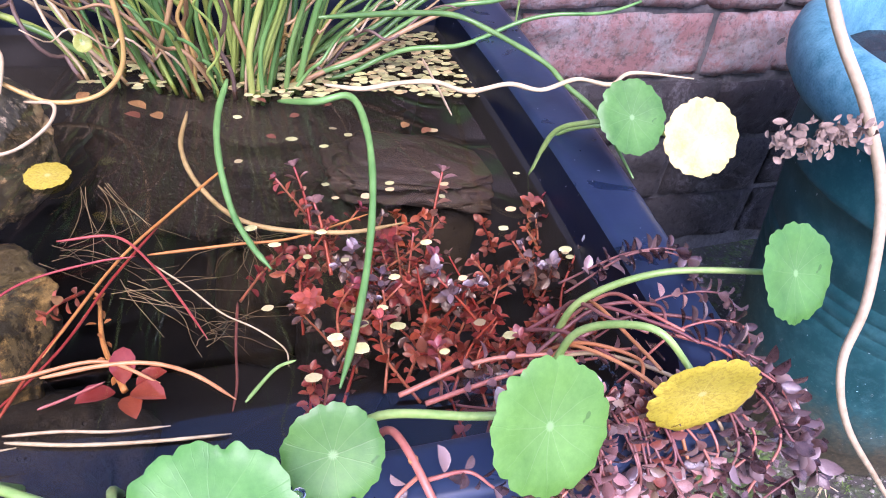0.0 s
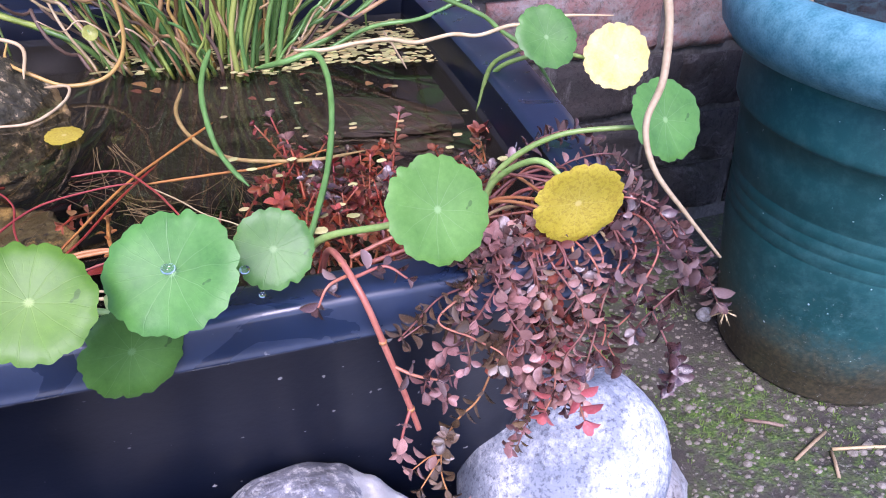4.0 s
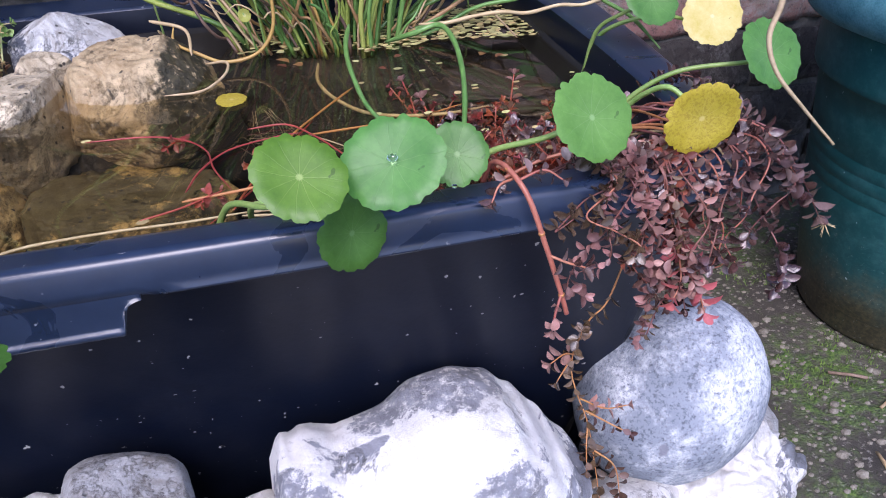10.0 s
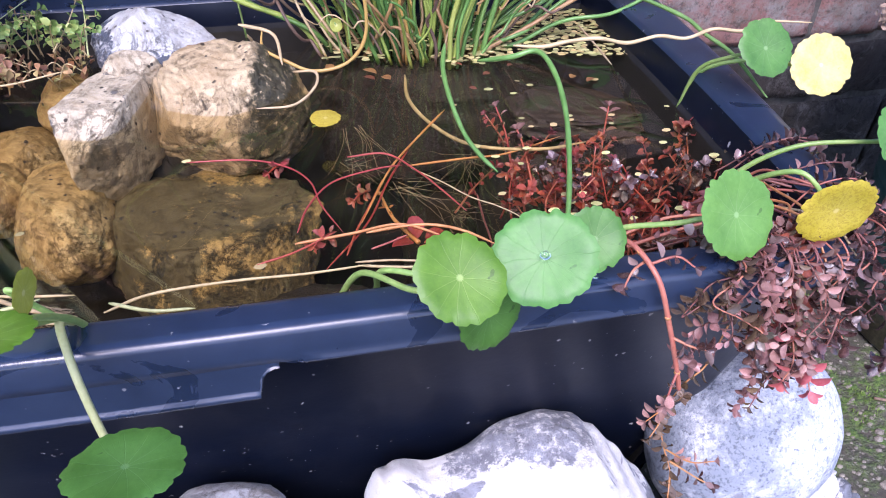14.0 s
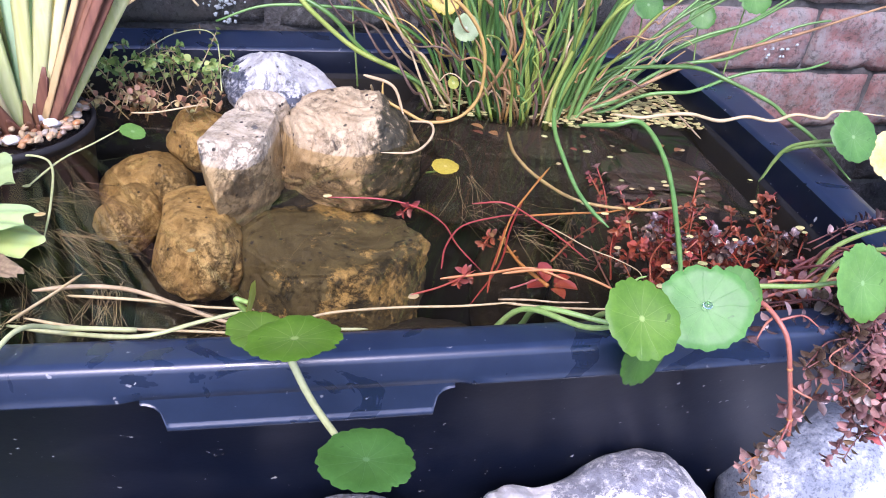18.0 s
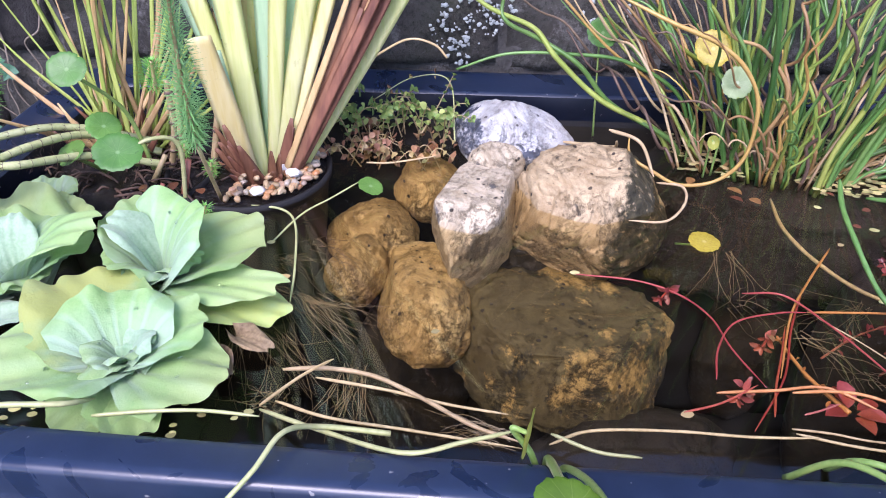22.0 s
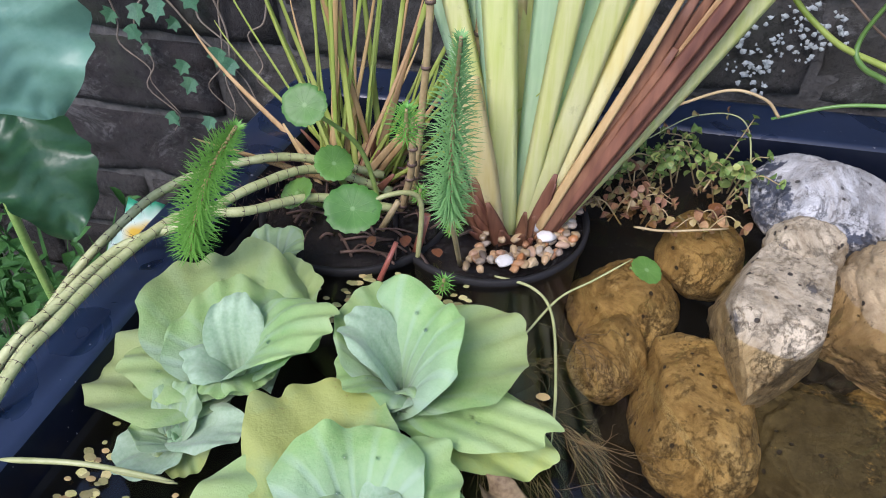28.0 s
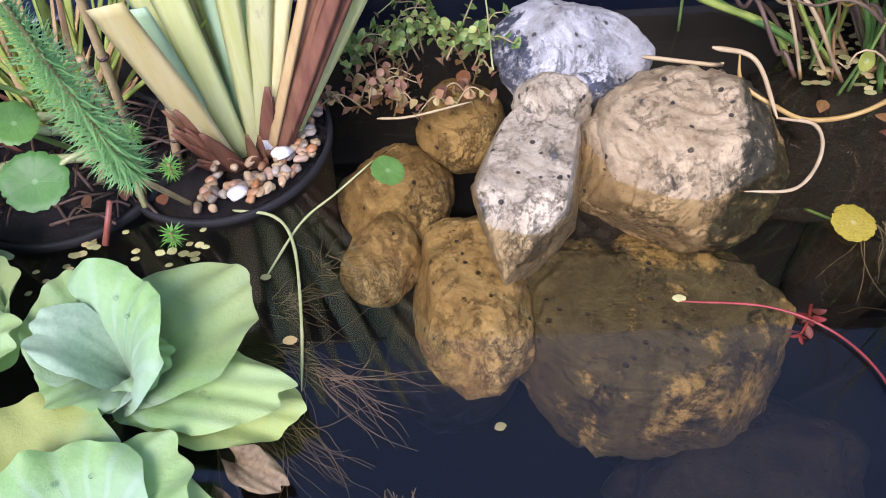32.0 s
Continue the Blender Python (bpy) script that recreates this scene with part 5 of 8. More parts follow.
# ---- runners and stems on and in the water ----
LINES = {
    'r1': [(-0.064, 0.32, 0.003), (-0.001, 0.312, 0.003), (0.039, 0.29, 0.003), (0.06, 0.258, 0.003), (0.066, 0.214, 0.003), (0.083, 0.165, 0.003)],
    'r2': [(0.102, 0.295, 0.003), (0.144, 0.294, 0.003), (0.169, 0.256, 0.003), (0.186, 0.221, 0.003), (0.202, 0.175, 0.003)],
    'r3': [(0.041, 0.174, 0.003), (0.054, 0.214, 0.003), (0.083, 0.252, 0.003), (0.129, 0.267, 0.003), (0.158, 0.27, 0.003)],
    'r4': [(0.175, 0.319, -0.006), (0.139, 0.254, -0.006), (0.107, 0.188, -0.006), (0.061, 0.124, -0.006)],
    'r5': [(0.232, 0.389, -0.002), (0.183, 0.325, -0.002), (0.143, 0.269, -0.002), (0.101, 0.183, -0.002)],
    'r6': [(0.203, 0.496, -0.004), (0.195, 0.427, -0.004), (0.21, 0.359, -0.004), (0.244, 0.304, -0.004), (0.314, 0.281, -0.004), (0.372, 0.286, -0.004)],
    'r7': [(0.164, 0.28, -0.006), (0.228, 0.282, -0.006), (0.276, 0.284, -0.006), (0.349, 0.307, -0.006)],
    'r8': [(0.037, 0.16, 0.001), (0.089, 0.164, 0.001), (0.136, 0.17, 0.001), (0.172, 0.144, 0.001)],
    'r9': [(0.004, 0.136, 0.002), (0.039, 0.147, 0.002), (0.076, 0.169, 0.002)],
    'R1': [(-0.333, 0.164, 0.008), (-0.294, 0.168, 0.008), (-0.253, 0.158, 0.008), (-0.212, 0.135, 0.008), (-0.172, 0.109, 0.008), (-0.134, 0.095, 0.008)],
    'R2': [(-0.343, 0.119, 0.006), (-0.291, 0.09, 0.02), (-0.223, 0.047, 0.048), (-0.181, 0.057, 0.052), (-0.142, 0.068, 0.052)],
    'R3': [(-0.304, 0.16, 0.004), (-0.242, 0.147, 0.004), (-0.192, 0.135, 0.004), (-0.142, 0.125, 0.004)],
    'R4': [(-0.113, 0.089, 0.012), (-0.08, 0.103, 0.012), (-0.015, 0.107, 0.012), (0.045, 0.102, 0.012), (0.098, 0.104, 0.012)],
    'R5': [(-0.345, 0.125, 0.004), (-0.317, 0.156, 0.008), (-0.288, 0.156, 0.03)],
    'R6': [(-0.46, 0.087, 0.03), (-0.42, 0.093, 0.03), (-0.378, 0.095, 0.03), (-0.334, 0.093, 0.03)],
    'R8': [(-0.11, 0.099, 0.012), (-0.078, 0.085, 0.012), (-0.045, 0.079, 0.012)],
    'R9': [(-0.333, 0.133, 0.002), (-0.288, 0.118, 0.002), (-0.22, 0.108, 0.002), (-0.134, 0.092, 0.002)],
    'R10': [(-0.574, 0.06, 0.055), (-0.518, 0.071, 0.055), (-0.474, 0.081, 0.05), (-0.464, 0.105, 0.03)],
    'R11': [(-0.64, 0.142, 0.03), (-0.594, 0.15, 0.02)],
    'R14': [(-0.429, 0.434, 0.002), (-0.389, 0.421, 0.006), (-0.366, 0.385, 0.01), (-0.353, 0.313, 0.006), (-0.347, 0.258, -0.0)],
    'R15': [(-0.387, 0.361, 0.0), (-0.364, 0.412, 0.006), (-0.334, 0.44, 0.012), (-0.301, 0.467, 0.02)],
    'R16': [(-0.703, 0.122, 0.05), (-0.645, 0.133, 0.05), (-0.592, 0.147, 0.03)],
    'g1': [(0.24, 0.436, 0.06), (0.229, 0.394, 0.05), (0.225, 0.347, 0.04), (0.23, 0.295, 0.02), (0.239, 0.265, 0.008), (0.253, 0.24, 0.0)],
    'g2': [(0.286, 0.446, 0.03), (0.316, 0.406, 0.05), (0.345, 0.395, 0.06), (0.348, 0.344, 0.055), (0.339, 0.281, 0.04), (0.321, 0.216, 0.02), (0.296, 0.151, 0.008), (0.281, 0.116, 0.0)],
    'wavy': [(0.33, 0.438, 0.05), (0.361, 0.419, 0.054), (0.393, 0.42, 0.058), (0.43, 0.412, 0.062), (0.454, 0.383, 0.066), (0.495, 0.388, 0.07), (0.519, 0.365, 0.074), (0.559, 0.376, 0.078), (0.584, 0.355, 0.082), (0.615, 0.368, 0.086), (0.669, 0.344, 0.09)],
    'g3': [(0.32, 0.428, 0.12), (0.399, 0.456, 0.111), (0.464, 0.478, 0.101), (0.5, 0.457, 0.092), (0.535, 0.404, 0.083), (0.548, 0.374, 0.074), (0.564, 0.33, 0.064), (0.553, 0.242, 0.055)],
    'loop': [(-0.010, 0.530, 0.225), (0.040, 0.505, 0.208), (0.092, 0.495, 0.189), (0.129, 0.490, 0.160), (0.152, 0.488, 0.118), (0.154, 0.490, 0.056), (0.130, 0.495, 0.020), (0.087, 0.498, 0.012), (0.052, 0.503, 0.026), (0.027, 0.524, 0.036), (0.030, 0.552, 0.050)],
    'loop2': [(0.001, 0.546, 0.06), (0.042, 0.542, 0.045), (0.049, 0.482, 0.03)],
    'loop3': [(0.06, 0.503, 0.01), (0.088, 0.487, 0.015), (0.084, 0.456, 0.01), (0.055, 0.424, 0.004), (0.012, 0.424, 0.004)],
    'dry': [(-0.049, 0.587, 0.02), (0.01, 0.558, 0.03), (0.01, 0.536, 0.05)],
    'creep': [(-0.303, 0.533, 0.01), (-0.27, 0.529, 0.012), (-0.212, 0.537, 0.02)],
    'q1': [(0.102, 0.163, 0.002), (0.136, 0.166, 0.002), (0.166, 0.16, 0.002), (0.193, 0.146, 0.002), (0.215, 0.121, 0.002)],
    'q2': [(0.083, 0.14, -0.004), (0.096, 0.175, -0.004), (0.114, 0.214, -0.004), (0.133, 0.255, -0.004)],
    'q3': [(0.221, 0.118, 0.002), (0.241, 0.14, 0.002), (0.256, 0.145, 0.002)],
    'q4': [(0.087, 0.121, 0.002), (0.118, 0.119, 0.002), (0.146, 0.111, 0.002), (0.178, 0.109, 0.002)],
    'q5': [(0.09, 0.116, 0.002), (0.127, 0.107, 0.002), (0.168, 0.099, 0.002), (0.211, 0.096, 0.002)],
    'q6': [(0.165, 0.265, 0.001), (0.191, 0.233, 0.001), (0.213, 0.199, 0.001), (0.235, 0.18, 0.001), (0.25, 0.157, 0.001), (0.251, 0.141, 0.001)],
    'q7': [(0.225, 0.219, -0.01), (0.221, 0.178, -0.01), (0.218, 0.142, -0.01), (0.214, 0.122, -0.01)],
    'q9': [(0.103, 0.137, 0.002), (0.12, 0.142, 0.002), (0.14, 0.152, 0.002)],
    'q10': [(0.456, 0.535, 0.03), (0.453, 0.468, 0.03), (0.448, 0.403, 0.03)],
    'stem1': [(-0.545, 0.490, 0.022), (-0.611, 0.454, 0.05), (-0.655, 0.392, 0.07), (-0.704, 0.367, 0.075), (-0.726, 0.295, 0.072), (-0.731, 0.228, 0.07), (-0.736, 0.167, 0.06)],
    'stem2': [(-0.555, 0.515, 0.025), (-0.623, 0.487, 0.06), (-0.659, 0.425, 0.075), (-0.693, 0.359, 0.075), (-0.746, 0.328, 0.06), (-0.764, 0.26, 0.05), (-0.786, 0.209, 0.03)],
    'stem3': [(-0.570, 0.535, 0.030), (-0.643, 0.504, 0.06), (-0.689, 0.472, 0.07), (-0.748, 0.436, 0.06), (-0.787, 0.387, 0.04), (-0.841, 0.315, -0.02)],
}


def runner(name, key, radius, material, label, sag=0.0, sides=7, nodes=0):
    pts = LINES[key]
    base = Vector(pts[0])
    rnd = random.Random(key)
    way = [Vector(p) + Vector((rnd.uniform(-1, 1), rnd.uniform(-1, 1), 0)) * 0.0012 for p in pts]
    thing = tagged(empty(name, base), label, name.replace("_", " "), "stems over the water")
    line = [p - base for p in spline(way, 8)]
    part("stem", tube(line, lambda s: radius * (1.05 - 0.25 * s + 0.06 * math.sin(s * 50)) * min(1.0, 0.45 + 7 * s, 0.35 + 6 * (1 - s)), sides), material, thing)
    for i in range(nodes):
        p = line[int((i + 0.5) / nodes * (len(line) - 1))]
        q = line[min(len(line) - 1, int((i + 0.5) / nodes * (len(line) - 1)) + 1)]
        d = (q - p).normalized() * radius
        part("joint", tube([p - d, p, p + d], lambda s: radius * (1.1 + 0.35 * math.sin(math.pi * s)), 7), M_NODE, thing)
    return thing


for key, r, m, label in (("r1", 0.0013, M_STEM_BRIGHT, "thin bright red stem curving across the water"), ("r2", 0.0014, M_STEM_BRIGHT, "thin bright red stem curving across the water"),
                         ("r3", 0.0013, M_STEM_BRIGHT, "arching red stem at the water surface"), ("r4", 0.0015, M_STEM_BRIGHT, "dark red stem under the surface"),
                         ("r5", 0.0017, M_STEM_ORANGE, "jointed orange stem under the surface"), ("r6", 0.0029, M_STEM_TAN, "thick tan runner sinking into the water"),
                         ("r7", 0.0016, M_STEM_ORANGE, "thin orange runner under the surface"), ("r8", 0.0019, M_STEM_ORANGE, "orange runner at the surface"),
                         ("r9", 0.0014, M_STEM_BRIGHT, "pinkish red stem with a pale tip")):
    r *= 0.8
    runner("red_runner" if m is M_STEM_BRIGHT else "runner", key, r, m, label)
for key, r, m in (("R1", 0.0027, M_STEM_TAN), ("R2", 0.0024, M_STALK_PALE), ("R3", 0.0018, M_STEM_TAN), ("R4", 0.0017, M_STEM_TAN), ("R5", 0.0018, M_STEM_TAN), ("R6", 0.0022, M_STALK_PALE),
                  ("R8", 0.0020, M_STALK_PALE), ("R9", 0.0018, M_STEM_TAN), ("R10", 0.0030, M_STALK_PALE), ("R11", 0.0022, M_STALK_PALE), ("R14", 0.0018, M_STALK_PALE), ("R15", 0.0014, M_STALK_PALE), ("R16", 0.0026, M_STALK_PALE)):
    runner("runner", key, r * 0.82, m, "pale creeping runner lying along the water's edge" if m is M_STALK_PALE else "tan creeping runner lying on the water")
for key, r, m, label in (("q1", 0.0016, M_STEM_ORANGE, "tan-orange runner at the surface"), ("q2", 0.0012, M_STEM_BRIGHT, "dark red stem under the surface"), ("q3", 0.0013, M_STALK, "olive stem bent at the surface"),
                         ("q4", 0.0011, M_STEM_TAN, "thin tan stem beside the rim"), ("q5", 0.0013, M_STEM_TAN, "thin tan stem beside the rim"), ("q6", 0.0007, M_STEM_TAN, "thread-thin yellow root arching over the water"),
                         ("q7", 0.0011, M_STEM_DARK, "thin dark stem under the surface"), ("q9", 0.0010, M_STEM_RED, "short pinkish stem at the surface")):
    runner("runner", key, r, m, label)
runner("loose_rush", "q10", 0.0014, M_RUSH_PALE, "short dry rush stem over the duckweed")
runner("loose_rush", "g1", 0.0030, M_RUSH, "green rush stem bent down into the water")
runner("loose_rush", "g2", 0.0034, M_RUSH, "long green rush stem looping down into the water")
runner("loose_rush", "g3", 0.0030, M_RUSH, "green rush stem arching over the side rim")
runner("loose_rush", "wavy", 0.0025, M_RUSH_PALE, "wavy bleached rush stem lying over the rim")
runner("loose_rush", "loop", 0.0026, M_RUSH_TAN, "yellowing rush stem looping over the stones")
runner("loose_rush", "loop2", 0.0024, M_RUSH_PALE, "bleached cut rush stem by the stones")
runner("loose_rush", "loop3", 0.0018, M_RUSH_PALE, "dry curled rush stem at the surface")
runner("loose_rush", "dry", 0.0022, M_RUSH_PALE, "dry rush stem lying on the flint")
runner("runner", "creep", 0.0014, M_STEM_TAN, "thin pinkish runner over the ochre stone")


# ---- corkscrew rush ----
def rush_line(rnd, foot, lean, height, curl, turns, bend):
    pts = []
    n = 34
    side = Vector((-lean.y, lean.x, 0)).normalized() if lean.length > 1e-6 else Vector((1, 0, 0))
    ph = rnd.random() * 6.28
    for i in range(n + 1):
        s = i / n
        p = Vector(foot) + lean * (s + bend * s * s) + Vector((0, 0, 1)) * height * (s - 0.28 * abs(bend) * s * s)
        a = ph + turns * 6.28 * s
        p += curl * min(1, s * 4) * (side * math.cos(a) + Vector((0, 0, 0.8)) * math.sin(a) + lean.normalized() * 0.3 * math.sin(a))
        pts.append(p)
    return pts


clump = tagged(empty("corkscrew_rush", (0.27, 0.575, 0.0)), "clump of green and dry corkscrew rush growing from the water", "rush")
rnd = random.Random(21)
for i in range(104):
    a, q = rnd.random() * 6.28, math.sqrt(rnd.random())
    foot = Vector((0.255 + 0.090 * q * math.cos(a), 0.575 + 0.058 * q * math.sin(a), -0.012))
    out = Vector((foot.x - 0.255, (foot.y - 0.575), 0)) * 1.4
    kind = rnd.random()
    h = rnd.uniform(0.26, 0.62)
    if kind < 0.62:
        lean = out * rnd.uniform(0.5, 1.6) + Vector((rnd.uniform(-0.05, 0.06), rnd.uniform(-0.05, 0.05), 0))
        line = rush_line(rnd, foot, lean, h, rnd.uniform(0.004, 0.014), rnd.uniform(0.8, 3.0), rnd.uniform(0.0, 1.3))
        m, r = (M_RUSH if rnd.random() < 0.45 else M_RUSH_DARK if rnd.random() < 0.55 else M_RUSH_LIME), rnd.uniform(0.0020, 0.0037)
    else:
        lean = out * rnd.uniform(0.8, 2.2) + Vector((rnd.uniform(-0.10, 0.09), rnd.uniform(-0.03, 0.05), 0))
        line = rush_line(rnd, foot, lean, h * rnd.uniform(0.35, 0.85), rnd.uniform(0.005, 0.016), rnd.uniform(2.0, 5.0), rnd.uniform(0.0, 1.2))
        m, r = rnd.choice((M_RUSH_DRY, M_RUSH_DRY, M_RUSH_BROWN, M_RUSH_LIME, M_RUSH, M_RUSH_PALE, M_RUSH_TAN)), rnd.uniform(0.0014, 0.0024)
    far = max((Vector((p.x - foot.x, p.y - foot.y, 0)).length for p in line))
    if far > 0.17:
        line = [Vector((foot.x + (p.x - foot.x) * 0.17 / far, foot.y + (p.y - foot.y) * 0.17 / far, p.z)) for p in line]
    o = clump.location
    part("stem", tube([p - o for p in line], lambda s, r=r: r * (1.05 - 0.62 * s * s), 7), m, clump)
# the tangle of twisted stems that leans along the back rim
for i in range(26):
    foot = Vector((rnd.uniform(0.10, 0.20), rnd.uniform(0.565, 0.64), -0.010))
    lean = Vector((rnd.uniform(-0.24, -0.03), rnd.uniform(0.0, 0.06), 0))
    line = rush_line(rnd, foot, lean, rnd.uniform(0.16, 0.34), rnd.uniform(0.006, 0.016), rnd.uniform(1.5, 4.0), rnd.uniform(0.0, 0.5))
    m = rnd.choice((M_RUSH, M_RUSH_LIME, M_RUSH_DRY, M_RUSH_BROWN, M_RUSH_PALE, M_RUSH_TAN))
    thin = rnd.uniform(0.0013, 0.0026)
    part("twisted_stem", tube([p - clump.location for p in line], lambda s: thin * (1.05 - 0.60 * s * s), 7), m, clump, "spirally twisted stem")
for way, r, m in (([(0.105, 0.600, -0.01), (0.075, 0.600, 0.036), (-0.003, 0.600, 0.075), (-0.067, 0.596, 0.131), (-0.098, 0.604, 0.165), (-0.160, 0.600, 0.193), (-0.21, 0.61, 0.24), (-0.20, 0.60, 0.30)], 0.0036, M_RUSH_LIME),
                  ([(0.120, 0.605, -0.01), (0.091, 0.594, 0.028), (0.012, 0.606, 0.068), (-0.039, 0.594, 0.124), (-0.090, 0.606, 0.151), (-0.132, 0.596, 0.174), (-0.138, 0.604, 0.196), (-0.12, 0.60, 0.25)], 0.0034, M_RUSH),
                  ([(0.130, 0.600, -0.01), (0.100, 0.600, 0.08), (0.025, 0.600, 0.126), (-0.047, 0.600, 0.135), (-0.128, 0.600, 0.133), (-0.191, 0.600, 0.111)], 0.0026, M_RUSH),
                  ([(0.208, 0.600, -0.011), (0.215, 0.592, 0.046), (0.194, 0.598, 0.079), (0.136, 0.606, 0.117), (0.065, 0.594, 0.163), (0.050, 0.600, 0.201), (0.07, 0.60, 0.26)], 0.0032, M_RUSH_LIME),
                  ([(0.160, 0.575, -0.011), (0.190, 0.540, 0.060), (0.200, 0.530, 0.120), (0.160, 0.535, 0.170), (0.120, 0.540, 0.185), (0.100, 0.545, 0.230)], 0.0026, M_RUSH_DRY)):
    line = spline([Vector(p) - clump.location for p in way], 10)
    part("curled_stem", tube(line, lambda s: r * (1.05 - 0.5 * s * s), 7), m, clump, "thick curled stem")
# long stems thrown out over the side rim
for i in range(9):
    foot = Vector((rnd.uniform(0.28, 0.38), rnd.uniform(0.54, 0.62), -0.010))
    lean = Vector((rnd.uniform(0.16, 0.36), rnd.uniform(-0.05, 0.10), 0))
    line = rush_line(rnd, foot, lean, rnd.uniform(0.10, 0.26), rnd.uniform(0.004, 0.012), rnd.uniform(1, 3), rnd.uniform(0.0, 0.4))
    part("long_stem", tube([p - clump.location for p in line], lambda s: 0.0030 * (1.05 - 0.5 * s * s), 6), rnd.choice((M_RUSH, M_RUSH, M_RUSH_DRY)), clump)
# round leaves caught in the rush
for at, r, m in (((-0.005, 0.640, 0.150), 0.020, M_PENNY_BLUE), ((0.131, 0.515, 0.138), 0.018, M_PENNY_GREY), ((0.107, 0.550, 0.165), 0.021, M_PENNY_YELLOW), ((0.120, 0.510, 0.064), 0.0085, M_PENNY_FADED),
                 ((0.450, 0.640, 0.140), 0.024, M_PENNY_BLUE), ((0.600, 0.600, 0.170), 0.028, M_PENNY_BLUE), ((0.560, 0.660, 0.120), 0.022, M_PENNY_BLUE)):
    pennywort(at, (rnd.uniform(-0.3, 0.3), -0.8, 0.5), r, m, (at[0] + 0.01, min(at[1] + 0.03, 0.65), 0.0), "small round leaf among the rush stems", thick=0.0014)


# ---- iris ----
def blade(foot, tip, width, thick=0.0035, bow=(0, 0, 0), n=22, taper=0.55, keep=0.35, face=None, waist=0.75, grow=0.2):
    """A long flat blade with a thick middle; its flat side faces face."""
    foot, tip, bow = Vector(foot), Vector(tip), Vector(bow)
    way = tip - foot
    face = Vector(face or (0, -1, 0.1)).normalized()
    s = Soup()
    verts = []
    for i in range(n + 1):
        u = i / n
        p = foot + way * u + bow * math.sin(math.pi * u * 0.5) ** 2 * (1 - 0.3 * u)
        t = (way + bow * math.cos(math.pi * u * 0.5)).normalized()
        side = t.cross(face).normalized()
        out = side.cross(t).normalized()
        w = width / 2 * (waist + (1 - waist) * min(1, u / grow)) * (1 - u ** (1 / max(0.05, 1 - taper)) * (1 - keep))
        th = thick * (1 - 0.7 * u)
        for a, b in ((-1, 0), (-0.55, 0.55), (0, 1), (0.55, 0.55), (1, 0), (0.55, -0.55), (0, -1), (-0.55, -0.55)):
            verts.append(p + side * a * w + out * b * th / 2)
    k = 8
    faces = [(i * k + j, i * k + (j + 1) % k, (i + 1) * k + (j + 1) % k, (i + 1) * k + j) for i in range(n) for j in range(k)]
    faces += [tuple(range(k))[::-1], tuple(n * k + j for j in range(k))]
    return s.add(verts, faces)


IRIS = Vector((-0.418, 0.500, -0.010))
iris = tagged(empty("iris", IRIS), "fan of broad pale-green iris blades with brown dead sheaths", "iris")
ri = random.Random(88)
# the living fan: back row first, each blade springing from one narrow foot
for x0, y0, slope, y1, h, w, m, lab in (
        (-0.008, 0.022, -0.34, 0.100, 0.56, 0.026, M_IRIS, ""), (-0.004, 0.024, -0.20, 0.105, 0.60, 0.028, M_IRIS, ""), (0.002, 0.022, -0.06, 0.100, 0.62, 0.027, M_IRIS_YELLOW, "yellowing blade"),
        (0.006, 0.020, 0.10, 0.095, 0.60, 0.026, M_IRIS, ""), (0.010, 0.018, 0.22, 0.090, 0.60, 0.026, M_IRIS, ""), (-0.010, 0.012, -0.26, 0.074, 0.58, 0.024, M_IRIS_YELLOW, "yellowing blade"), (-0.008, 0.012, -0.13, 0.075, 0.64, 0.030, M_IRIS, ""),
        (0.000, 0.010, 0.04, 0.072, 0.64, 0.028, M_IRIS, ""), (0.004, 0.008, 0.16, 0.068, 0.62, 0.030, M_IRIS, ""), (0.010, 0.008, 0.27, 0.060, 0.60, 0.026, M_IRIS, ""),
        (-0.008, -0.002, -0.075, 0.034, 0.62, 0.034, M_IRIS_YELLOW, "yellowing blade"), (0.002, 0.000, 0.115, 0.036, 0.64, 0.024, M_IRIS_YELLOW, "yellowing blade"), (0.006, -0.002, 0.235, 0.040, 0.60, 0.026, M_IRIS_YELLOW, "yellowing blade"), (0.010, -0.002, 0.315, 0.044, 0.56, 0.020, M_IRIS_CREAM, "bleached blade"),
        (0.024, 0.012, 0.60, 0.062, 0.44, 0.023, M_IRIS_YELLOW, "outer leaning blade")):
    part("blade", blade((x0, y0, 0), (x0 + slope * h, y1, h), w, 0.006, (0.004 * math.copysign(1, slope), 0, 0), face=(-slope * 0.6, -1, 0.1), waist=0.55, grow=0.40), m, iris, lab)
# one dead outer leaf, brown and split into broad torn strips, tan at its edges
for k, (slope, h, w, m) in enumerate(((0.37, 0.28, 0.010, M_SEDGE_DRY), (0.40, 0.26, 0.020, M_IRIS_BROWN), (0.43, 0.30, 0.020, M_IRIS_BROWN), (0.46, 0.33, 0.020, M_IRIS_BROWN), (0.44, 0.22, 0.016, M_IRIS_BROWN), (0.49, 0.38, 0.014, M_IRIS_BROWN), (0.50, 0.30, 0.016, M_IRIS_BROWN), (0.46, 0.40, 0.010, M_SEDGE_DRY))):
    foot = Vector((0.012 + 0.0014 * k, -0.008 + 0.002 * (k % 4), 0))
    tip = Vector((foot.x + h * slope, 0.014 + 0.006 * (k % 4), h))
    part("dead_strip", blade(foot, tip, w, 0.0028, (ri.uniform(0.006, 0.020), 0, 0), n=14, face=(ri.uniform(-0.5, 0.3), -1, 0.1), keep=ri.uniform(0.15, 0.5)), m, iris, "torn dead leaf strip")
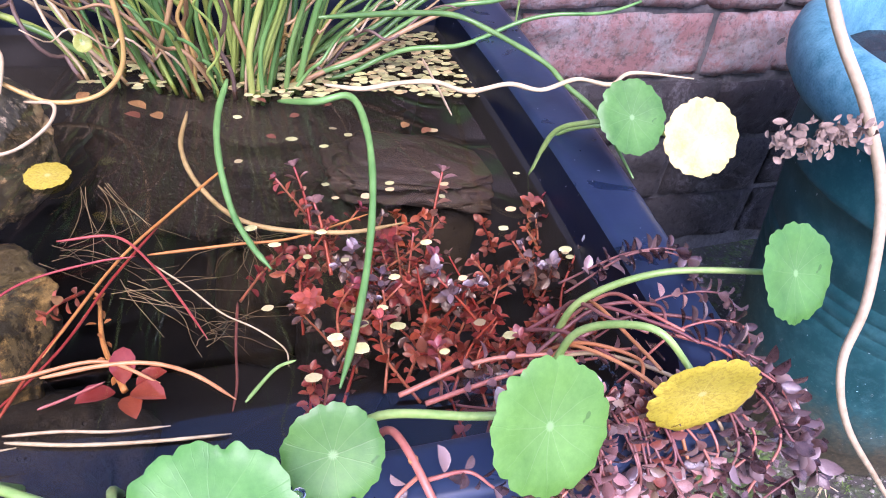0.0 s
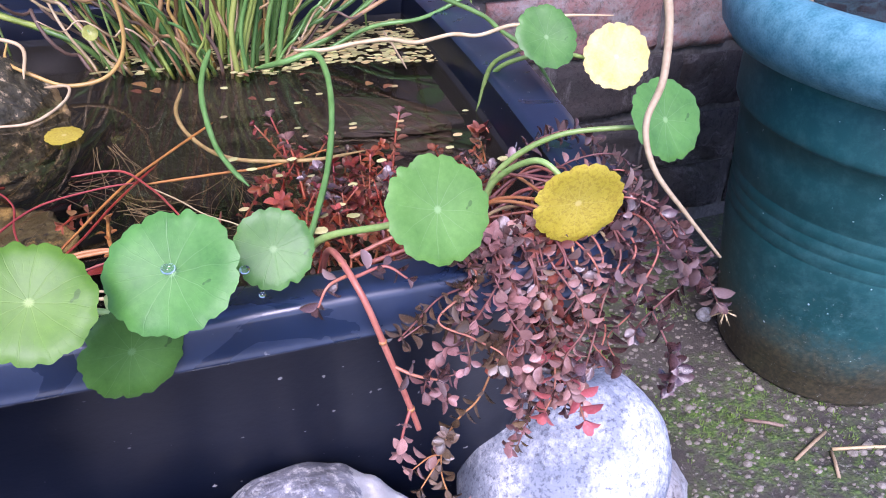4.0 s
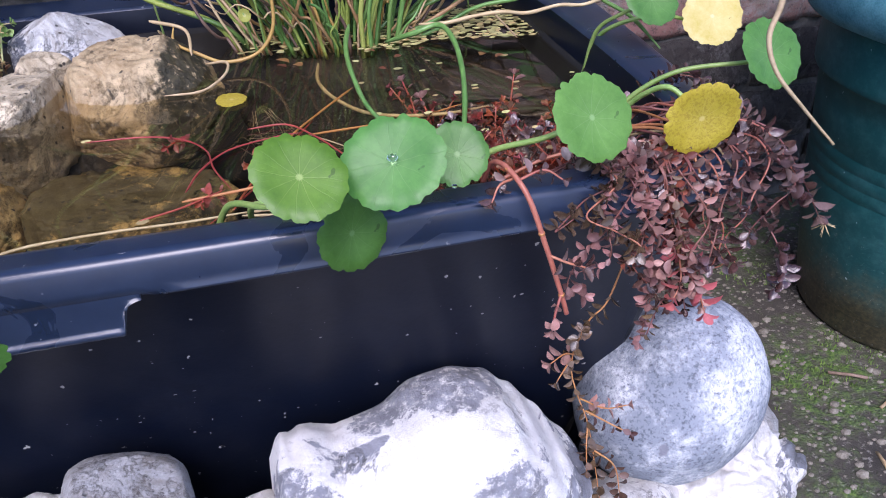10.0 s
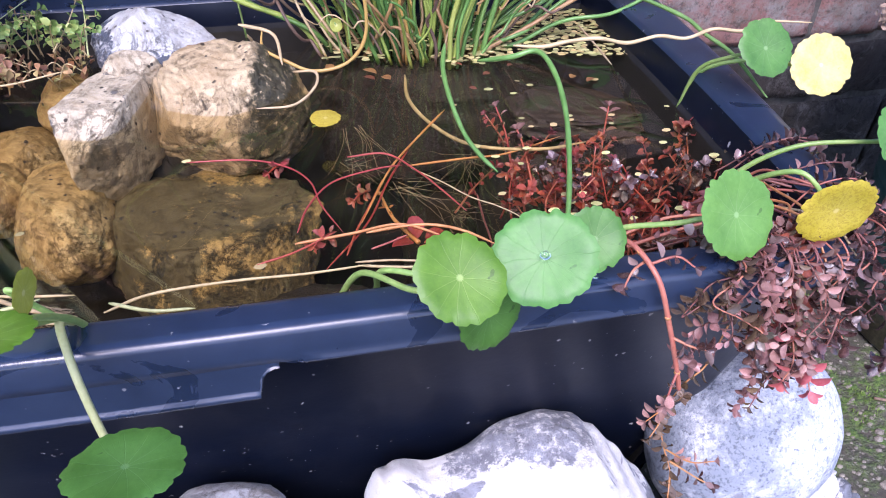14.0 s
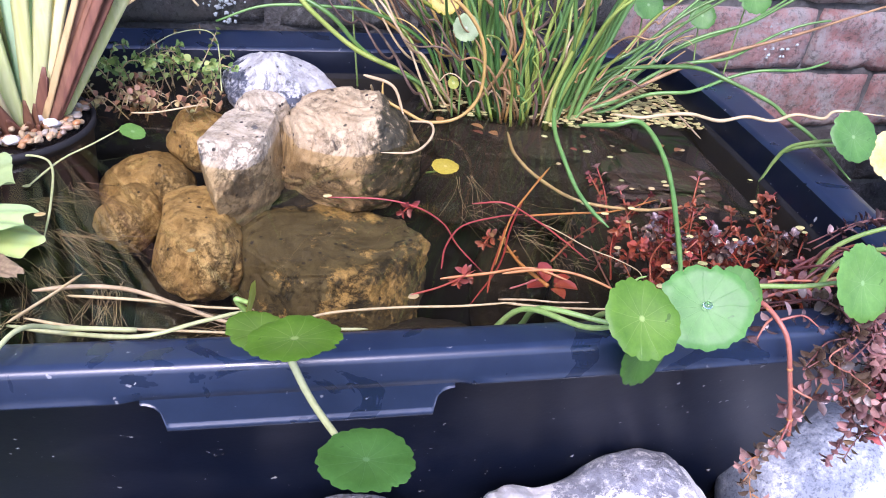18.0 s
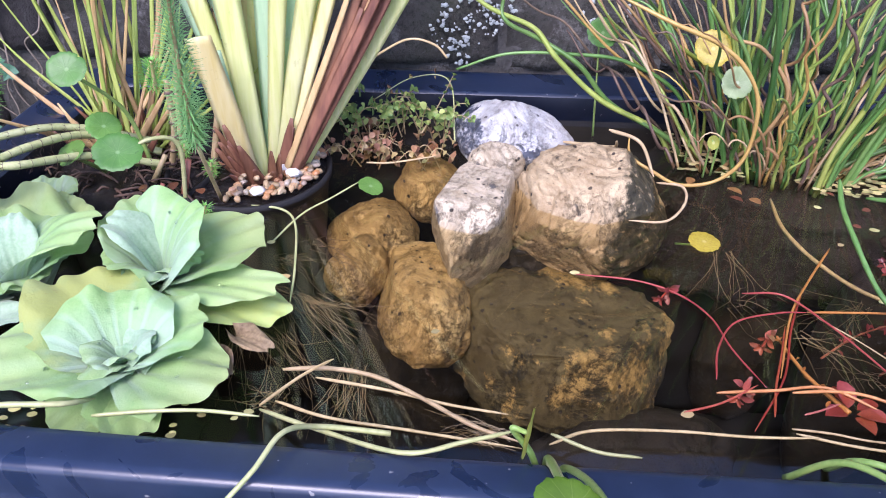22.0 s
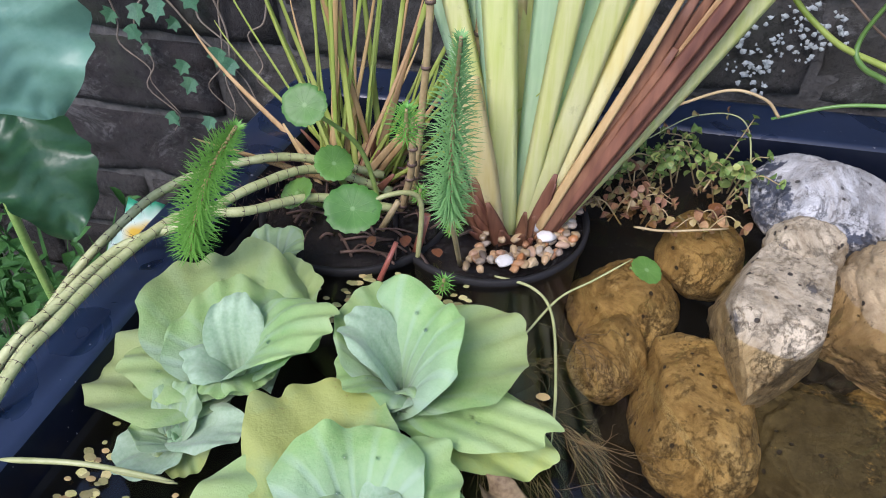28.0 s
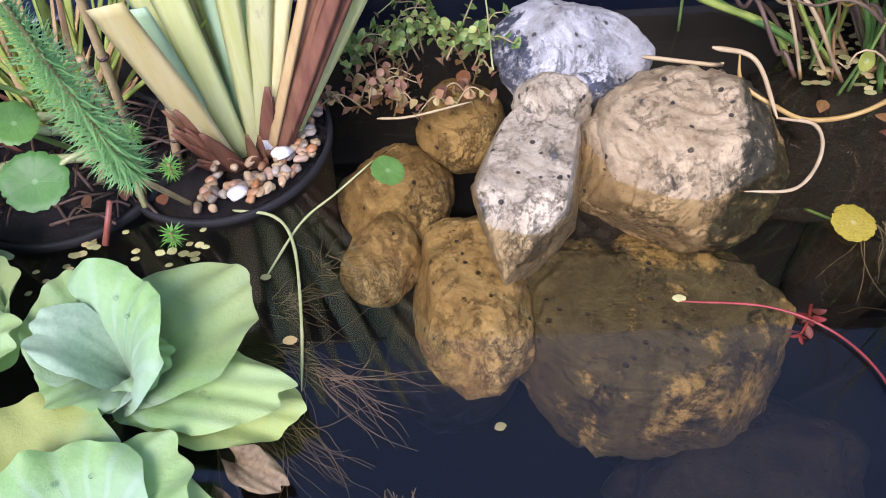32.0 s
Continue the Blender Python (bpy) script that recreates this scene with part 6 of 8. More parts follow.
for foot, tip, w, m in (((-0.016, -0.010, 0), (-0.048, -0.036, 0.200), 0.031, M_IRIS_CREAM), ((-0.024, 0.000, 0), (-0.050, 0.004, 0.17), 0.024, M_IRIS), ((-0.012, 0.028, 0), (-0.020, 0.050, 0.24), 0.022, M_IRIS_CREAM)):
    part("cut_blade", blade(foot, tip, w, 0.006, keep=0.95, waist=0.6, grow=0.5), m, iris, "blade cut off square, cream at the cut")
for k in range(22):
    a = ri.uniform(-3.5, 0.1)
    f = Vector((math.cos(a) * 0.016 - 0.004, math.sin(a) * 0.014 + 0.002, -0.004))
    part("dead_sheath", blade(f, f + Vector((math.cos(a) * 0.034 - 0.010, math.sin(a) * 0.018, ri.uniform(0.030, 0.100))), ri.uniform(0.010, 0.020), 0.002, n=8, keep=0.2, face=(ri.uniform(-0.5, 0.5), -1, 0.2)), M_IRIS_BROWN, iris, "torn brown papery sheath")
part("dry_strand", tube(spline([(0.13, 0.03, 0.16), (0.17, 0.02, 0.185), (0.20, 0.02, 0.18), (0.215, 0.02, 0.165)], 8), 0.0014, 6), M_RUSH_PALE, iris, "thin curled dead strand")

# ---- sedge ----
SEDGE = Vector((-0.615, 0.555, 0.0))
sedge = tagged(empty("sedge", SEDGE), "tuft of narrow yellow-green sedge blades with dead ones", "sedge")
for i in range(46):
    f = Vector((rnd.uniform(-0.035, 0.045), rnd.uniform(-0.02, 0.03), 0.0))
    lean = Vector((f.x * 2.2 + rnd.uniform(-0.12, 0.09), rnd.uniform(-0.03, 0.08), rnd.uniform(0.12, 0.46)))
    m = M_SEDGE if rnd.random() < 0.80 else M_SEDGE_DRY
    part("blade", blade(f, f + lean, rnd.uniform(0.004, 0.0085), 0.0016, (lean.x * 0.4, 0, -0.01), 12, keep=0.15, face=(rnd.uniform(-0.6, 0.6), -1, 0.1)), m, sedge)
for f, t in (((-0.01, -0.03, 0.02), (-0.12, -0.10, 0.10)), ((0.02, -0.02, 0.02), (0.10, -0.05, 0.13)), ((0.02, 0.0, 0.0), (0.09, -0.02, 0.20))):
    part("dead_blade", blade(f, t, 0.009, 0.002, keep=0.1), M_SEDGE_DRY, sedge, "bent tan dead blade")


# ---- bottlebrush water weed ----
def brush(way, length, soup=None, gap=0.0040, per=13, droop=0.2):
    """Whorls of fine needles round a stem."""
    soup = soup or Soup()
    P = spline(way, 30)
    total = sum((P[i + 1] - P[i]).length for i in range(len(P) - 1))
    n = int(total / gap)
    for j in range(n):
        s = j / max(1, n - 1)
        i = min(len(P) - 2, int(s * (len(P) - 1)))
        p, t = P[i], (P[i + 1] - P[i]).normalized()
        a0 = Vector((0.3, 0.9, 0.2)).cross(t).normalized()
        b0 = t.cross(a0)
        L = length * (0.72 + 0.28 * math.sin(math.pi * min(1, s * 1.15))) * (1 - 0.55 * max(0, s - 0.8) / 0.2)
        for k in range(per):
            a = 6.283 * (k + rnd.random() * 0.5) / per + j * 0.4
            d = a0 * math.cos(a) + b0 * math.sin(a)
            up = t * (0.25 + 0.75 * s ** 3) - Vector((0, 0, droop * (1 - s)))
            q = p + (d + up).normalized() * L * rnd.uniform(0.8, 1.1)
            mid = p.lerp(q, 0.5) + t * L * 0.12
            w = t.cross(d).normalized() * 0.0006
            soup.add([p - w, p + w, mid + w, mid - w, q], [(0, 1, 2, 3), (3, 2, 4)])
    return soup


def bottlebrush(way, length, tipped, label, root=None):
    base = Vector(way[0])
    thing = tagged(empty("bottlebrush_weed", base), label, "water plant", "bottlebrush shoots")
    loc = [Vector(p) - base for p in way]
    if root:
        part("root_stem", tube(spline([Vector(root) - base, loc[0]], 6), 0.0024, 7), M_STEM_TAN, thing)
    part("stem", tube(spline(loc, 10), lambda s: 0.0026 * (1.1 - 0.6 * s), 7), M_STEM_TAN, thing)
    tagged(part("needles", brush(loc, length), M_MARE_TIP if tipped else M_MARE, thing, "whorls of fine green needles"), kind="stuff")
    return thing


bottlebrush([(-0.660, 0.312, 0.085), (-0.640, 0.305, 0.128), (-0.610, 0.297, 0.182), (-0.575, 0.288, 0.228)], 0.026, True, "bright green bottlebrush shoot leaning over the rim")
bottlebrush([(-0.454, 0.376, 0.110), (-0.451, 0.364, 0.152), (-0.444, 0.346, 0.220), (-0.434, 0.326, 0.286)], 0.025, False, "tall blue-green bottlebrush shoot with fine needles", (-0.462, 0.440, 0.004))
bottlebrush([(-0.470, 0.560, 0.215), (-0.455, 0.560, 0.245), (-0.440, 0.555, 0.28)], 0.018, True, "small upper bottlebrush tuft")
bottlebrush([(-0.506, 0.427, 0.146), (-0.503, 0.424, 0.178)], 0.023, True, "small star-shaped green shoot tip")
for at in ((-0.470, 0.400, 0.006), (-0.520, 0.500, 0.03), (-0.475, 0.455, 0.03)):
    bottlebrush([at, (at[0] + 0.004, at[1] - 0.004, at[2] + 0.018)], 0.014, True, "tiny green shoot in the wet soil")
for foot, tip in (((-0.535, 0.520, 0.0), (-0.500, 0.530, 0.40)), ((-0.545, 0.510, 0.0), (-0.520, 0.490, 0.13)), ((-0.490, 0.500, 0.0), (-0.47, 0.555, 0.22))):
    w = [Vector(foot), Vector(foot).lerp(Vector(tip), 0.5) + Vector((0.006, 0, 0)), Vector(tip)]
    st = tagged(empty("jointed_weed", foot), "pinkish jointed upright stem in the soil pot", "stem", "jointed stems")
    part("stem", tube([p - Vector(foot) for p in spline(w, 12)], lambda s: 0.0042 * (1.05 - 0.3 * s), 8), M_STEM_TAN, st)
    for k in range(6):
        p = Vector(foot).lerp(Vector(tip), (k + 0.7) / 6.5) - Vector(foot) + Vector((0.006 * math.sin(math.pi * (k + 0.7) / 6.5), 0, 0))
        part("joint", tube([p - Vector((0, 0, 0.0015)), p, p + Vector((0, 0, 0.0015))], 0.0052, 8), M_NODE, st)
for key in ("stem1", "stem2", "stem3"):
    pts = LINES[key]
    far = Vector(pts[-1]) + (Vector(pts[-1]) - Vector(pts[-2])) * 2.2 + Vector((0, 0, -0.05))
    base = Vector(pts[0])
    line = [p - base for p in spline([Vector(p) for p in pts] + [far], 12)]
    st = tagged(empty("trailing_weed", base), "long pale jointed stem hanging over the tub side", "stem", "jointed stems")
    part("stem", tube(line, lambda q: 0.0046 * (1.0 + 0.04 * math.sin(q * 90)), 9), M_MARE_STEM, st)
    run = 0.0
    for i in range(1, len(line) - 1):
        run += (line[i] - line[i - 1]).length
        if run > 0.011:
            run = 0.0
            t = (line[i + 1] - line[i]).normalized()
            fr = tube([line[i] - t * 0.0002, line[i] + t * 0.0002], 0.00475, 9)
            side = t.cross(Vector((0, 0, 1))).normalized()
            for k in range(9):
                a = 6.283 * k / 9 + i
                d = side * math.cos(a) + t.cross(side) * math.sin(a)
                q = line[i] + d * rnd.uniform(0.009, 0.014) + t * 0.004
                w = t.cross(d).normalized() * 0.0006
                fr.add([line[i] + d * 0.0044 - w, line[i] + d * 0.0044 + w, q], [(0, 1, 2)])
            part("joint", fr, M_NODE, st)


# ---- small-leaved sprigs ----
def small_leaf(soup, at, way, normal, length, width, fold=0.25):
    """A pointed oval leaf folded along its middle."""
    way, normal = Vector(way).normalized(), Vector(normal)
    side = way.cross(normal).normalized()
    up = side.cross(way)
    v = [at]
    for u, w in ((0.12, 0.50), (0.36, 0.96), (0.62, 0.98), (0.86, 0.60)):
        c = at + way * length * u - up * length * 0.10 * u * u
        v += [c - side * width * w / 2 + up * width * fold * w, c, c + side * width * w / 2 + up * width * fold * w]
    v.append(at + way * length - up * length * 0.14)
    soup.add(v, [(0, 2, 1), (0, 3, 2), (1, 2, 5, 4), (2, 3, 6, 5), (4, 5, 8, 7), (5, 6, 9, 8), (7, 8, 11, 10), (8, 9, 12, 11), (10, 11, 13), (11, 12, 13)])


def sprig(thing, way, leaf, wide, stem_r, m_leaf, m_stem, gap=0.008, grow=1.0, top=4, label="", start=0.15):
    """A stem with crossed pairs of small leaves and a rosette at its tip."""
    o = thing.location
    P = [p - o for p in spline(way, 14)]
    st = part("stem", tube(P, lambda s: stem_r * (1.1 - 0.5 * s), 6), m_stem, thing)
    soup = Soup()
    run, flip = 0.0, 0
    n = len(P)
    for i in range(1, n - 1):
        step = (P[i + 1] - P[i]).length
        run += step
        if run >= gap and i / n > start:
            run, flip = 0.0, flip + 1
            t = (P[i + 1] - P[i]).normalized()
            a0 = t.cross(Vector((0.2, 0.3, 0.9))).normalized()
            b0 = t.cross(a0)
            for k in (0, 1):
                a = flip * 1.57 + k * 3.14 + rnd.uniform(-0.8, 0.8)
                d = a0 * math.cos(a) + b0 * math.sin(a)
                L = leaf * rnd.uniform(0.7, 1.15) * (1 - (1 - grow) * i / n)
                small_leaf(soup, P[i] + d * stem_r, d + t * rnd.uniform(-0.1, 0.9), t - d * 0.3 + Vector((rnd.uniform(-0.5, 0.5), rnd.uniform(-0.5, 0.5), rnd.uniform(-0.3, 0.6))), L, L * wide)
    t = (P[-1] - P[-2]).normalized()
    a0 = t.cross(Vector((0.2, 0.3, 0.9))).normalized()
    b0 = t.cross(a0)
    for k in range(top):
        a = 6.283 * k / top + rnd.random()
        d = a0 * math.cos(a) + b0 * math.sin(a)
        small_leaf(soup, P[-1], d + t * 0.9, t - d * 0.5, leaf * 0.75 * grow, leaf * wide * 0.7 * grow)
    if soup.v:
        part("foliage", soup, m_leaf, thing, label, smooth=True)


def under(x0, x1, y0, y1, count, name, label, cat, group, seed, leaf=(0.0085, 0.0135), mats=(M_PURS_SUB,)):
    thing = tagged(empty(name, ((x0 + x1) / 2, (y0 + y1) / 2, -0.05)), label, cat, group)
    r2 = random.Random(seed)
    for i in range(count):
        x, y = r2.uniform(x0, x1), r2.uniform(y0, y1)
        top = r2.choice((-0.030, -0.015, -0.004, 0.002, 0.006))
        lean = Vector((r2.uniform(-0.05, 0.05), r2.uniform(-0.05, 0.05), 0))
        foot = Vector((x, y, top)) - lean - Vector((0, 0, r2.uniform(0.05, 0.09)))
        mid = foot.lerp(Vector((x, y, top)), 0.5) + Vector((r2.uniform(-0.012, 0.012), r2.uniform(-0.012, 0.012), 0))
        sprig(thing, [foot, mid, Vector((x, y, top))], r2.uniform(*leaf), 0.62, 0.0013, r2.choice(mats), M_STEM_BRIGHT if i % 3 == 0 else M_STEM_RED, gap=0.008, start=0.2)
    return thing


SUBM = "red plants under the water"
for args in ((0.26, 0.36, 0.13, 0.24, 20, 91), (0.36, 0.46, 0.13, 0.24, 24, 92), (0.44, 0.51, 0.14, 0.30, 19, 93), (0.30, 0.42, 0.22, 0.32, 19, 94), (0.26, 0.32, 0.20, 0.36, 8, 95)):
    under(*args[:5], "red_water_plant", "dense red-leaved water plant just under the surface", "water plant", SUBM, args[5], mats=(M_PURS_SUB, M_PURS_SUB, M_PURS_SUB, M_PURS_RED, M_PURS))
for way, lab in (([(0.40, 0.30, -0.06), (0.412, 0.325, -0.02), (0.422, 0.343, 0.006)], "red upright shoot with a pale leafy top"),
                 ([(0.300, 0.330, -0.05), (0.297, 0.350, -0.02), (0.290, 0.372, 0.004)], "pink-tipped red shoot breaking the surface"),
                 ([(0.305, 0.270, -0.04), (0.302, 0.300, -0.01), (0.298, 0.315, 0.004)], "pink-tipped red shoot breaking the surface")):
    th = tagged(empty("red_shoot", way[0]), lab, "water plant", SUBM)
    sprig(th, [Vector(p) for p in way], 0.013, 0.6, 0.0016, M_PURS_PINK, M_STEM_BRIGHT, gap=0.010, top=7)
red = tagged(empty("orange_water_plant", (0.150, 0.150, -0.01)), "orange-red broad-leaved water plant at the surface", "water plant", SUBM)
for k, (dx, dy, L) in enumerate(((0.0, 0.012, 0.026), (-0.016, -0.006, 0.024), (0.014, -0.010, 0.026), (0.006, -0.022, 0.022), (-0.004, 0.024, 0.020), (0.022, 0.006, 0.020))):
    s = Soup()
    small_leaf(s, Vector((0, 0, 0.004)) + Vector((dx, dy, 0)) * 0.3, (dx, dy, 0.006), (0, 0, 1), L, L * 0.62)
    part("leaf", s, M_PURS_RED, red)
sprig(red, [red.location + Vector(p) for p in ((0.0, 0.0, 0.002), (-0.015, 0.05, -0.004), (-0.02, 0.10, -0.008))], 0.008, 0.5, 0.0022, M_STEM_ORANGE, M_STEM_ORANGE, gap=0.016)
for at in ((0.055, 0.155, 0.0), (0.100, 0.225, -0.004), (0.020, 0.290, -0.002), (0.262, 0.235, 0.0)):
    sp = tagged(empty("red_shoot", at), "small red leafy shoot tip at the surface", "water plant", SUBM)
    sprig(sp, [Vector(at) + Vector((0.02, 0.03, -0.01)), Vector(at) + Vector((0.008, 0.010, 0.0)), Vector(at)], 0.011, 0.5, 0.0014, M_PURS_SUB, M_STEM_BRIGHT, gap=0.008)

# ---- the purple plant that spills over the corner ----
SPILL = "purple plant spilling over the corner"
r3 = random.Random(5)


def spill(name, label, ways, mats, leaf=(0.0088, 0.0125), gap=0.0060, stems=(M_STEM_DARK, M_STEM_DARK, M_STEM_DARK, M_STEM_RED)):
    base = Vector(ways[0][0])
    th = tagged(empty(name, base), label, "trailing plant", SPILL)
    for w in ways:
        sprig(th, [Vector(p) for p in w], r3.uniform(*leaf), 0.66, 0.0009, r3.choice(mats), r3.choice(stems), gap=gap, start=0.1)


def hang(x, depth):
    """A shoot from inside the rim, over it and down, wandering as it goes."""
    y0 = front_y(x)
    out = r3.uniform(0.006, 0.034)
    way = [(x + r3.uniform(-0.04, 0.03), y0 + r3.uniform(0.055, 0.085), 0.012), (x, y0 + 0.034, 0.054), (x + r3.uniform(-0.01, 0.01), y0 - 0.004, 0.050)]
    sx, n = x, 4
    for k in range(1, n + 1):
        sx += r3.uniform(-0.022, 0.022)
        way.append((sx, y0 - out * min(1, k * 0.5) + r3.uniform(-0.008, 0.008), 0.042 - depth * k / n + (0.012 if k == n and r3.random() < 0.5 else 0)))
    return way


DEEP = {0.365: 0.05, 0.385: 0.12, 0.400: 0.17, 0.415: 0.17, 0.430: 0.14, 0.450: 0.11, 0.475: 0.11, 0.490: 0.13, 0.505: 0.12}
for k in range(3):
    ways = []
    for x, d in list(DEEP.items())[3 * k:3 * k + 3]:
        ways += [hang(x + r3.uniform(-0.012, 0.012), d * r3.uniform(0.45, 1.05)) for _ in range(3 if x < 0.44 else 2)]
    spill("trailing_purslane", "dense purple-brown small-leaved plant hanging over the rim", ways, (M_PURS, M_PURS_BROWN, M_PURS_PINK, M_PURS, M_PURS_BROWN, M_PURS_SUB))
ways = []
for i in range(5):
    y = r3.uniform(0.02, 0.17)
    x = 0.520 + 0.04 * y
    d = r3.uniform(0.02, 0.12) * (1.2 - y * 3)
    ways.append([(x - 0.07, y + r3.uniform(-0.02, 0.03), 0.020), (x - 0.03, y, 0.062), (x + r3.uniform(0.0, 0.02), y - 0.015, 0.060), (x + r3.uniform(0.01, 0.035), y - 0.03, 0.045 - d)])
spill("trailing_purslane", "pinkish small-leaved plant creeping over the side rim", ways, (M_PURS_PINK, M_PURS, M_PURS_PINK), (0.010, 0.015))
spill("trailing_purslane", "long trailing purple shoot with broad grey-pink leaves",
      [[(0.50, 0.06, 0.060), (0.535, 0.030, 0.055), (0.560, 0.010, 0.020), (0.582, -0.004, -0.022)], [(0.51, 0.05, 0.062), (0.540, 0.020, 0.045), (0.565, 0.005, -0.005)]], (M_PURS,), (0.016, 0.019), 0.0085)
SHOOT = [[(0.420, 0.035, -0.055), (0.397, 0.020, -0.093), (0.379, 0.016, -0.107), (0.366, 0.014, -0.130), (0.364, 0.014, -0.165), (0.370, 0.008, -0.195), (0.378, -0.004, -0.225), (0.386, -0.018, -0.285), (0.390, -0.03, -0.33)],
         [(0.365, 0.014, -0.145), (0.352, 0.008, -0.136), (0.336, 0.002, -0.138)], [(0.362, 0.014, -0.150), (0.350, 0.002, -0.150), (0.340, -0.004, -0.158)], [(0.366, 0.012, -0.128), (0.362, 0.0, -0.112), (0.360, -0.006, -0.098)],
         [(0.372, 0.006, -0.198), (0.388, -0.014, -0.196), (0.408, -0.022, -0.190)], [(0.376, 0.0, -0.210), (0.394, -0.020, -0.214), (0.412, -0.026, -0.226)],
         [(0.378, -0.004, -0.225), (0.370, -0.020, -0.235), (0.368, -0.030, -0.262)], [(0.382, -0.012, -0.255), (0.398, -0.030, -0.265), (0.404, -0.038, -0.300)]]
spill("trailing_purslane", "orange-stemmed shoot trailing down between the stones",
SHOOT, (M_PURS_BROWN, M_PURS, M_PURS_PINK, M_PURS_BROWN), (0.010, 0.013), 0.009, stems=(M_STEM_ORANGE,))
spill("coral_shoot", "coral-pink fresh leaves among the purple ones",
      [[(0.430, 0.010, -0.010), (0.440, -0.030, -0.030), (0.452, -0.045, -0.070)], [(0.440, 0.010, 0.0), (0.428, -0.036, -0.030), (0.418, -0.045, -0.050)]],
      (M_PURS_CORAL,), (0.014, 0.018), 0.012)
for w, r in (([(0.285, 0.062, 0.010), (0.290, 0.035, 0.060), (0.300, -0.006, 0.056), (0.314, -0.022, 0.010), (0.326, -0.031, -0.034), (0.330, -0.033, -0.050)], 0.0023),):
    th = tagged(empty("red_branch", w[0]), "thick salmon-red stem hanging over the rim with small shoots", "stem")
    line = [p - th.location for p in spline([Vector(p) for p in w], 12)]
    part("stem", tube(line, lambda s: r * (1.0 - 0.12 * s), 10), M_STEM_RED, th)
    for k in (18, 33, 47):
        part("joint", tube([line[k] - Vector((0, 0, 0.0012)), line[k] + Vector((0, 0, 0.0012))], r * 1.12, 10), M_STEM_ORANGE, th)
    for way in ([(0.316, -0.024, 0.004), (0.328, -0.032, 0.000), (0.342, -0.034, -0.006)], [(0.325, -0.031, -0.030), (0.318, -0.038, -0.042), (0.314, -0.042, -0.056)],
                [(0.300, 0.005, 0.058), (0.318, 0.0, 0.066), (0.330, -0.008, 0.060)], [(0.296, 0.008, 0.058), (0.282, -0.002, 0.060), (0.274, -0.008, 0.050)]):
        sprig(th, [Vector(p) for p in way], 0.012, 0.6, 0.0012, M_PURS_PINK if way[0][2] < 0 else M_PURS, M_STEM_RED, gap=0.009)
for i in range(11):
    a = Vector((r3.uniform(0.40, 0.47), r3.uniform(0.09, 0.15), r3.uniform(0.0, 0.012)))
    b = Vector((r3.uniform(0.44, 0.52), r3.uniform(0.02, 0.10), r3.uniform(0.052, 0.066)))
    th = tagged(empty("bare_shoot", a), "bare reddish stem crossing the rim at the corner", "stem", "bare stems at the corner")
    m = a.lerp(b, 0.5) + Vector((r3.uniform(-0.01, 0.01), 0.012, 0.012))
    c = b + Vector((r3.uniform(-0.01, 0.02), -0.035 if b.y < 0.05 else -0.02, r3.uniform(-0.04, 0.0) if b.y < 0.05 else 0.002))
    part("stem", tube([p - a for p in spline([a, m, b, c], 8)], lambda s: 0.0015 * (1.1 - 0.4 * s), 6), r3.choice((M_STEM_DARK, M_STEM_ORANGE, M_STEM_TAN, M_STEM_RED)), th)
for w in ([(0.315, 0.10, 0.004), (0.37, 0.105, 0.018), (0.42, 0.100, 0.020), (0.47, 0.085, 0.030)], [(0.33, 0.09, 0.004), (0.40, 0.095, 0.014), (0.45, 0.09, 0.02)]):
    th = tagged(empty("red_runner", w[0]), "salmon-red runner lying along the inside of the rim", "stem")
    sprig(th, [Vector(p) for p in w], 0.012, 0.6, 0.0018, M_PURS_PINK, M_STEM_RED, gap=0.014)
fl = tagged(empty("dry_seed_head", (0.588, -0.008, -0.030)), "tiny pale starry dried seed head", "seed head")
s = Soup()
for k in range(16):
    d = Vector((r3.uniform(-1, 1), r3.uniform(-1, 0.4), r3.uniform(-1, 0.6))).normalized()
    tube([Vector((0, 0, 0)), d * r3.uniform(0.008, 0.014)], lambda s: 0.0005 * (1.2 - s), 4, s)
part("rays", s, M_RUSH_PALE, fl)

# ---- creeping plant at the back ----
creep = tagged(empty("creeping_plant", (-0.28, 0.60, 0.01)), "small round-leaved creeper, green above and brown below", "creeper")
for i in range(40):
    x, y = r3.uniform(-0.37, -0.20), r3.uniform(0.56, 0.665)
    green = y > 0.60 and r3.random() < 0.75
    z = 0.02 if green else 0.004
    L = r3.uniform(0.04, 0.09)
    d = Vector((r3.uniform(-1, 1), r3.uniform(-1, 0.3), 0)).normalized() * L * 0.6
    p = Vector((x, y, z))
    q = p + d + Vector((0, 0, 0.035 if green else 0.008))
    if q.y > 0.668:
        q.y = 0.66
    sprig(creep, [p - Vector((0, 0, 0.02)), p.lerp(q, 0.5) + Vector((0, 0, 0.012)), q], r3.uniform(0.008, 0.012), 0.9, 0.0009, M_CREEP if green else M_CREEP_OLD, M_STEM_TAN, gap=0.010)
sprig(creep, [Vector(p) for p in ((-0.235, 0.60, 0.02), (-0.215, 0.63, 0.045), (-0.195, 0.655, 0.080))], 0.008, 0.9, 0.0010, M_CREEP, M_STEM_TAN, gap=0.008)
sprig(creep, [Vector(p) for p in ((-0.190, 0.58, 0.02), (-0.20, 0.66, 0.070), (-0.25, 0.665, 0.072), (-0.30, 0.64, 0.05))], 0.007, 0.9, 0.0010, M_CREEP_OLD, M_STALK_PALE, gap=0.03)


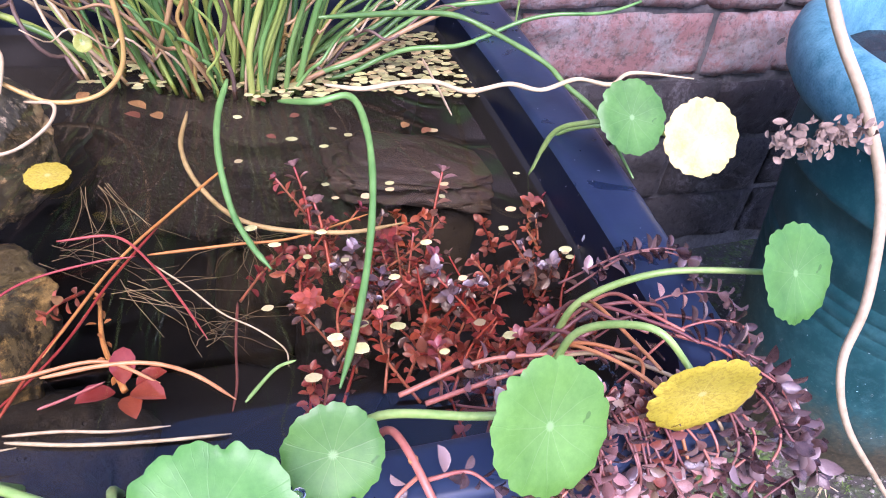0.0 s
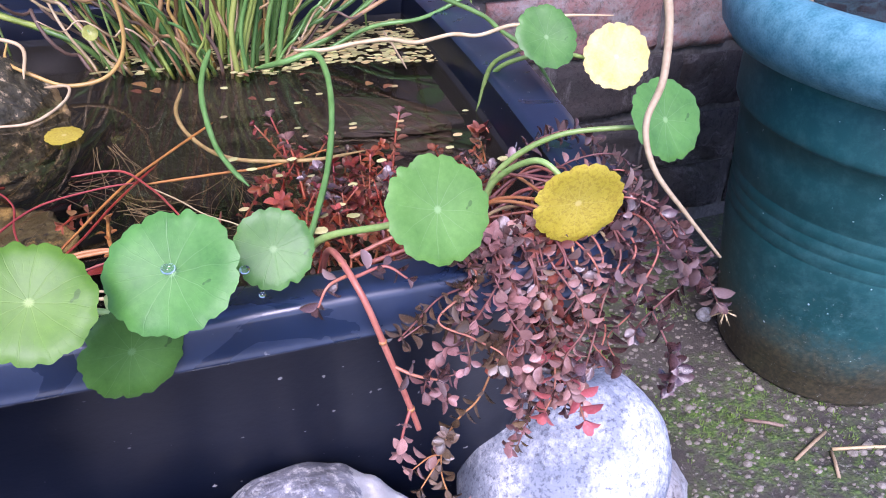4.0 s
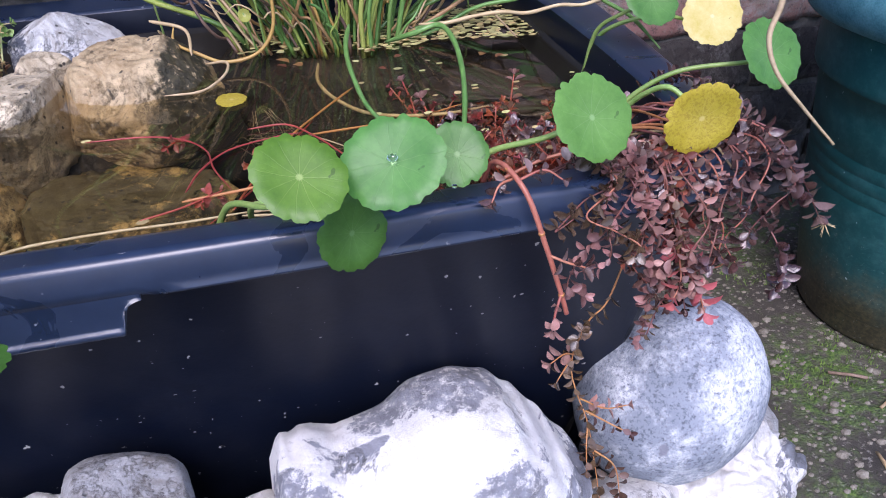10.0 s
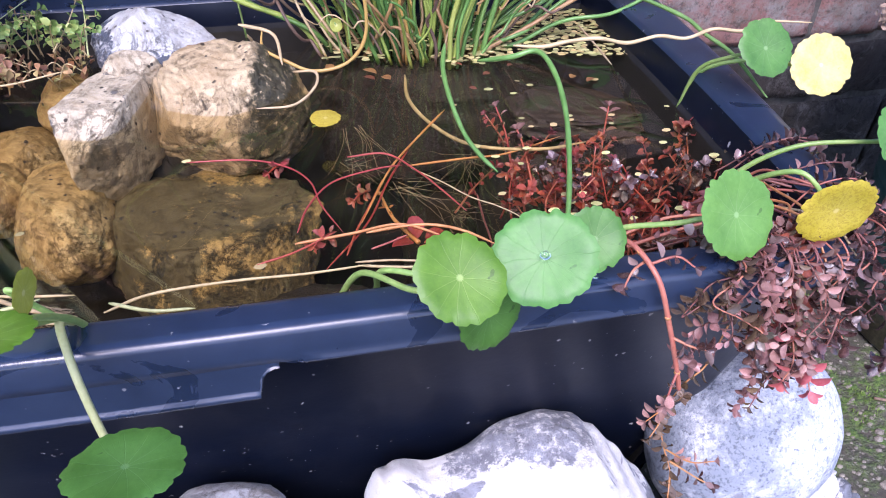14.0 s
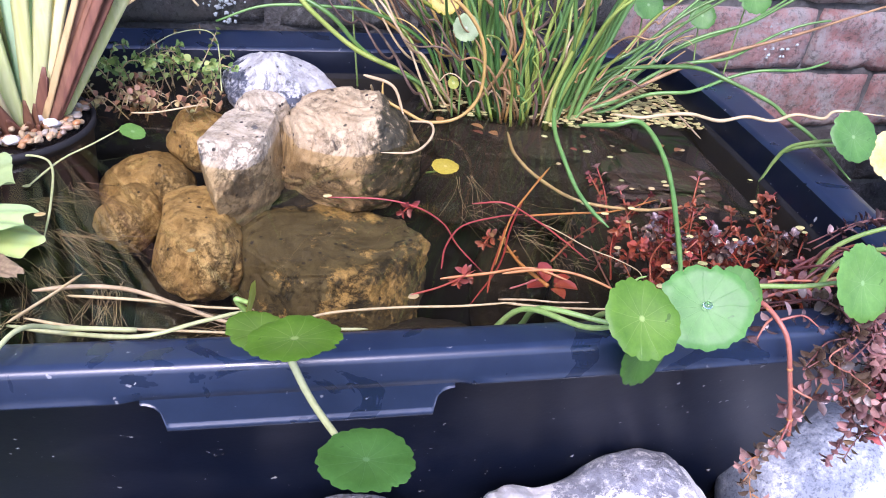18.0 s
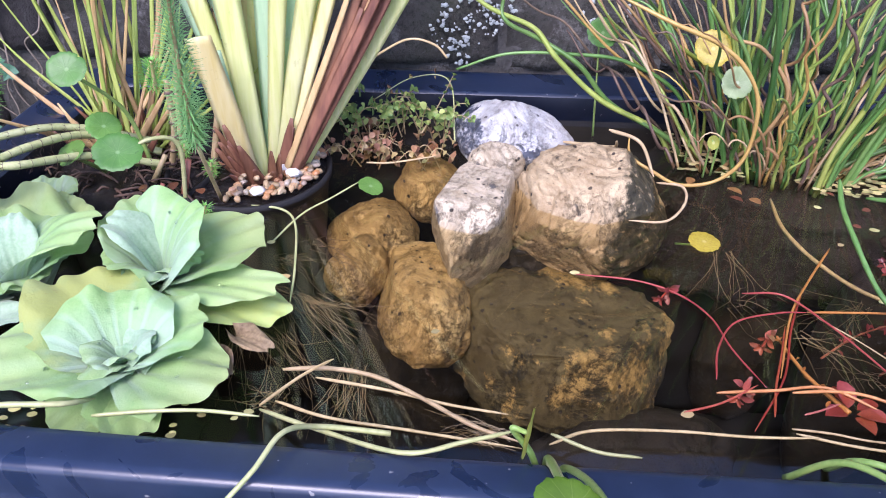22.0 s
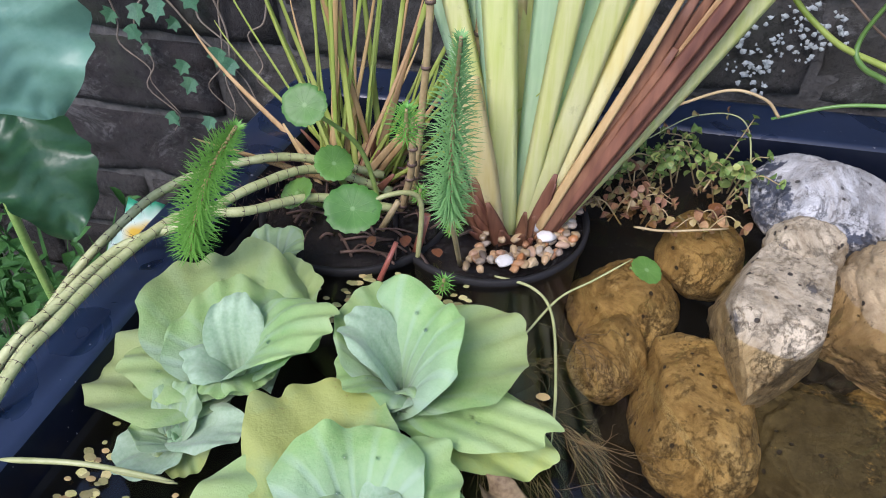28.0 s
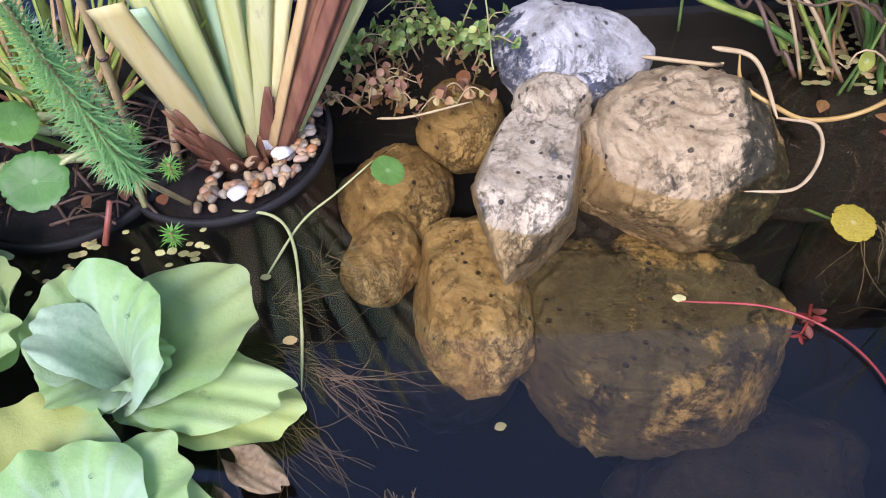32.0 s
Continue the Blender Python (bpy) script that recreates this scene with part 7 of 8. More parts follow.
# ---- pots in the water ----
def basket(at, r, depth, label, material=M_BLACK):
    th = tagged(empty("planting_pot", (at[0], at[1], at[2] - depth)), label, "planting pot", "pots sunk in the water")
    prof = [(0.0, 0.002), (r * 0.8, 0.0), (r * 0.98, depth - 0.012), (r * 1.02, depth - 0.010), (r * 1.03, depth), (r * 0.99, depth + 0.001), (r * 0.96, depth - 0.008), (r * 0.94, depth - 0.03)]
    part("body", lathe(prof, 72), material, th)
    top = Soup()
    v, f = [(0, 0, depth - 0.002)], []
    for j in range(1, 13):
        for k in range(44):
            a = 6.2832 * k / 44
            q = r * 0.965 * j / 12
            v.append((q * math.cos(a), q * math.sin(a), depth - 0.003 + 0.010 * noise.noise((q * math.cos(a) * 45 + at[0] * 9, q * math.sin(a) * 45, 1))))
    for k in range(44):
        f.append((0, 1 + k, 1 + (k + 1) % 44))
        for j in range(11):
            a, b = 1 + j * 44 + k, 1 + j * 44 + (k + 1) % 44
            f.append((a, a + 44, b + 44, b))
    top.add(v, f)
    part("soil", top, M_SOIL, th, "wet black soil")
    return th


pot_i = basket((-0.448, 0.520, 0.006), 0.100, 0.20, "round black pot of the iris topped with gravel")
basket((-0.590, 0.500, 0.008), 0.100, 0.20, "round black pot of wet soil with stems")
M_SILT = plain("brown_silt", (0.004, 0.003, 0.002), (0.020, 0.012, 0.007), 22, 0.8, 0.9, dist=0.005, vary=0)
mass = lump((0.185, 0.100, 0.100), 501, 0.16, 0.10, 5, 2.8, 2)
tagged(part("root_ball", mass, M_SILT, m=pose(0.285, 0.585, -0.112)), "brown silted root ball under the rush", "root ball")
slab = lump((0.095, 0.052, 0.018), 502, 0.22, 0.10, 5, 3.2, 2)
tagged(part("sunken_tile", slab, plain("sunken_clay", (0.010, 0.007, 0.005), (0.040, 0.026, 0.019), 25, 0.7, 0.6, dist=0.003, vary=0), m=pose(0.420, 0.425, -0.046, 3, 6, -4)), "brown clay tile lying just under the water", "tile")
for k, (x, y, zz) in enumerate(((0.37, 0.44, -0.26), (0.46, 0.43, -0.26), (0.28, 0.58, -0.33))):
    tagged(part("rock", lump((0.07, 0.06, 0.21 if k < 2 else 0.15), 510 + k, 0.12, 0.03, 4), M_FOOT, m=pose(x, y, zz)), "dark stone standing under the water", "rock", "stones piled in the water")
meshes = []
for k in range(7):
    me = lump((0.0040 + 0.0006 * k, 0.0037 + 0.0006 * (k % 3), 0.0034), 200 + k, 0.18, 0.02, 3, cuts=2).mesh("pebble", M_PEBBLE)
    meshes.append(me)
white = lump((0.0095, 0.0068, 0.0055), 220, 0.2, 0.02, 3).mesh("pebble", M_PEBBLE_WHITE)
for i in range(430):
    a, q = r3.random() * 6.2832, 0.094 * math.sqrt(r3.random())
    x, y = q * math.cos(a), q * math.sin(a)
    if x < 0.010 + 0.2 * y or (x - 0.03) ** 2 + (y + 0.02) ** 2 < 0.0004:
        continue
    ob = part("pebble", r3.choice(meshes), None, pot_i, m=pose(x, y, 0.2045 + 0.006 * r3.random(), r3.uniform(-25, 25), r3.uniform(-25, 25), r3.uniform(0, 360)))
for x, y, a in ((0.063, -0.035, 20), (0.048, -0.022, 70), (0.030, -0.080, 40)):
    part("pebble", white, None, pot_i, "white pebble", m=pose(x, y, 0.212, 5, 8, a))

deb = Soup()
for i in range(120):
    x, y = r3.uniform(-0.68, -0.47), r3.uniform(0.41, 0.58)
    if math.hypot(x + 0.59, y - 0.50) > 0.098 and math.hypot(x + 0.448, y - 0.52) > 0.05:
        continue
    a, L = r3.random() * 6.28, r3.uniform(0.01, 0.05)
    p = Vector((x, y, r3.uniform(0.006, 0.014)))
    d = Vector((math.cos(a), math.sin(a), r3.uniform(-0.1, 0.25))) * L
    tube(spline([p, p + d * 0.5 + Vector((0, 0, 0.004)), p + d], 3), r3.uniform(0.0007, 0.0018), 5, deb)
tagged(part("debris", deb, plain("dead_stalks", (0.03, 0.018, 0.012), (0.15, 0.085, 0.055), 60, 0.6, vary=0)), "dark dead stalks lying on the wet soil", "debris", kind="stuff")
for i in range(12):
    f = Vector((r3.uniform(-0.045, 0.055), r3.uniform(-0.035, 0.03), 0.0))
    part("dead_sheath", blade(f, f + Vector((f.x * 0.8 + r3.uniform(-0.03, 0.03), r3.uniform(-0.03, 0.02), r3.uniform(0.03, 0.10))), r3.uniform(0.006, 0.012), 0.002, n=6, keep=0.3), r3.choice((M_IRIS_BROWN, M_IRIS_BROWN, M_SEDGE_DRY)), sedge, "brown dead sheath")

for foot, tip, r, m in (((-0.508, 0.446, 0.006), (-0.497, 0.452, 0.050), 0.0040, M_STEM_RED), ((-0.532, 0.402, 0.002), (-0.520, 0.424, 0.034), 0.0026, M_STEM_RED), ((-0.552, 0.470, 0.008), (-0.535, 0.480, 0.040), 0.0034, M_STEM_TAN)):
    q = Vector(tip) - Vector(foot)
    tagged(part("stem_stub", tube([Vector(), q * 0.5, q], lambda s: r * (1.1 - 0.2 * s), 9), m, m=pose(*foot)), "short broken reddish plant stem standing in wet soil", "stem", "broken stems")

# ---- duckweed ----
def duckweed(spots, name, label):
    s = Soup()
    for x, y, r in spots:
        ph = r3.random() * 6.28
        z = 0.0012 + 0.002 * r3.random()
        n = 9
        tilt = r3.uniform(-0.12, 0.12)
        s.add([(x, y, z + 0.0004)] + [(x + r * math.cos(ph + 6.2832 * k / n) * (1.2 if k % 5 < 3 else 0.9), y + 0.8 * r * math.sin(ph + 6.2832 * k / n), z + tilt * r * math.sin(6.2832 * k / n)) for k in range(n)],
              [(0, 1 + k, 1 + (k + 1) % n) for k in range(n)])
    return tagged(part(name, s, M_DUCK, smooth=False), label, "duckweed", kind="stuff")


spots = []
while len(spots) < 900:
    x, y = r3.uniform(0.10, 0.545), r3.uniform(0.48, 0.665)
    edge = 0.50 + 0.03 * noise.noise((x * 9, 0, 0)) + (0.05 if x < 0.25 else 0.0)
    if y > edge and x < 0.525 + 0.03 * (y - 0.5) and r3.random() < (0.35 if x < 0.27 else 1.0):
        spots.append((x, y, r3.uniform(0.0030, 0.0056)))
duckweed(spots, "duckweed", "dense yellow-green mat of duckweed round the rush")
spots = [(r3.uniform(0.24, 0.52), r3.uniform(0.10, 0.48), r3.uniform(0.003, 0.0052)) for _ in range(42)]
spots += [(r3.uniform(-0.66, -0.35), r3.uniform(0.09, 0.16), r3.uniform(0.0018, 0.004)) for _ in range(26)] + [(r3.uniform(-0.56, -0.44), r3.uniform(0.34, 0.42), r3.uniform(0.0028, 0.0046)) for _ in range(40)]
spots += [(r3.gauss(-0.655, 0.02), r3.gauss(0.125, 0.012), r3.uniform(0.003, 0.005)) for _ in range(9)] + [(r3.gauss(-0.52, 0.03), r3.gauss(0.10, 0.012), r3.uniform(0.0025, 0.005)) for _ in range(16)]
spots += [(r3.gauss(-0.545, 0.02), r3.gauss(0.375, 0.012), r3.uniform(0.0025, 0.0042)) for _ in range(22)] + [(r3.gauss(-0.662, 0.014), r3.gauss(0.150, 0.028), r3.uniform(0.0018, 0.0044)) for _ in range(44)]
spots += [(-0.063, 0.322, 0.0045), (-0.205, 0.225, 0.004), (0.006, 0.134, 0.005), (0.301, 0.146, 0.0065), (-0.428, 0.432, 0.006), (-0.387, 0.36, 0.004), (-0.36, 0.30, 0.005)]
duckweed(spots, "floating_duckweed", "scattered single duckweed fronds on open water")

# ---- fallen leaves ----
M_FALLEN = plain("fallen_leaf", (0.10, 0.035, 0.015), (0.26, 0.11, 0.04), 70, 0.5, 0.5, leafy=0.1, vary=0.5)
for x, y, L in ((0.160, 0.474, 0.022), (0.113, 0.530, 0.020), (0.272, 0.429, 0.012), (0.310, 0.465, 0.013), (0.407, 0.429, 0.016), (0.436, 0.425, 0.016), (0.338, 0.480, 0.013), (0.272, 0.503, 0.013), (0.150, 0.507, 0.024), (0.180, 0.470, 0.020),
                (-0.213, 0.584, 0.024), (-0.332, 0.621, 0.018), (-0.240, 0.560, 0.020), (-0.300, 0.580, 0.018), (0.108, 0.224, 0.013), (-0.520, 0.455, 0.020), (-0.555, 0.445, 0.018), (-0.480, 0.430, 0.018)):
    s = Soup()
    a = r3.random() * 6.28
    L *= 0.85
    small_leaf(s, Vector((0, 0, 0)), (math.cos(a), math.sin(a), 0.05), (r3.uniform(-0.3, 0.3), r3.uniform(-0.3, 0.3), 1), L, L * 0.7, 0.12)
    tagged(part("fallen_leaf", s, M_FALLEN, m=pose(x, y, 0.004 if x > -0.4 else 0.018)), "small brown fallen leaf lying on the water", "fallen leaf", "fallen leaves")

# ---- fine roots ----
def roots(at, aim, count, length, label):
    s = Soup()
    for i in range(count):
        d = (Vector(aim).normalized() + Vector((r3.uniform(-1, 1), r3.uniform(-1, 1), r3.uniform(-0.6, 0.3))) * 0.55).normalized()
        L = length * r3.uniform(0.5, 1.3)
        p = Vector(at) + Vector((r3.uniform(-1, 1), r3.uniform(-1, 1), 0)) * 0.012
        way = [p]
        for k in range(5):
            d = (d + Vector((r3.uniform(-1, 1), r3.uniform(-1, 1), r3.uniform(-0.7, 0.35))) * 0.38).normalized()
            way.append(way[-1] + d * L / 5)
        tube(spline(way, 3), lambda t: 0.00036 * (1.1 - 0.6 * t), 4, s)
    tagged(part("roots", s, M_ROOT), label, "roots", kind="stuff")


for at, aim, c, L in (((-0.335, 0.275, -0.006), (1, -0.3, -0.15), 26, 0.075), ((-0.370, 0.335, -0.004), (0.6, 0.5, -0.4), 24, 0.06), ((-0.400, 0.250, -0.004), (0.6, -0.6, -0.6), 26, 0.08), ((-0.275, 0.175, -0.004), (0.1, -1, -0.3), 26, 0.055),
                      ((-0.340, 0.135, -0.002), (-0.3, 0.9, -0.4), 24, 0.06), ((-0.150, 0.100, 0.004), (-0.6, 0.3, 0.0), 26, 0.045), ((-0.480, 0.090, 0.002), (0.6, 0.3, -0.3), 20, 0.05), ((0.150, 0.250, -0.01), (0.8, -0.2, -0.2), 9, 0.09),
                      ((0.10, 0.30, -0.01), (0.7, 0.5, -0.3), 8, 0.09), ((0.20, 0.20, -0.02), (0.2, 0.9, -0.6), 10, 0.10), ((0.12, 0.40, -0.02), (0.4, -0.6, -0.6), 8, 0.10), ((0.24, 0.32, -0.03), (0.1, 0.8, -0.9), 18, 0.10),
                      ((-0.375, 0.300, -0.015), (0.7, 0.1, -0.5), 16, 0.10), ((-0.360, 0.240, -0.025), (0.7, -0.5, -0.6), 14, 0.09), ((-0.34, 0.38, -0.012), (0.2, 0.6, -0.5), 16, 0.07)):
    roots(at, aim, c, L, "tuft of fine tan roots trailing under the water")


# ---- dry twig that hangs in front of the pot ----
twig = tagged(empty("dry_twig", (0.481, -0.096, 0.105)), "long pale dry flower stalk with a brown seed head", "twig")
tw = [Vector(p) - twig.location for p in ((0.481, -0.096, 0.105), (0.466, -0.079, 0.125), (0.452, -0.062, 0.146), (0.453, -0.046, 0.165), (0.470, -0.030, 0.184), (0.482, -0.004, 0.216), (0.477, 0.020, 0.246),
                                          (0.466, 0.046, 0.276), (0.46, 0.09, 0.33), (0.50, 0.18, 0.42), (0.60, 0.36, 0.55), (0.78, 0.55, 0.62), (0.96, 0.44, 0.40), (1.00, 0.40, 0.04))]
part("stalk", tube(spline(tw, 9), lambda s: 0.0008 + 0.0018 * min(1, s * 2.5), 8), M_TWIG, twig)
hd = Soup()
for k in range(190):
    s = k / 189
    c = Vector((0.479, 0.015, 0.239)).lerp(Vector((0.430, 0.012, 0.236)), s) - twig.location + Vector((r3.uniform(-1, 1), r3.uniform(-1, 1), r3.uniform(-1, 1))) * (0.003 + 0.005 * abs(math.sin(s * 7)))
    d = Vector((r3.uniform(-1, 1), r3.uniform(-1, 1), r3.uniform(-1, 1)))
    small_leaf(hd, c, d, d.cross(Vector((0.3, 0.2, 0.9))), r3.uniform(0.003, 0.006), r3.uniform(0.0015, 0.003))
part("seed_head", hd, M_HEAD, twig, "crumbly brown dried seed head")

# ---- yard on the left: weeds, broad leaves, sack ----
def broad_leaf(length, width, seed, wave=0.012, fold=0.22):
    s = Soup()
    nu, nv = 30, 16
    v = []
    for i in range(nu + 1):
        u = i / nu
        w = width / 2 * (math.sin(math.pi * min(1, u * 0.93 + 0.05)) ** 0.75)
        for k in range(nv + 1):
            q = 2 * k / nv - 1
            edge = 1 + 0.05 * math.sin(u * 34 + seed + q)
            z = fold * abs(q) * w - 0.25 * length * u * u + wave * q * q * math.sin(u * 15 + seed + 2 * q) + 0.0012 * math.cos(u * 40 - abs(q) * 9) * (1 - abs(q) * 0.4)
            v.append((q * w * edge, u * length, z))
    n = nv + 1
    return s.add(v, [(i * n + k, i * n + k + 1, (i + 1) * n + k + 1, (i + 1) * n + k) for i in range(nu) for k in range(nv)])


dock = tagged(empty("dock_plant", (-0.990, 0.470, GROUND)), "tall weed with large dark green leaves beside the tub", "weed")
back = -Vector((-0.990, 0.470, GROUND))
leaf1 = Matrix.Translation(back) @ Matrix(((-0.645, 0.546, 0.534, -0.835), (-0.763, -0.425, -0.487, 0.362), (-0.039, -0.722, 0.691, 0.171), (0.000, 0.000, 0.000, 1.000)))
part("leaf", broad_leaf(0.117, 0.085, 1), M_DOCK, dock, "dark green glossy drooping leaf", m=leaf1)
part("leaf", broad_leaf(0.109, 0.11, 4), M_BROAD, dock, "pale blue-green broad leaf", m=Matrix.Translation(back) @ Matrix(((-0.641, 0.465, 0.611, -0.783), (-0.757, -0.253, -0.602, 0.330), (-0.126, -0.849, 0.514, 0.302), (0.000, 0.000, 0.000, 1.000))))
part("stalk", tube(spline([(0, 0, 0), (-0.04, 0.0, 0.30), (-0.03, 0.0, 0.62), (0.0, 0.0, 0.86)], 10), 0.006, 8), M_STALK, dock)

weeds = Soup()
for i in range(420):
    x, y = r3.uniform(-1.45, -0.80), r3.uniform(0.20, 0.72)
    h = r3.uniform(0.10, 0.42) * (0.6 + 0.6 * (y - 0.2))
    p = Vector((x, y, GROUND))
    lean = Vector((r3.uniform(-0.10, 0.10), r3.uniform(-0.10, 0.10), h))
    q = p + lean
    w = Vector((r3.uniform(-1, 1), r3.uniform(-1, 1), 0)).normalized() * r3.uniform(0.002, 0.006)
    m = p.lerp(q, 0.55) + Vector((0, 0, 0.02))
    weeds.add([p - w, p + w, m + w, m - w, q], [(0, 1, 2, 3), (3, 2, 4)])
    for k in range(5):
        b = p.lerp(q, r3.uniform(0.3, 1.0))
        d = Vector((r3.uniform(-1, 1), r3.uniform(-1, 1), r3.uniform(-0.2, 0.7)))
        L = r3.uniform(0.018, 0.045)
        small_leaf(weeds, b, d, (0, 0, 1), L, L * r3.uniform(0.35, 0.7))
tagged(part("weeds", weeds, M_WEED), "tangle of green weeds between tub and wall", "weeds", kind="stuff")

M_SACK = Nodes("printed_sack")
_b = M_SACK.ramp(M_SACK.noise(14, 2, 0.4), [(0.40, (0.03, 0.30, 0.16)), (0.52, (0.50, 0.62, 0.52)), (0.62, (0.62, 0.40, 0.05))])
M_SACK = M_SACK.done(_b, 0.35)
sack = lump((0.085, 0.06, 0.15), 301, 0.25, 0.12, 4)
tagged(part("sack", sack, M_SACK, m=pose(-0.94, 0.60, GROUND + 0.25, 8, 10, 20)), "crumpled green and yellow plastic sack in the weeds", "sack")
tagged(part("rock", lump((0.14, 0.10, 0.11), 303, 0.2, 0.04, 4), M_GREY, m=pose(-0.94, 0.60, GROUND + 0.06)), "rough stone under the sack", "rock")

# ---- grit and litter on the ground ----
grit = Soup()
v2, f2 = ico(1)
for i in range(2600):
    x, y = r3.uniform(0.55, 1.35), r3.uniform(-0.35, 0.70)
    rr = r3.uniform(0.0012, 0.0045) if r3.random() < 0.93 else r3.uniform(0.005, 0.009)
    z = bumps(x, y)
    grit.add([(x + p.x * rr * 1.3, y + p.y * rr, z + p.z * rr * 0.7) for p in v2], f2)
tagged(part("grit", grit, plain("grit_stone", (0.07, 0.06, 0.045), (0.30, 0.27, 0.21), 60, 0.8, vary=0), smooth=False), "loose grit and small gravel on the concrete", "grit", kind="stuff")
moss = Soup()
for i in range(5200):
    x, y = r3.uniform(0.55, 1.30), r3.uniform(-0.35, 0.60)
    if noise.noise((x * 5.5, y * 5.5, 7.7)) + 0.35 * noise.noise((x * 19, y * 19, 1.0)) < 0.10:
        continue
    z = bumps(x, y)
    for k in range(4):
        d = Vector((r3.uniform(-1, 1), r3.uniform(-1, 1), 1.2)).normalized() * r3.uniform(0.004, 0.010)
        w = Vector((d.y, -d.x, 0)).normalized() * 0.0011
        p = Vector((x, y, z - 0.001)) + Vector((r3.uniform(-1, 1), r3.uniform(-1, 1), 0)) * 0.004
        moss.add([p - w, p + w, p + d], [(0, 1, 2)])
tagged(part("moss", moss, plain("moss", (0.05, 0.11, 0.015), (0.16, 0.25, 0.04), 40, 0.9, vary=0), smooth=False), "low green moss in patches on the concrete", "moss", kind="stuff")
for i, (x, y, a, L, m) in enumerate(((1.02, 0.16, 20, 0.09, M_TWIG), (1.10, 0.13, -15, 0.11, M_RUSH_PALE), (1.16, 0.10, 35, 0.08, M_HEAD), (1.03, 0.12, 60, 0.05, M_TWIG), (0.98, 0.22, -30, 0.06, M_HEAD), (0.90, 0.05, 75, 0.05, M_RUSH_PALE))):
    d = Vector((math.cos(radians(a)), math.sin(radians(a)), 0))
    th = tagged(part("twig", tube([d * -L / 2, d * 0.1 * L + Vector((0, 0, 0.002)), d * L / 2], 0.0028, 6), m, m=pose(x, y, GROUND + 0.004)), "small dry stick lying on the ground", "twig", "litter on the ground")

# ---- ivy and lichen on the wall ----
def ivy_leaf(soup, at, size, spin, tilt):
    pts = [(0, 0)]
    for a, r in ((-150, 0.45), (-110, 0.75), (-85, 0.5), (-60, 0.85), (-25, 0.62), (0, 1.05), (25, 0.62), (60, 0.85), (85, 0.5), (110, 0.75), (150, 0.45)):
        pts.append((r * math.sin(radians(a)), r * math.cos(radians(a))))
    c, s = math.cos(spin), math.sin(spin)
    v = [(at[0] + size * (x * c - y * s), at[1] - abs(x) * size * 0.25 - tilt * size * (y + 1), at[2] + size * (x * s + y * c)) for x, y in pts]
    soup.add(v, [(0, i, i + 1) for i in range(1, 11)] + [(0, 11, 1)])


ivy = tagged(empty("ivy", (-0.95, WALL - 0.006, 0.0)), "sparse ivy with dark leaves on thin vines against the wall", "ivy")
o = ivy.location
for vine in range(7):
    x, z = -1.02 + 0.035 * vine + r3.uniform(-0.02, 0.02), 0.20
    way = []
    for k in range(9):
        way.append(Vector((x, WALL - 0.008 - r3.uniform(0, 0.010), z)) - o)
        x += r3.uniform(-0.03, 0.04)
        z -= r3.uniform(0.02, 0.045)
    part("vine", tube(spline(way, 5), lambda s: 0.0018 * (1.1 - 0.7 * s), 5), M_VINE, ivy)
for x, z, sz in ((-1.0, 0.068, 0.020), (-0.933, 0.024, 0.017), (-0.874, 0.047, 0.020), (-0.855, 0.035, 0.018), (-0.975, -0.062, 0.018), (-0.98, 0.101, 0.020), (-0.926, -0.001, 0.018), (-1.028, 0.089, 0.018), (-0.945, 0.110, 0.020),
                 (-0.90, 0.12, 0.020), (-0.93, 0.085, 0.015), (-0.88, -0.075, 0.014), (-0.91, -0.060, 0.016), (-1.06, 0.14, 0.02), (-1.01, 0.15, 0.02), (-0.96, 0.17, 0.022), (-1.14, 0.12, 0.02), (-0.985, 0.045, 0.013), (-1.20, 0.20, 0.02)):
    s = Soup()
    ivy_leaf(s, Vector((x, WALL - 0.020, z)) - o, sz, r3.uniform(2.2, 4.0), r3.uniform(0.0, 0.5))
    part("leaf", s, M_IVY, ivy, smooth=False)
lich = Soup()
for cx, cz, rad, n in ((-0.170, 0.125, 0.050, 60), (-0.140, 0.140, 0.040, 40), (-0.200, 0.105, 0.035, 30), (-0.190, 0.068, 0.020, 14), (0.02, 0.15, 0.04, 20), (-0.33, 0.20, 0.06, 30), (0.80, 0.05, 0.05, 18), (-0.55, 0.22, 0.05, 20)):
    for k in range(n):
        a, q = r3.random() * 6.28, rad * math.sqrt(r3.random())
        r = r3.uniform(0.0012, 0.0040)
        c = Vector((cx + q * math.cos(a), WALL - 0.0085 - r3.uniform(0, 0.002), cz + q * math.sin(a) * 0.8))
        m = 9
        lich.add([c - Vector((0, 0.0015, 0))] + [c + Vector((r * r3.uniform(0.35, 1.5) * math.cos(6.283 * j / m), 0.003, r * r3.uniform(0.6, 1.2) * math.sin(6.283 * j / m))) for j in range(m)],
                 [(0, 1 + j, 1 + (j + 1) % m) for j in range(m)])
tagged(part("lichen", lich, M_LICHEN), "pale grey-green crusts of lichen on the wall", "lichen", kind="stuff")

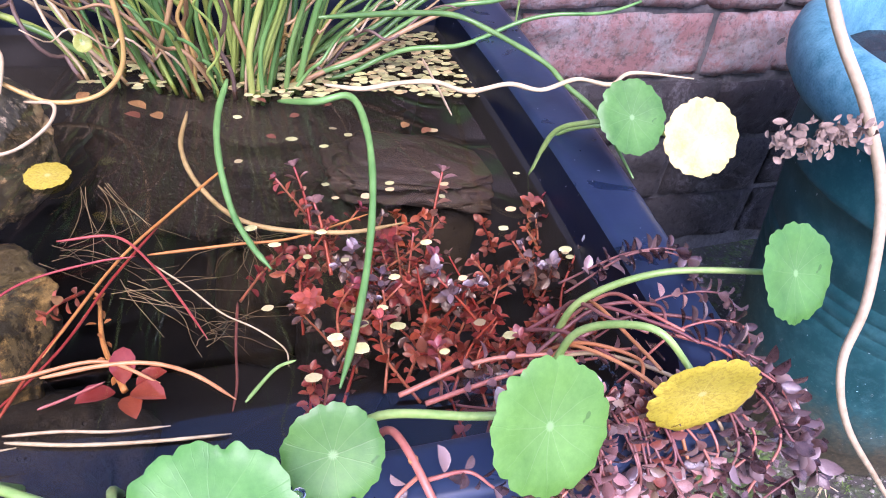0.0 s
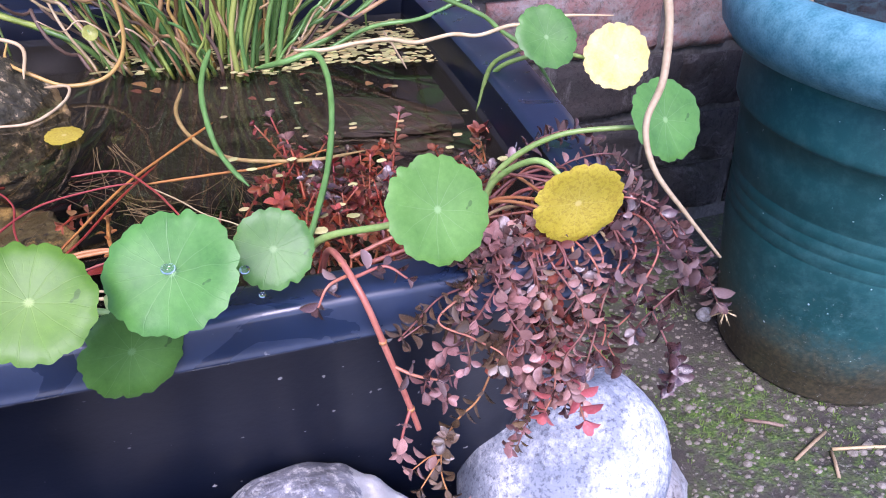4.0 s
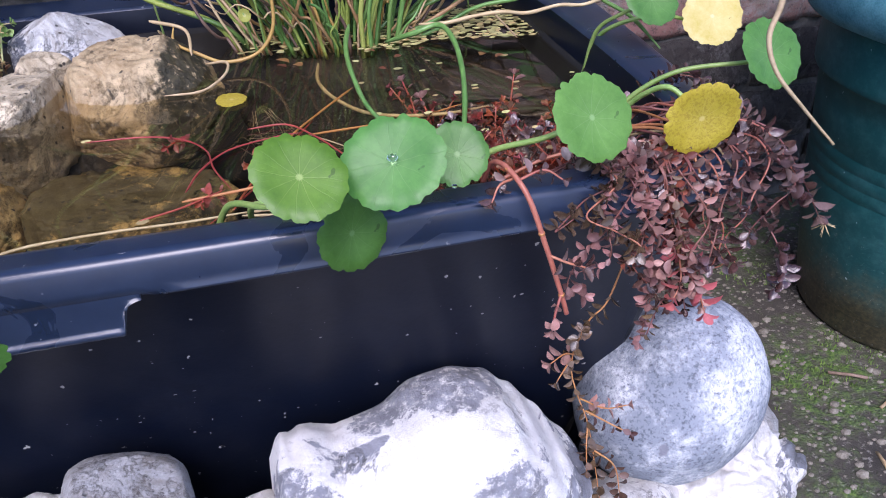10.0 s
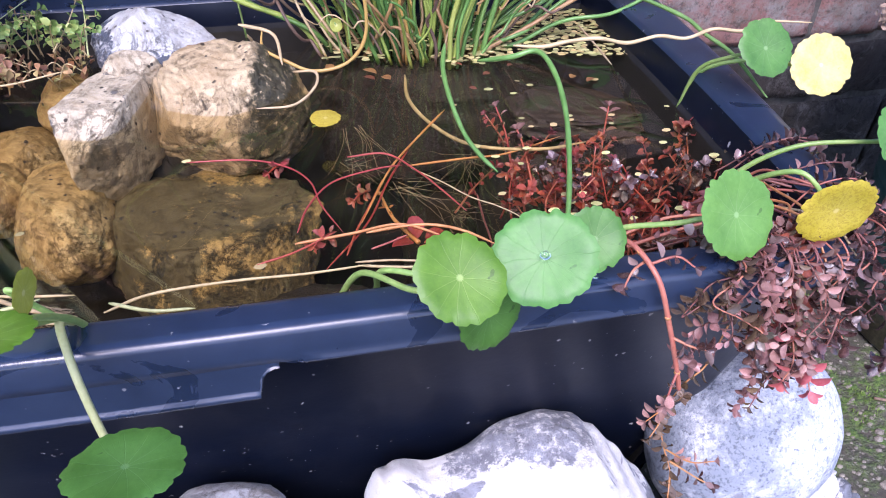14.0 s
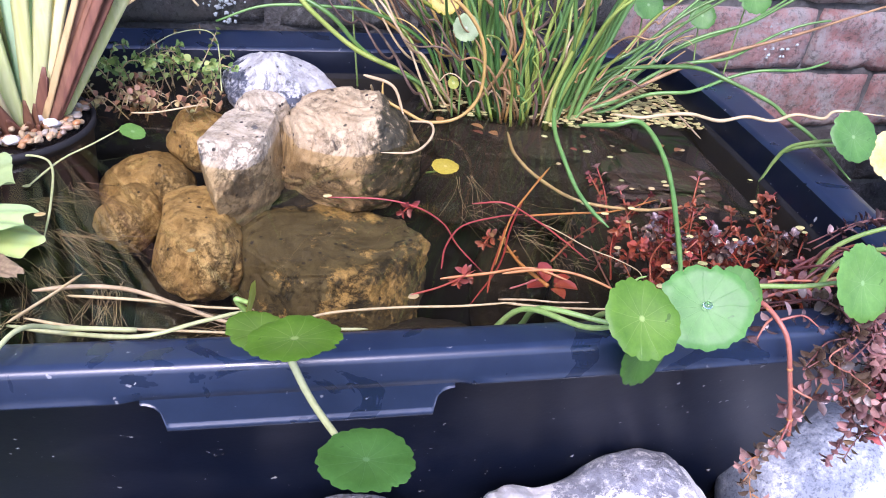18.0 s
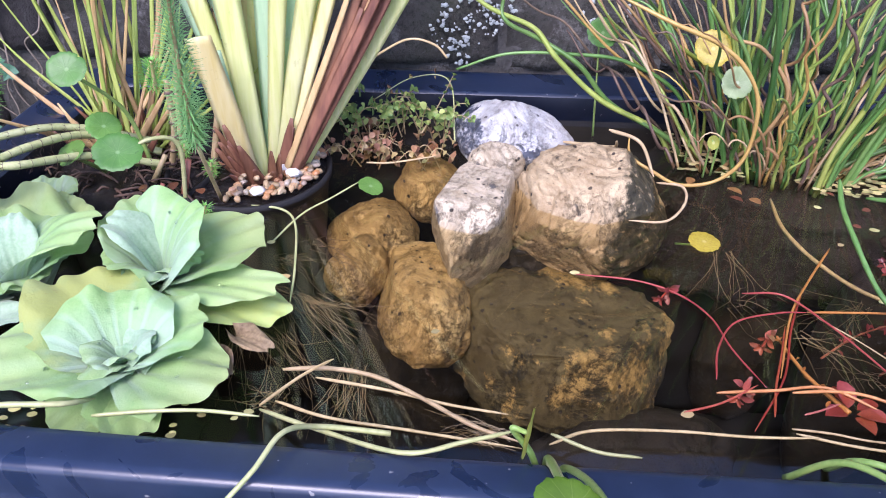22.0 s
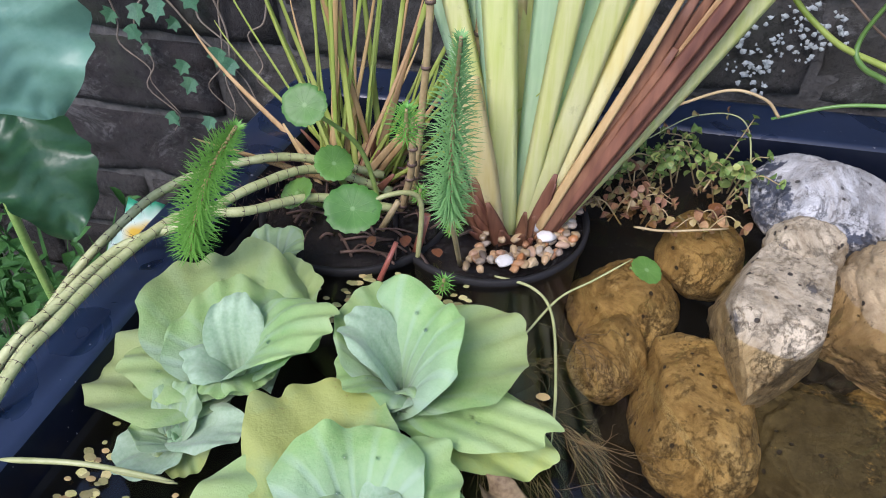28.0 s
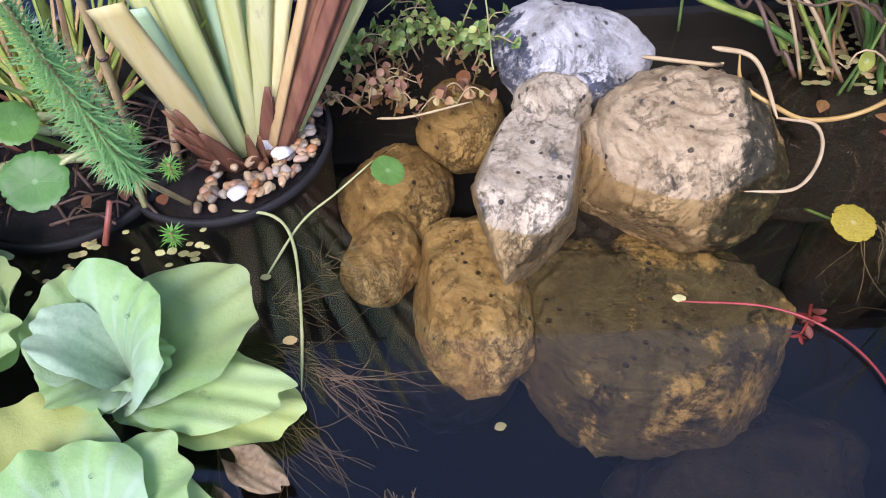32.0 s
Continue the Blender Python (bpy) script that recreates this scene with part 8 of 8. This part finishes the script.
# ---- bricks of the wall ----
def brick_mesh(seed, length, height, depth=0.05):
    """A worn brick: a bowed, chipped face with rounded edges."""
    r = random.Random(seed)
    nx, nz = 18, 8
    v, f = [], []
    for j in range(nz + 1):
        for i in range(nx + 1):
            u, w = i / nx, j / nz
            e = min(u, 1 - u) * length
            g = min(w, 1 - w) * height
            y = 0.006 * (1 - min(1, e / 0.008)) + 0.006 * (1 - min(1, g / 0.008)) + 0.006 * noise.noise((u * 7 + seed, w * 3, seed)) + 0.018 * max(0, noise.noise((u * 5 + seed * 3, w * 3, 9))) + 0.004 * noise.noise((u * 22 + seed, w * 9, 3))
            x = (u - 0.5) * length + 0.003 * noise.noise((w * 4, seed, u * 2))
            z = (w - 0.5) * height + 0.006 * noise.noise((u * 6, seed * 2, w))
            v.append((x, y, z))
    n = nx + 1
    f = [(j * n + i, j * n + i + 1, (j + 1) * n + i + 1, (j + 1) * n + i) for j in range(nz) for i in range(nx)]
    ring = [i for i in range(n)] + [j * n + nx for j in range(1, nz + 1)] + [nz * n + i for i in range(nx - 1, -1, -1)] + [j * n for j in range(nz - 1, 0, -1)]
    b = len(v)
    v += [(v[i][0], depth, v[i][2]) for i in ring]
    m = len(ring)
    f += [(ring[k], b + k, b + (k + 1) % m, ring[(k + 1) % m]) for k in range(m)]
    s = Soup()
    return s.add(v, f)


COURSE, JOINT = 0.125, 0.014
SIZES = (0.235, 0.30, 0.36, 0.42)
wide = {L: [brick_mesh(400 + k + int(L * 1000), L - JOINT, COURSE - JOINT) for k in range(4)] for L in SIZES}
red = {L: [s.mesh("brick", M_BRICK) for s in wide[L]] for L in SIZES}
grey = {L: [s.mesh("brick", M_BRICK_GREY) for s in wide[L]] for L in SIZES}
dark = {L: [s.mesh("brick", M_BRICK_DARK) for s in wide[L]] for L in SIZES}
rb = random.Random(77)
joined = Soup()
# the wall was mended at one end: its courses there lie lower
for x0, x1, base in ((-3.18, 0.45, 0.1075), (0.45, 3.58, 0.0480)):
    for row in range(-5, 9):
        z = base + row * COURSE
        if z < GROUND + 0.02 or z > 0.80:
            continue
        x = x0
        while x < x1 - 0.10:
            L = min(SIZES, key=lambda q: abs(q - (x1 - x))) if x1 - x < 0.45 else rb.choice(SIZES)
            at = (x + L / 2, WALL - rb.uniform(0.0, 0.007), z + rb.uniform(-0.004, 0.004))
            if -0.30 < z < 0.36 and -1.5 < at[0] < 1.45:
                # the mended end is red above z -0.16 and near-black below
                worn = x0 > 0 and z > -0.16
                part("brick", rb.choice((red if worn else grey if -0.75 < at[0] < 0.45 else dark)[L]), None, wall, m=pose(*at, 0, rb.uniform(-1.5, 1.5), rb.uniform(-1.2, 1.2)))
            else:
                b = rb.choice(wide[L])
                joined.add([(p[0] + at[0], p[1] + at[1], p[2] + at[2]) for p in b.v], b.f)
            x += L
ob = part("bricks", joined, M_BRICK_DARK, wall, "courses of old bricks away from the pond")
ob["kind"] = "stuff"
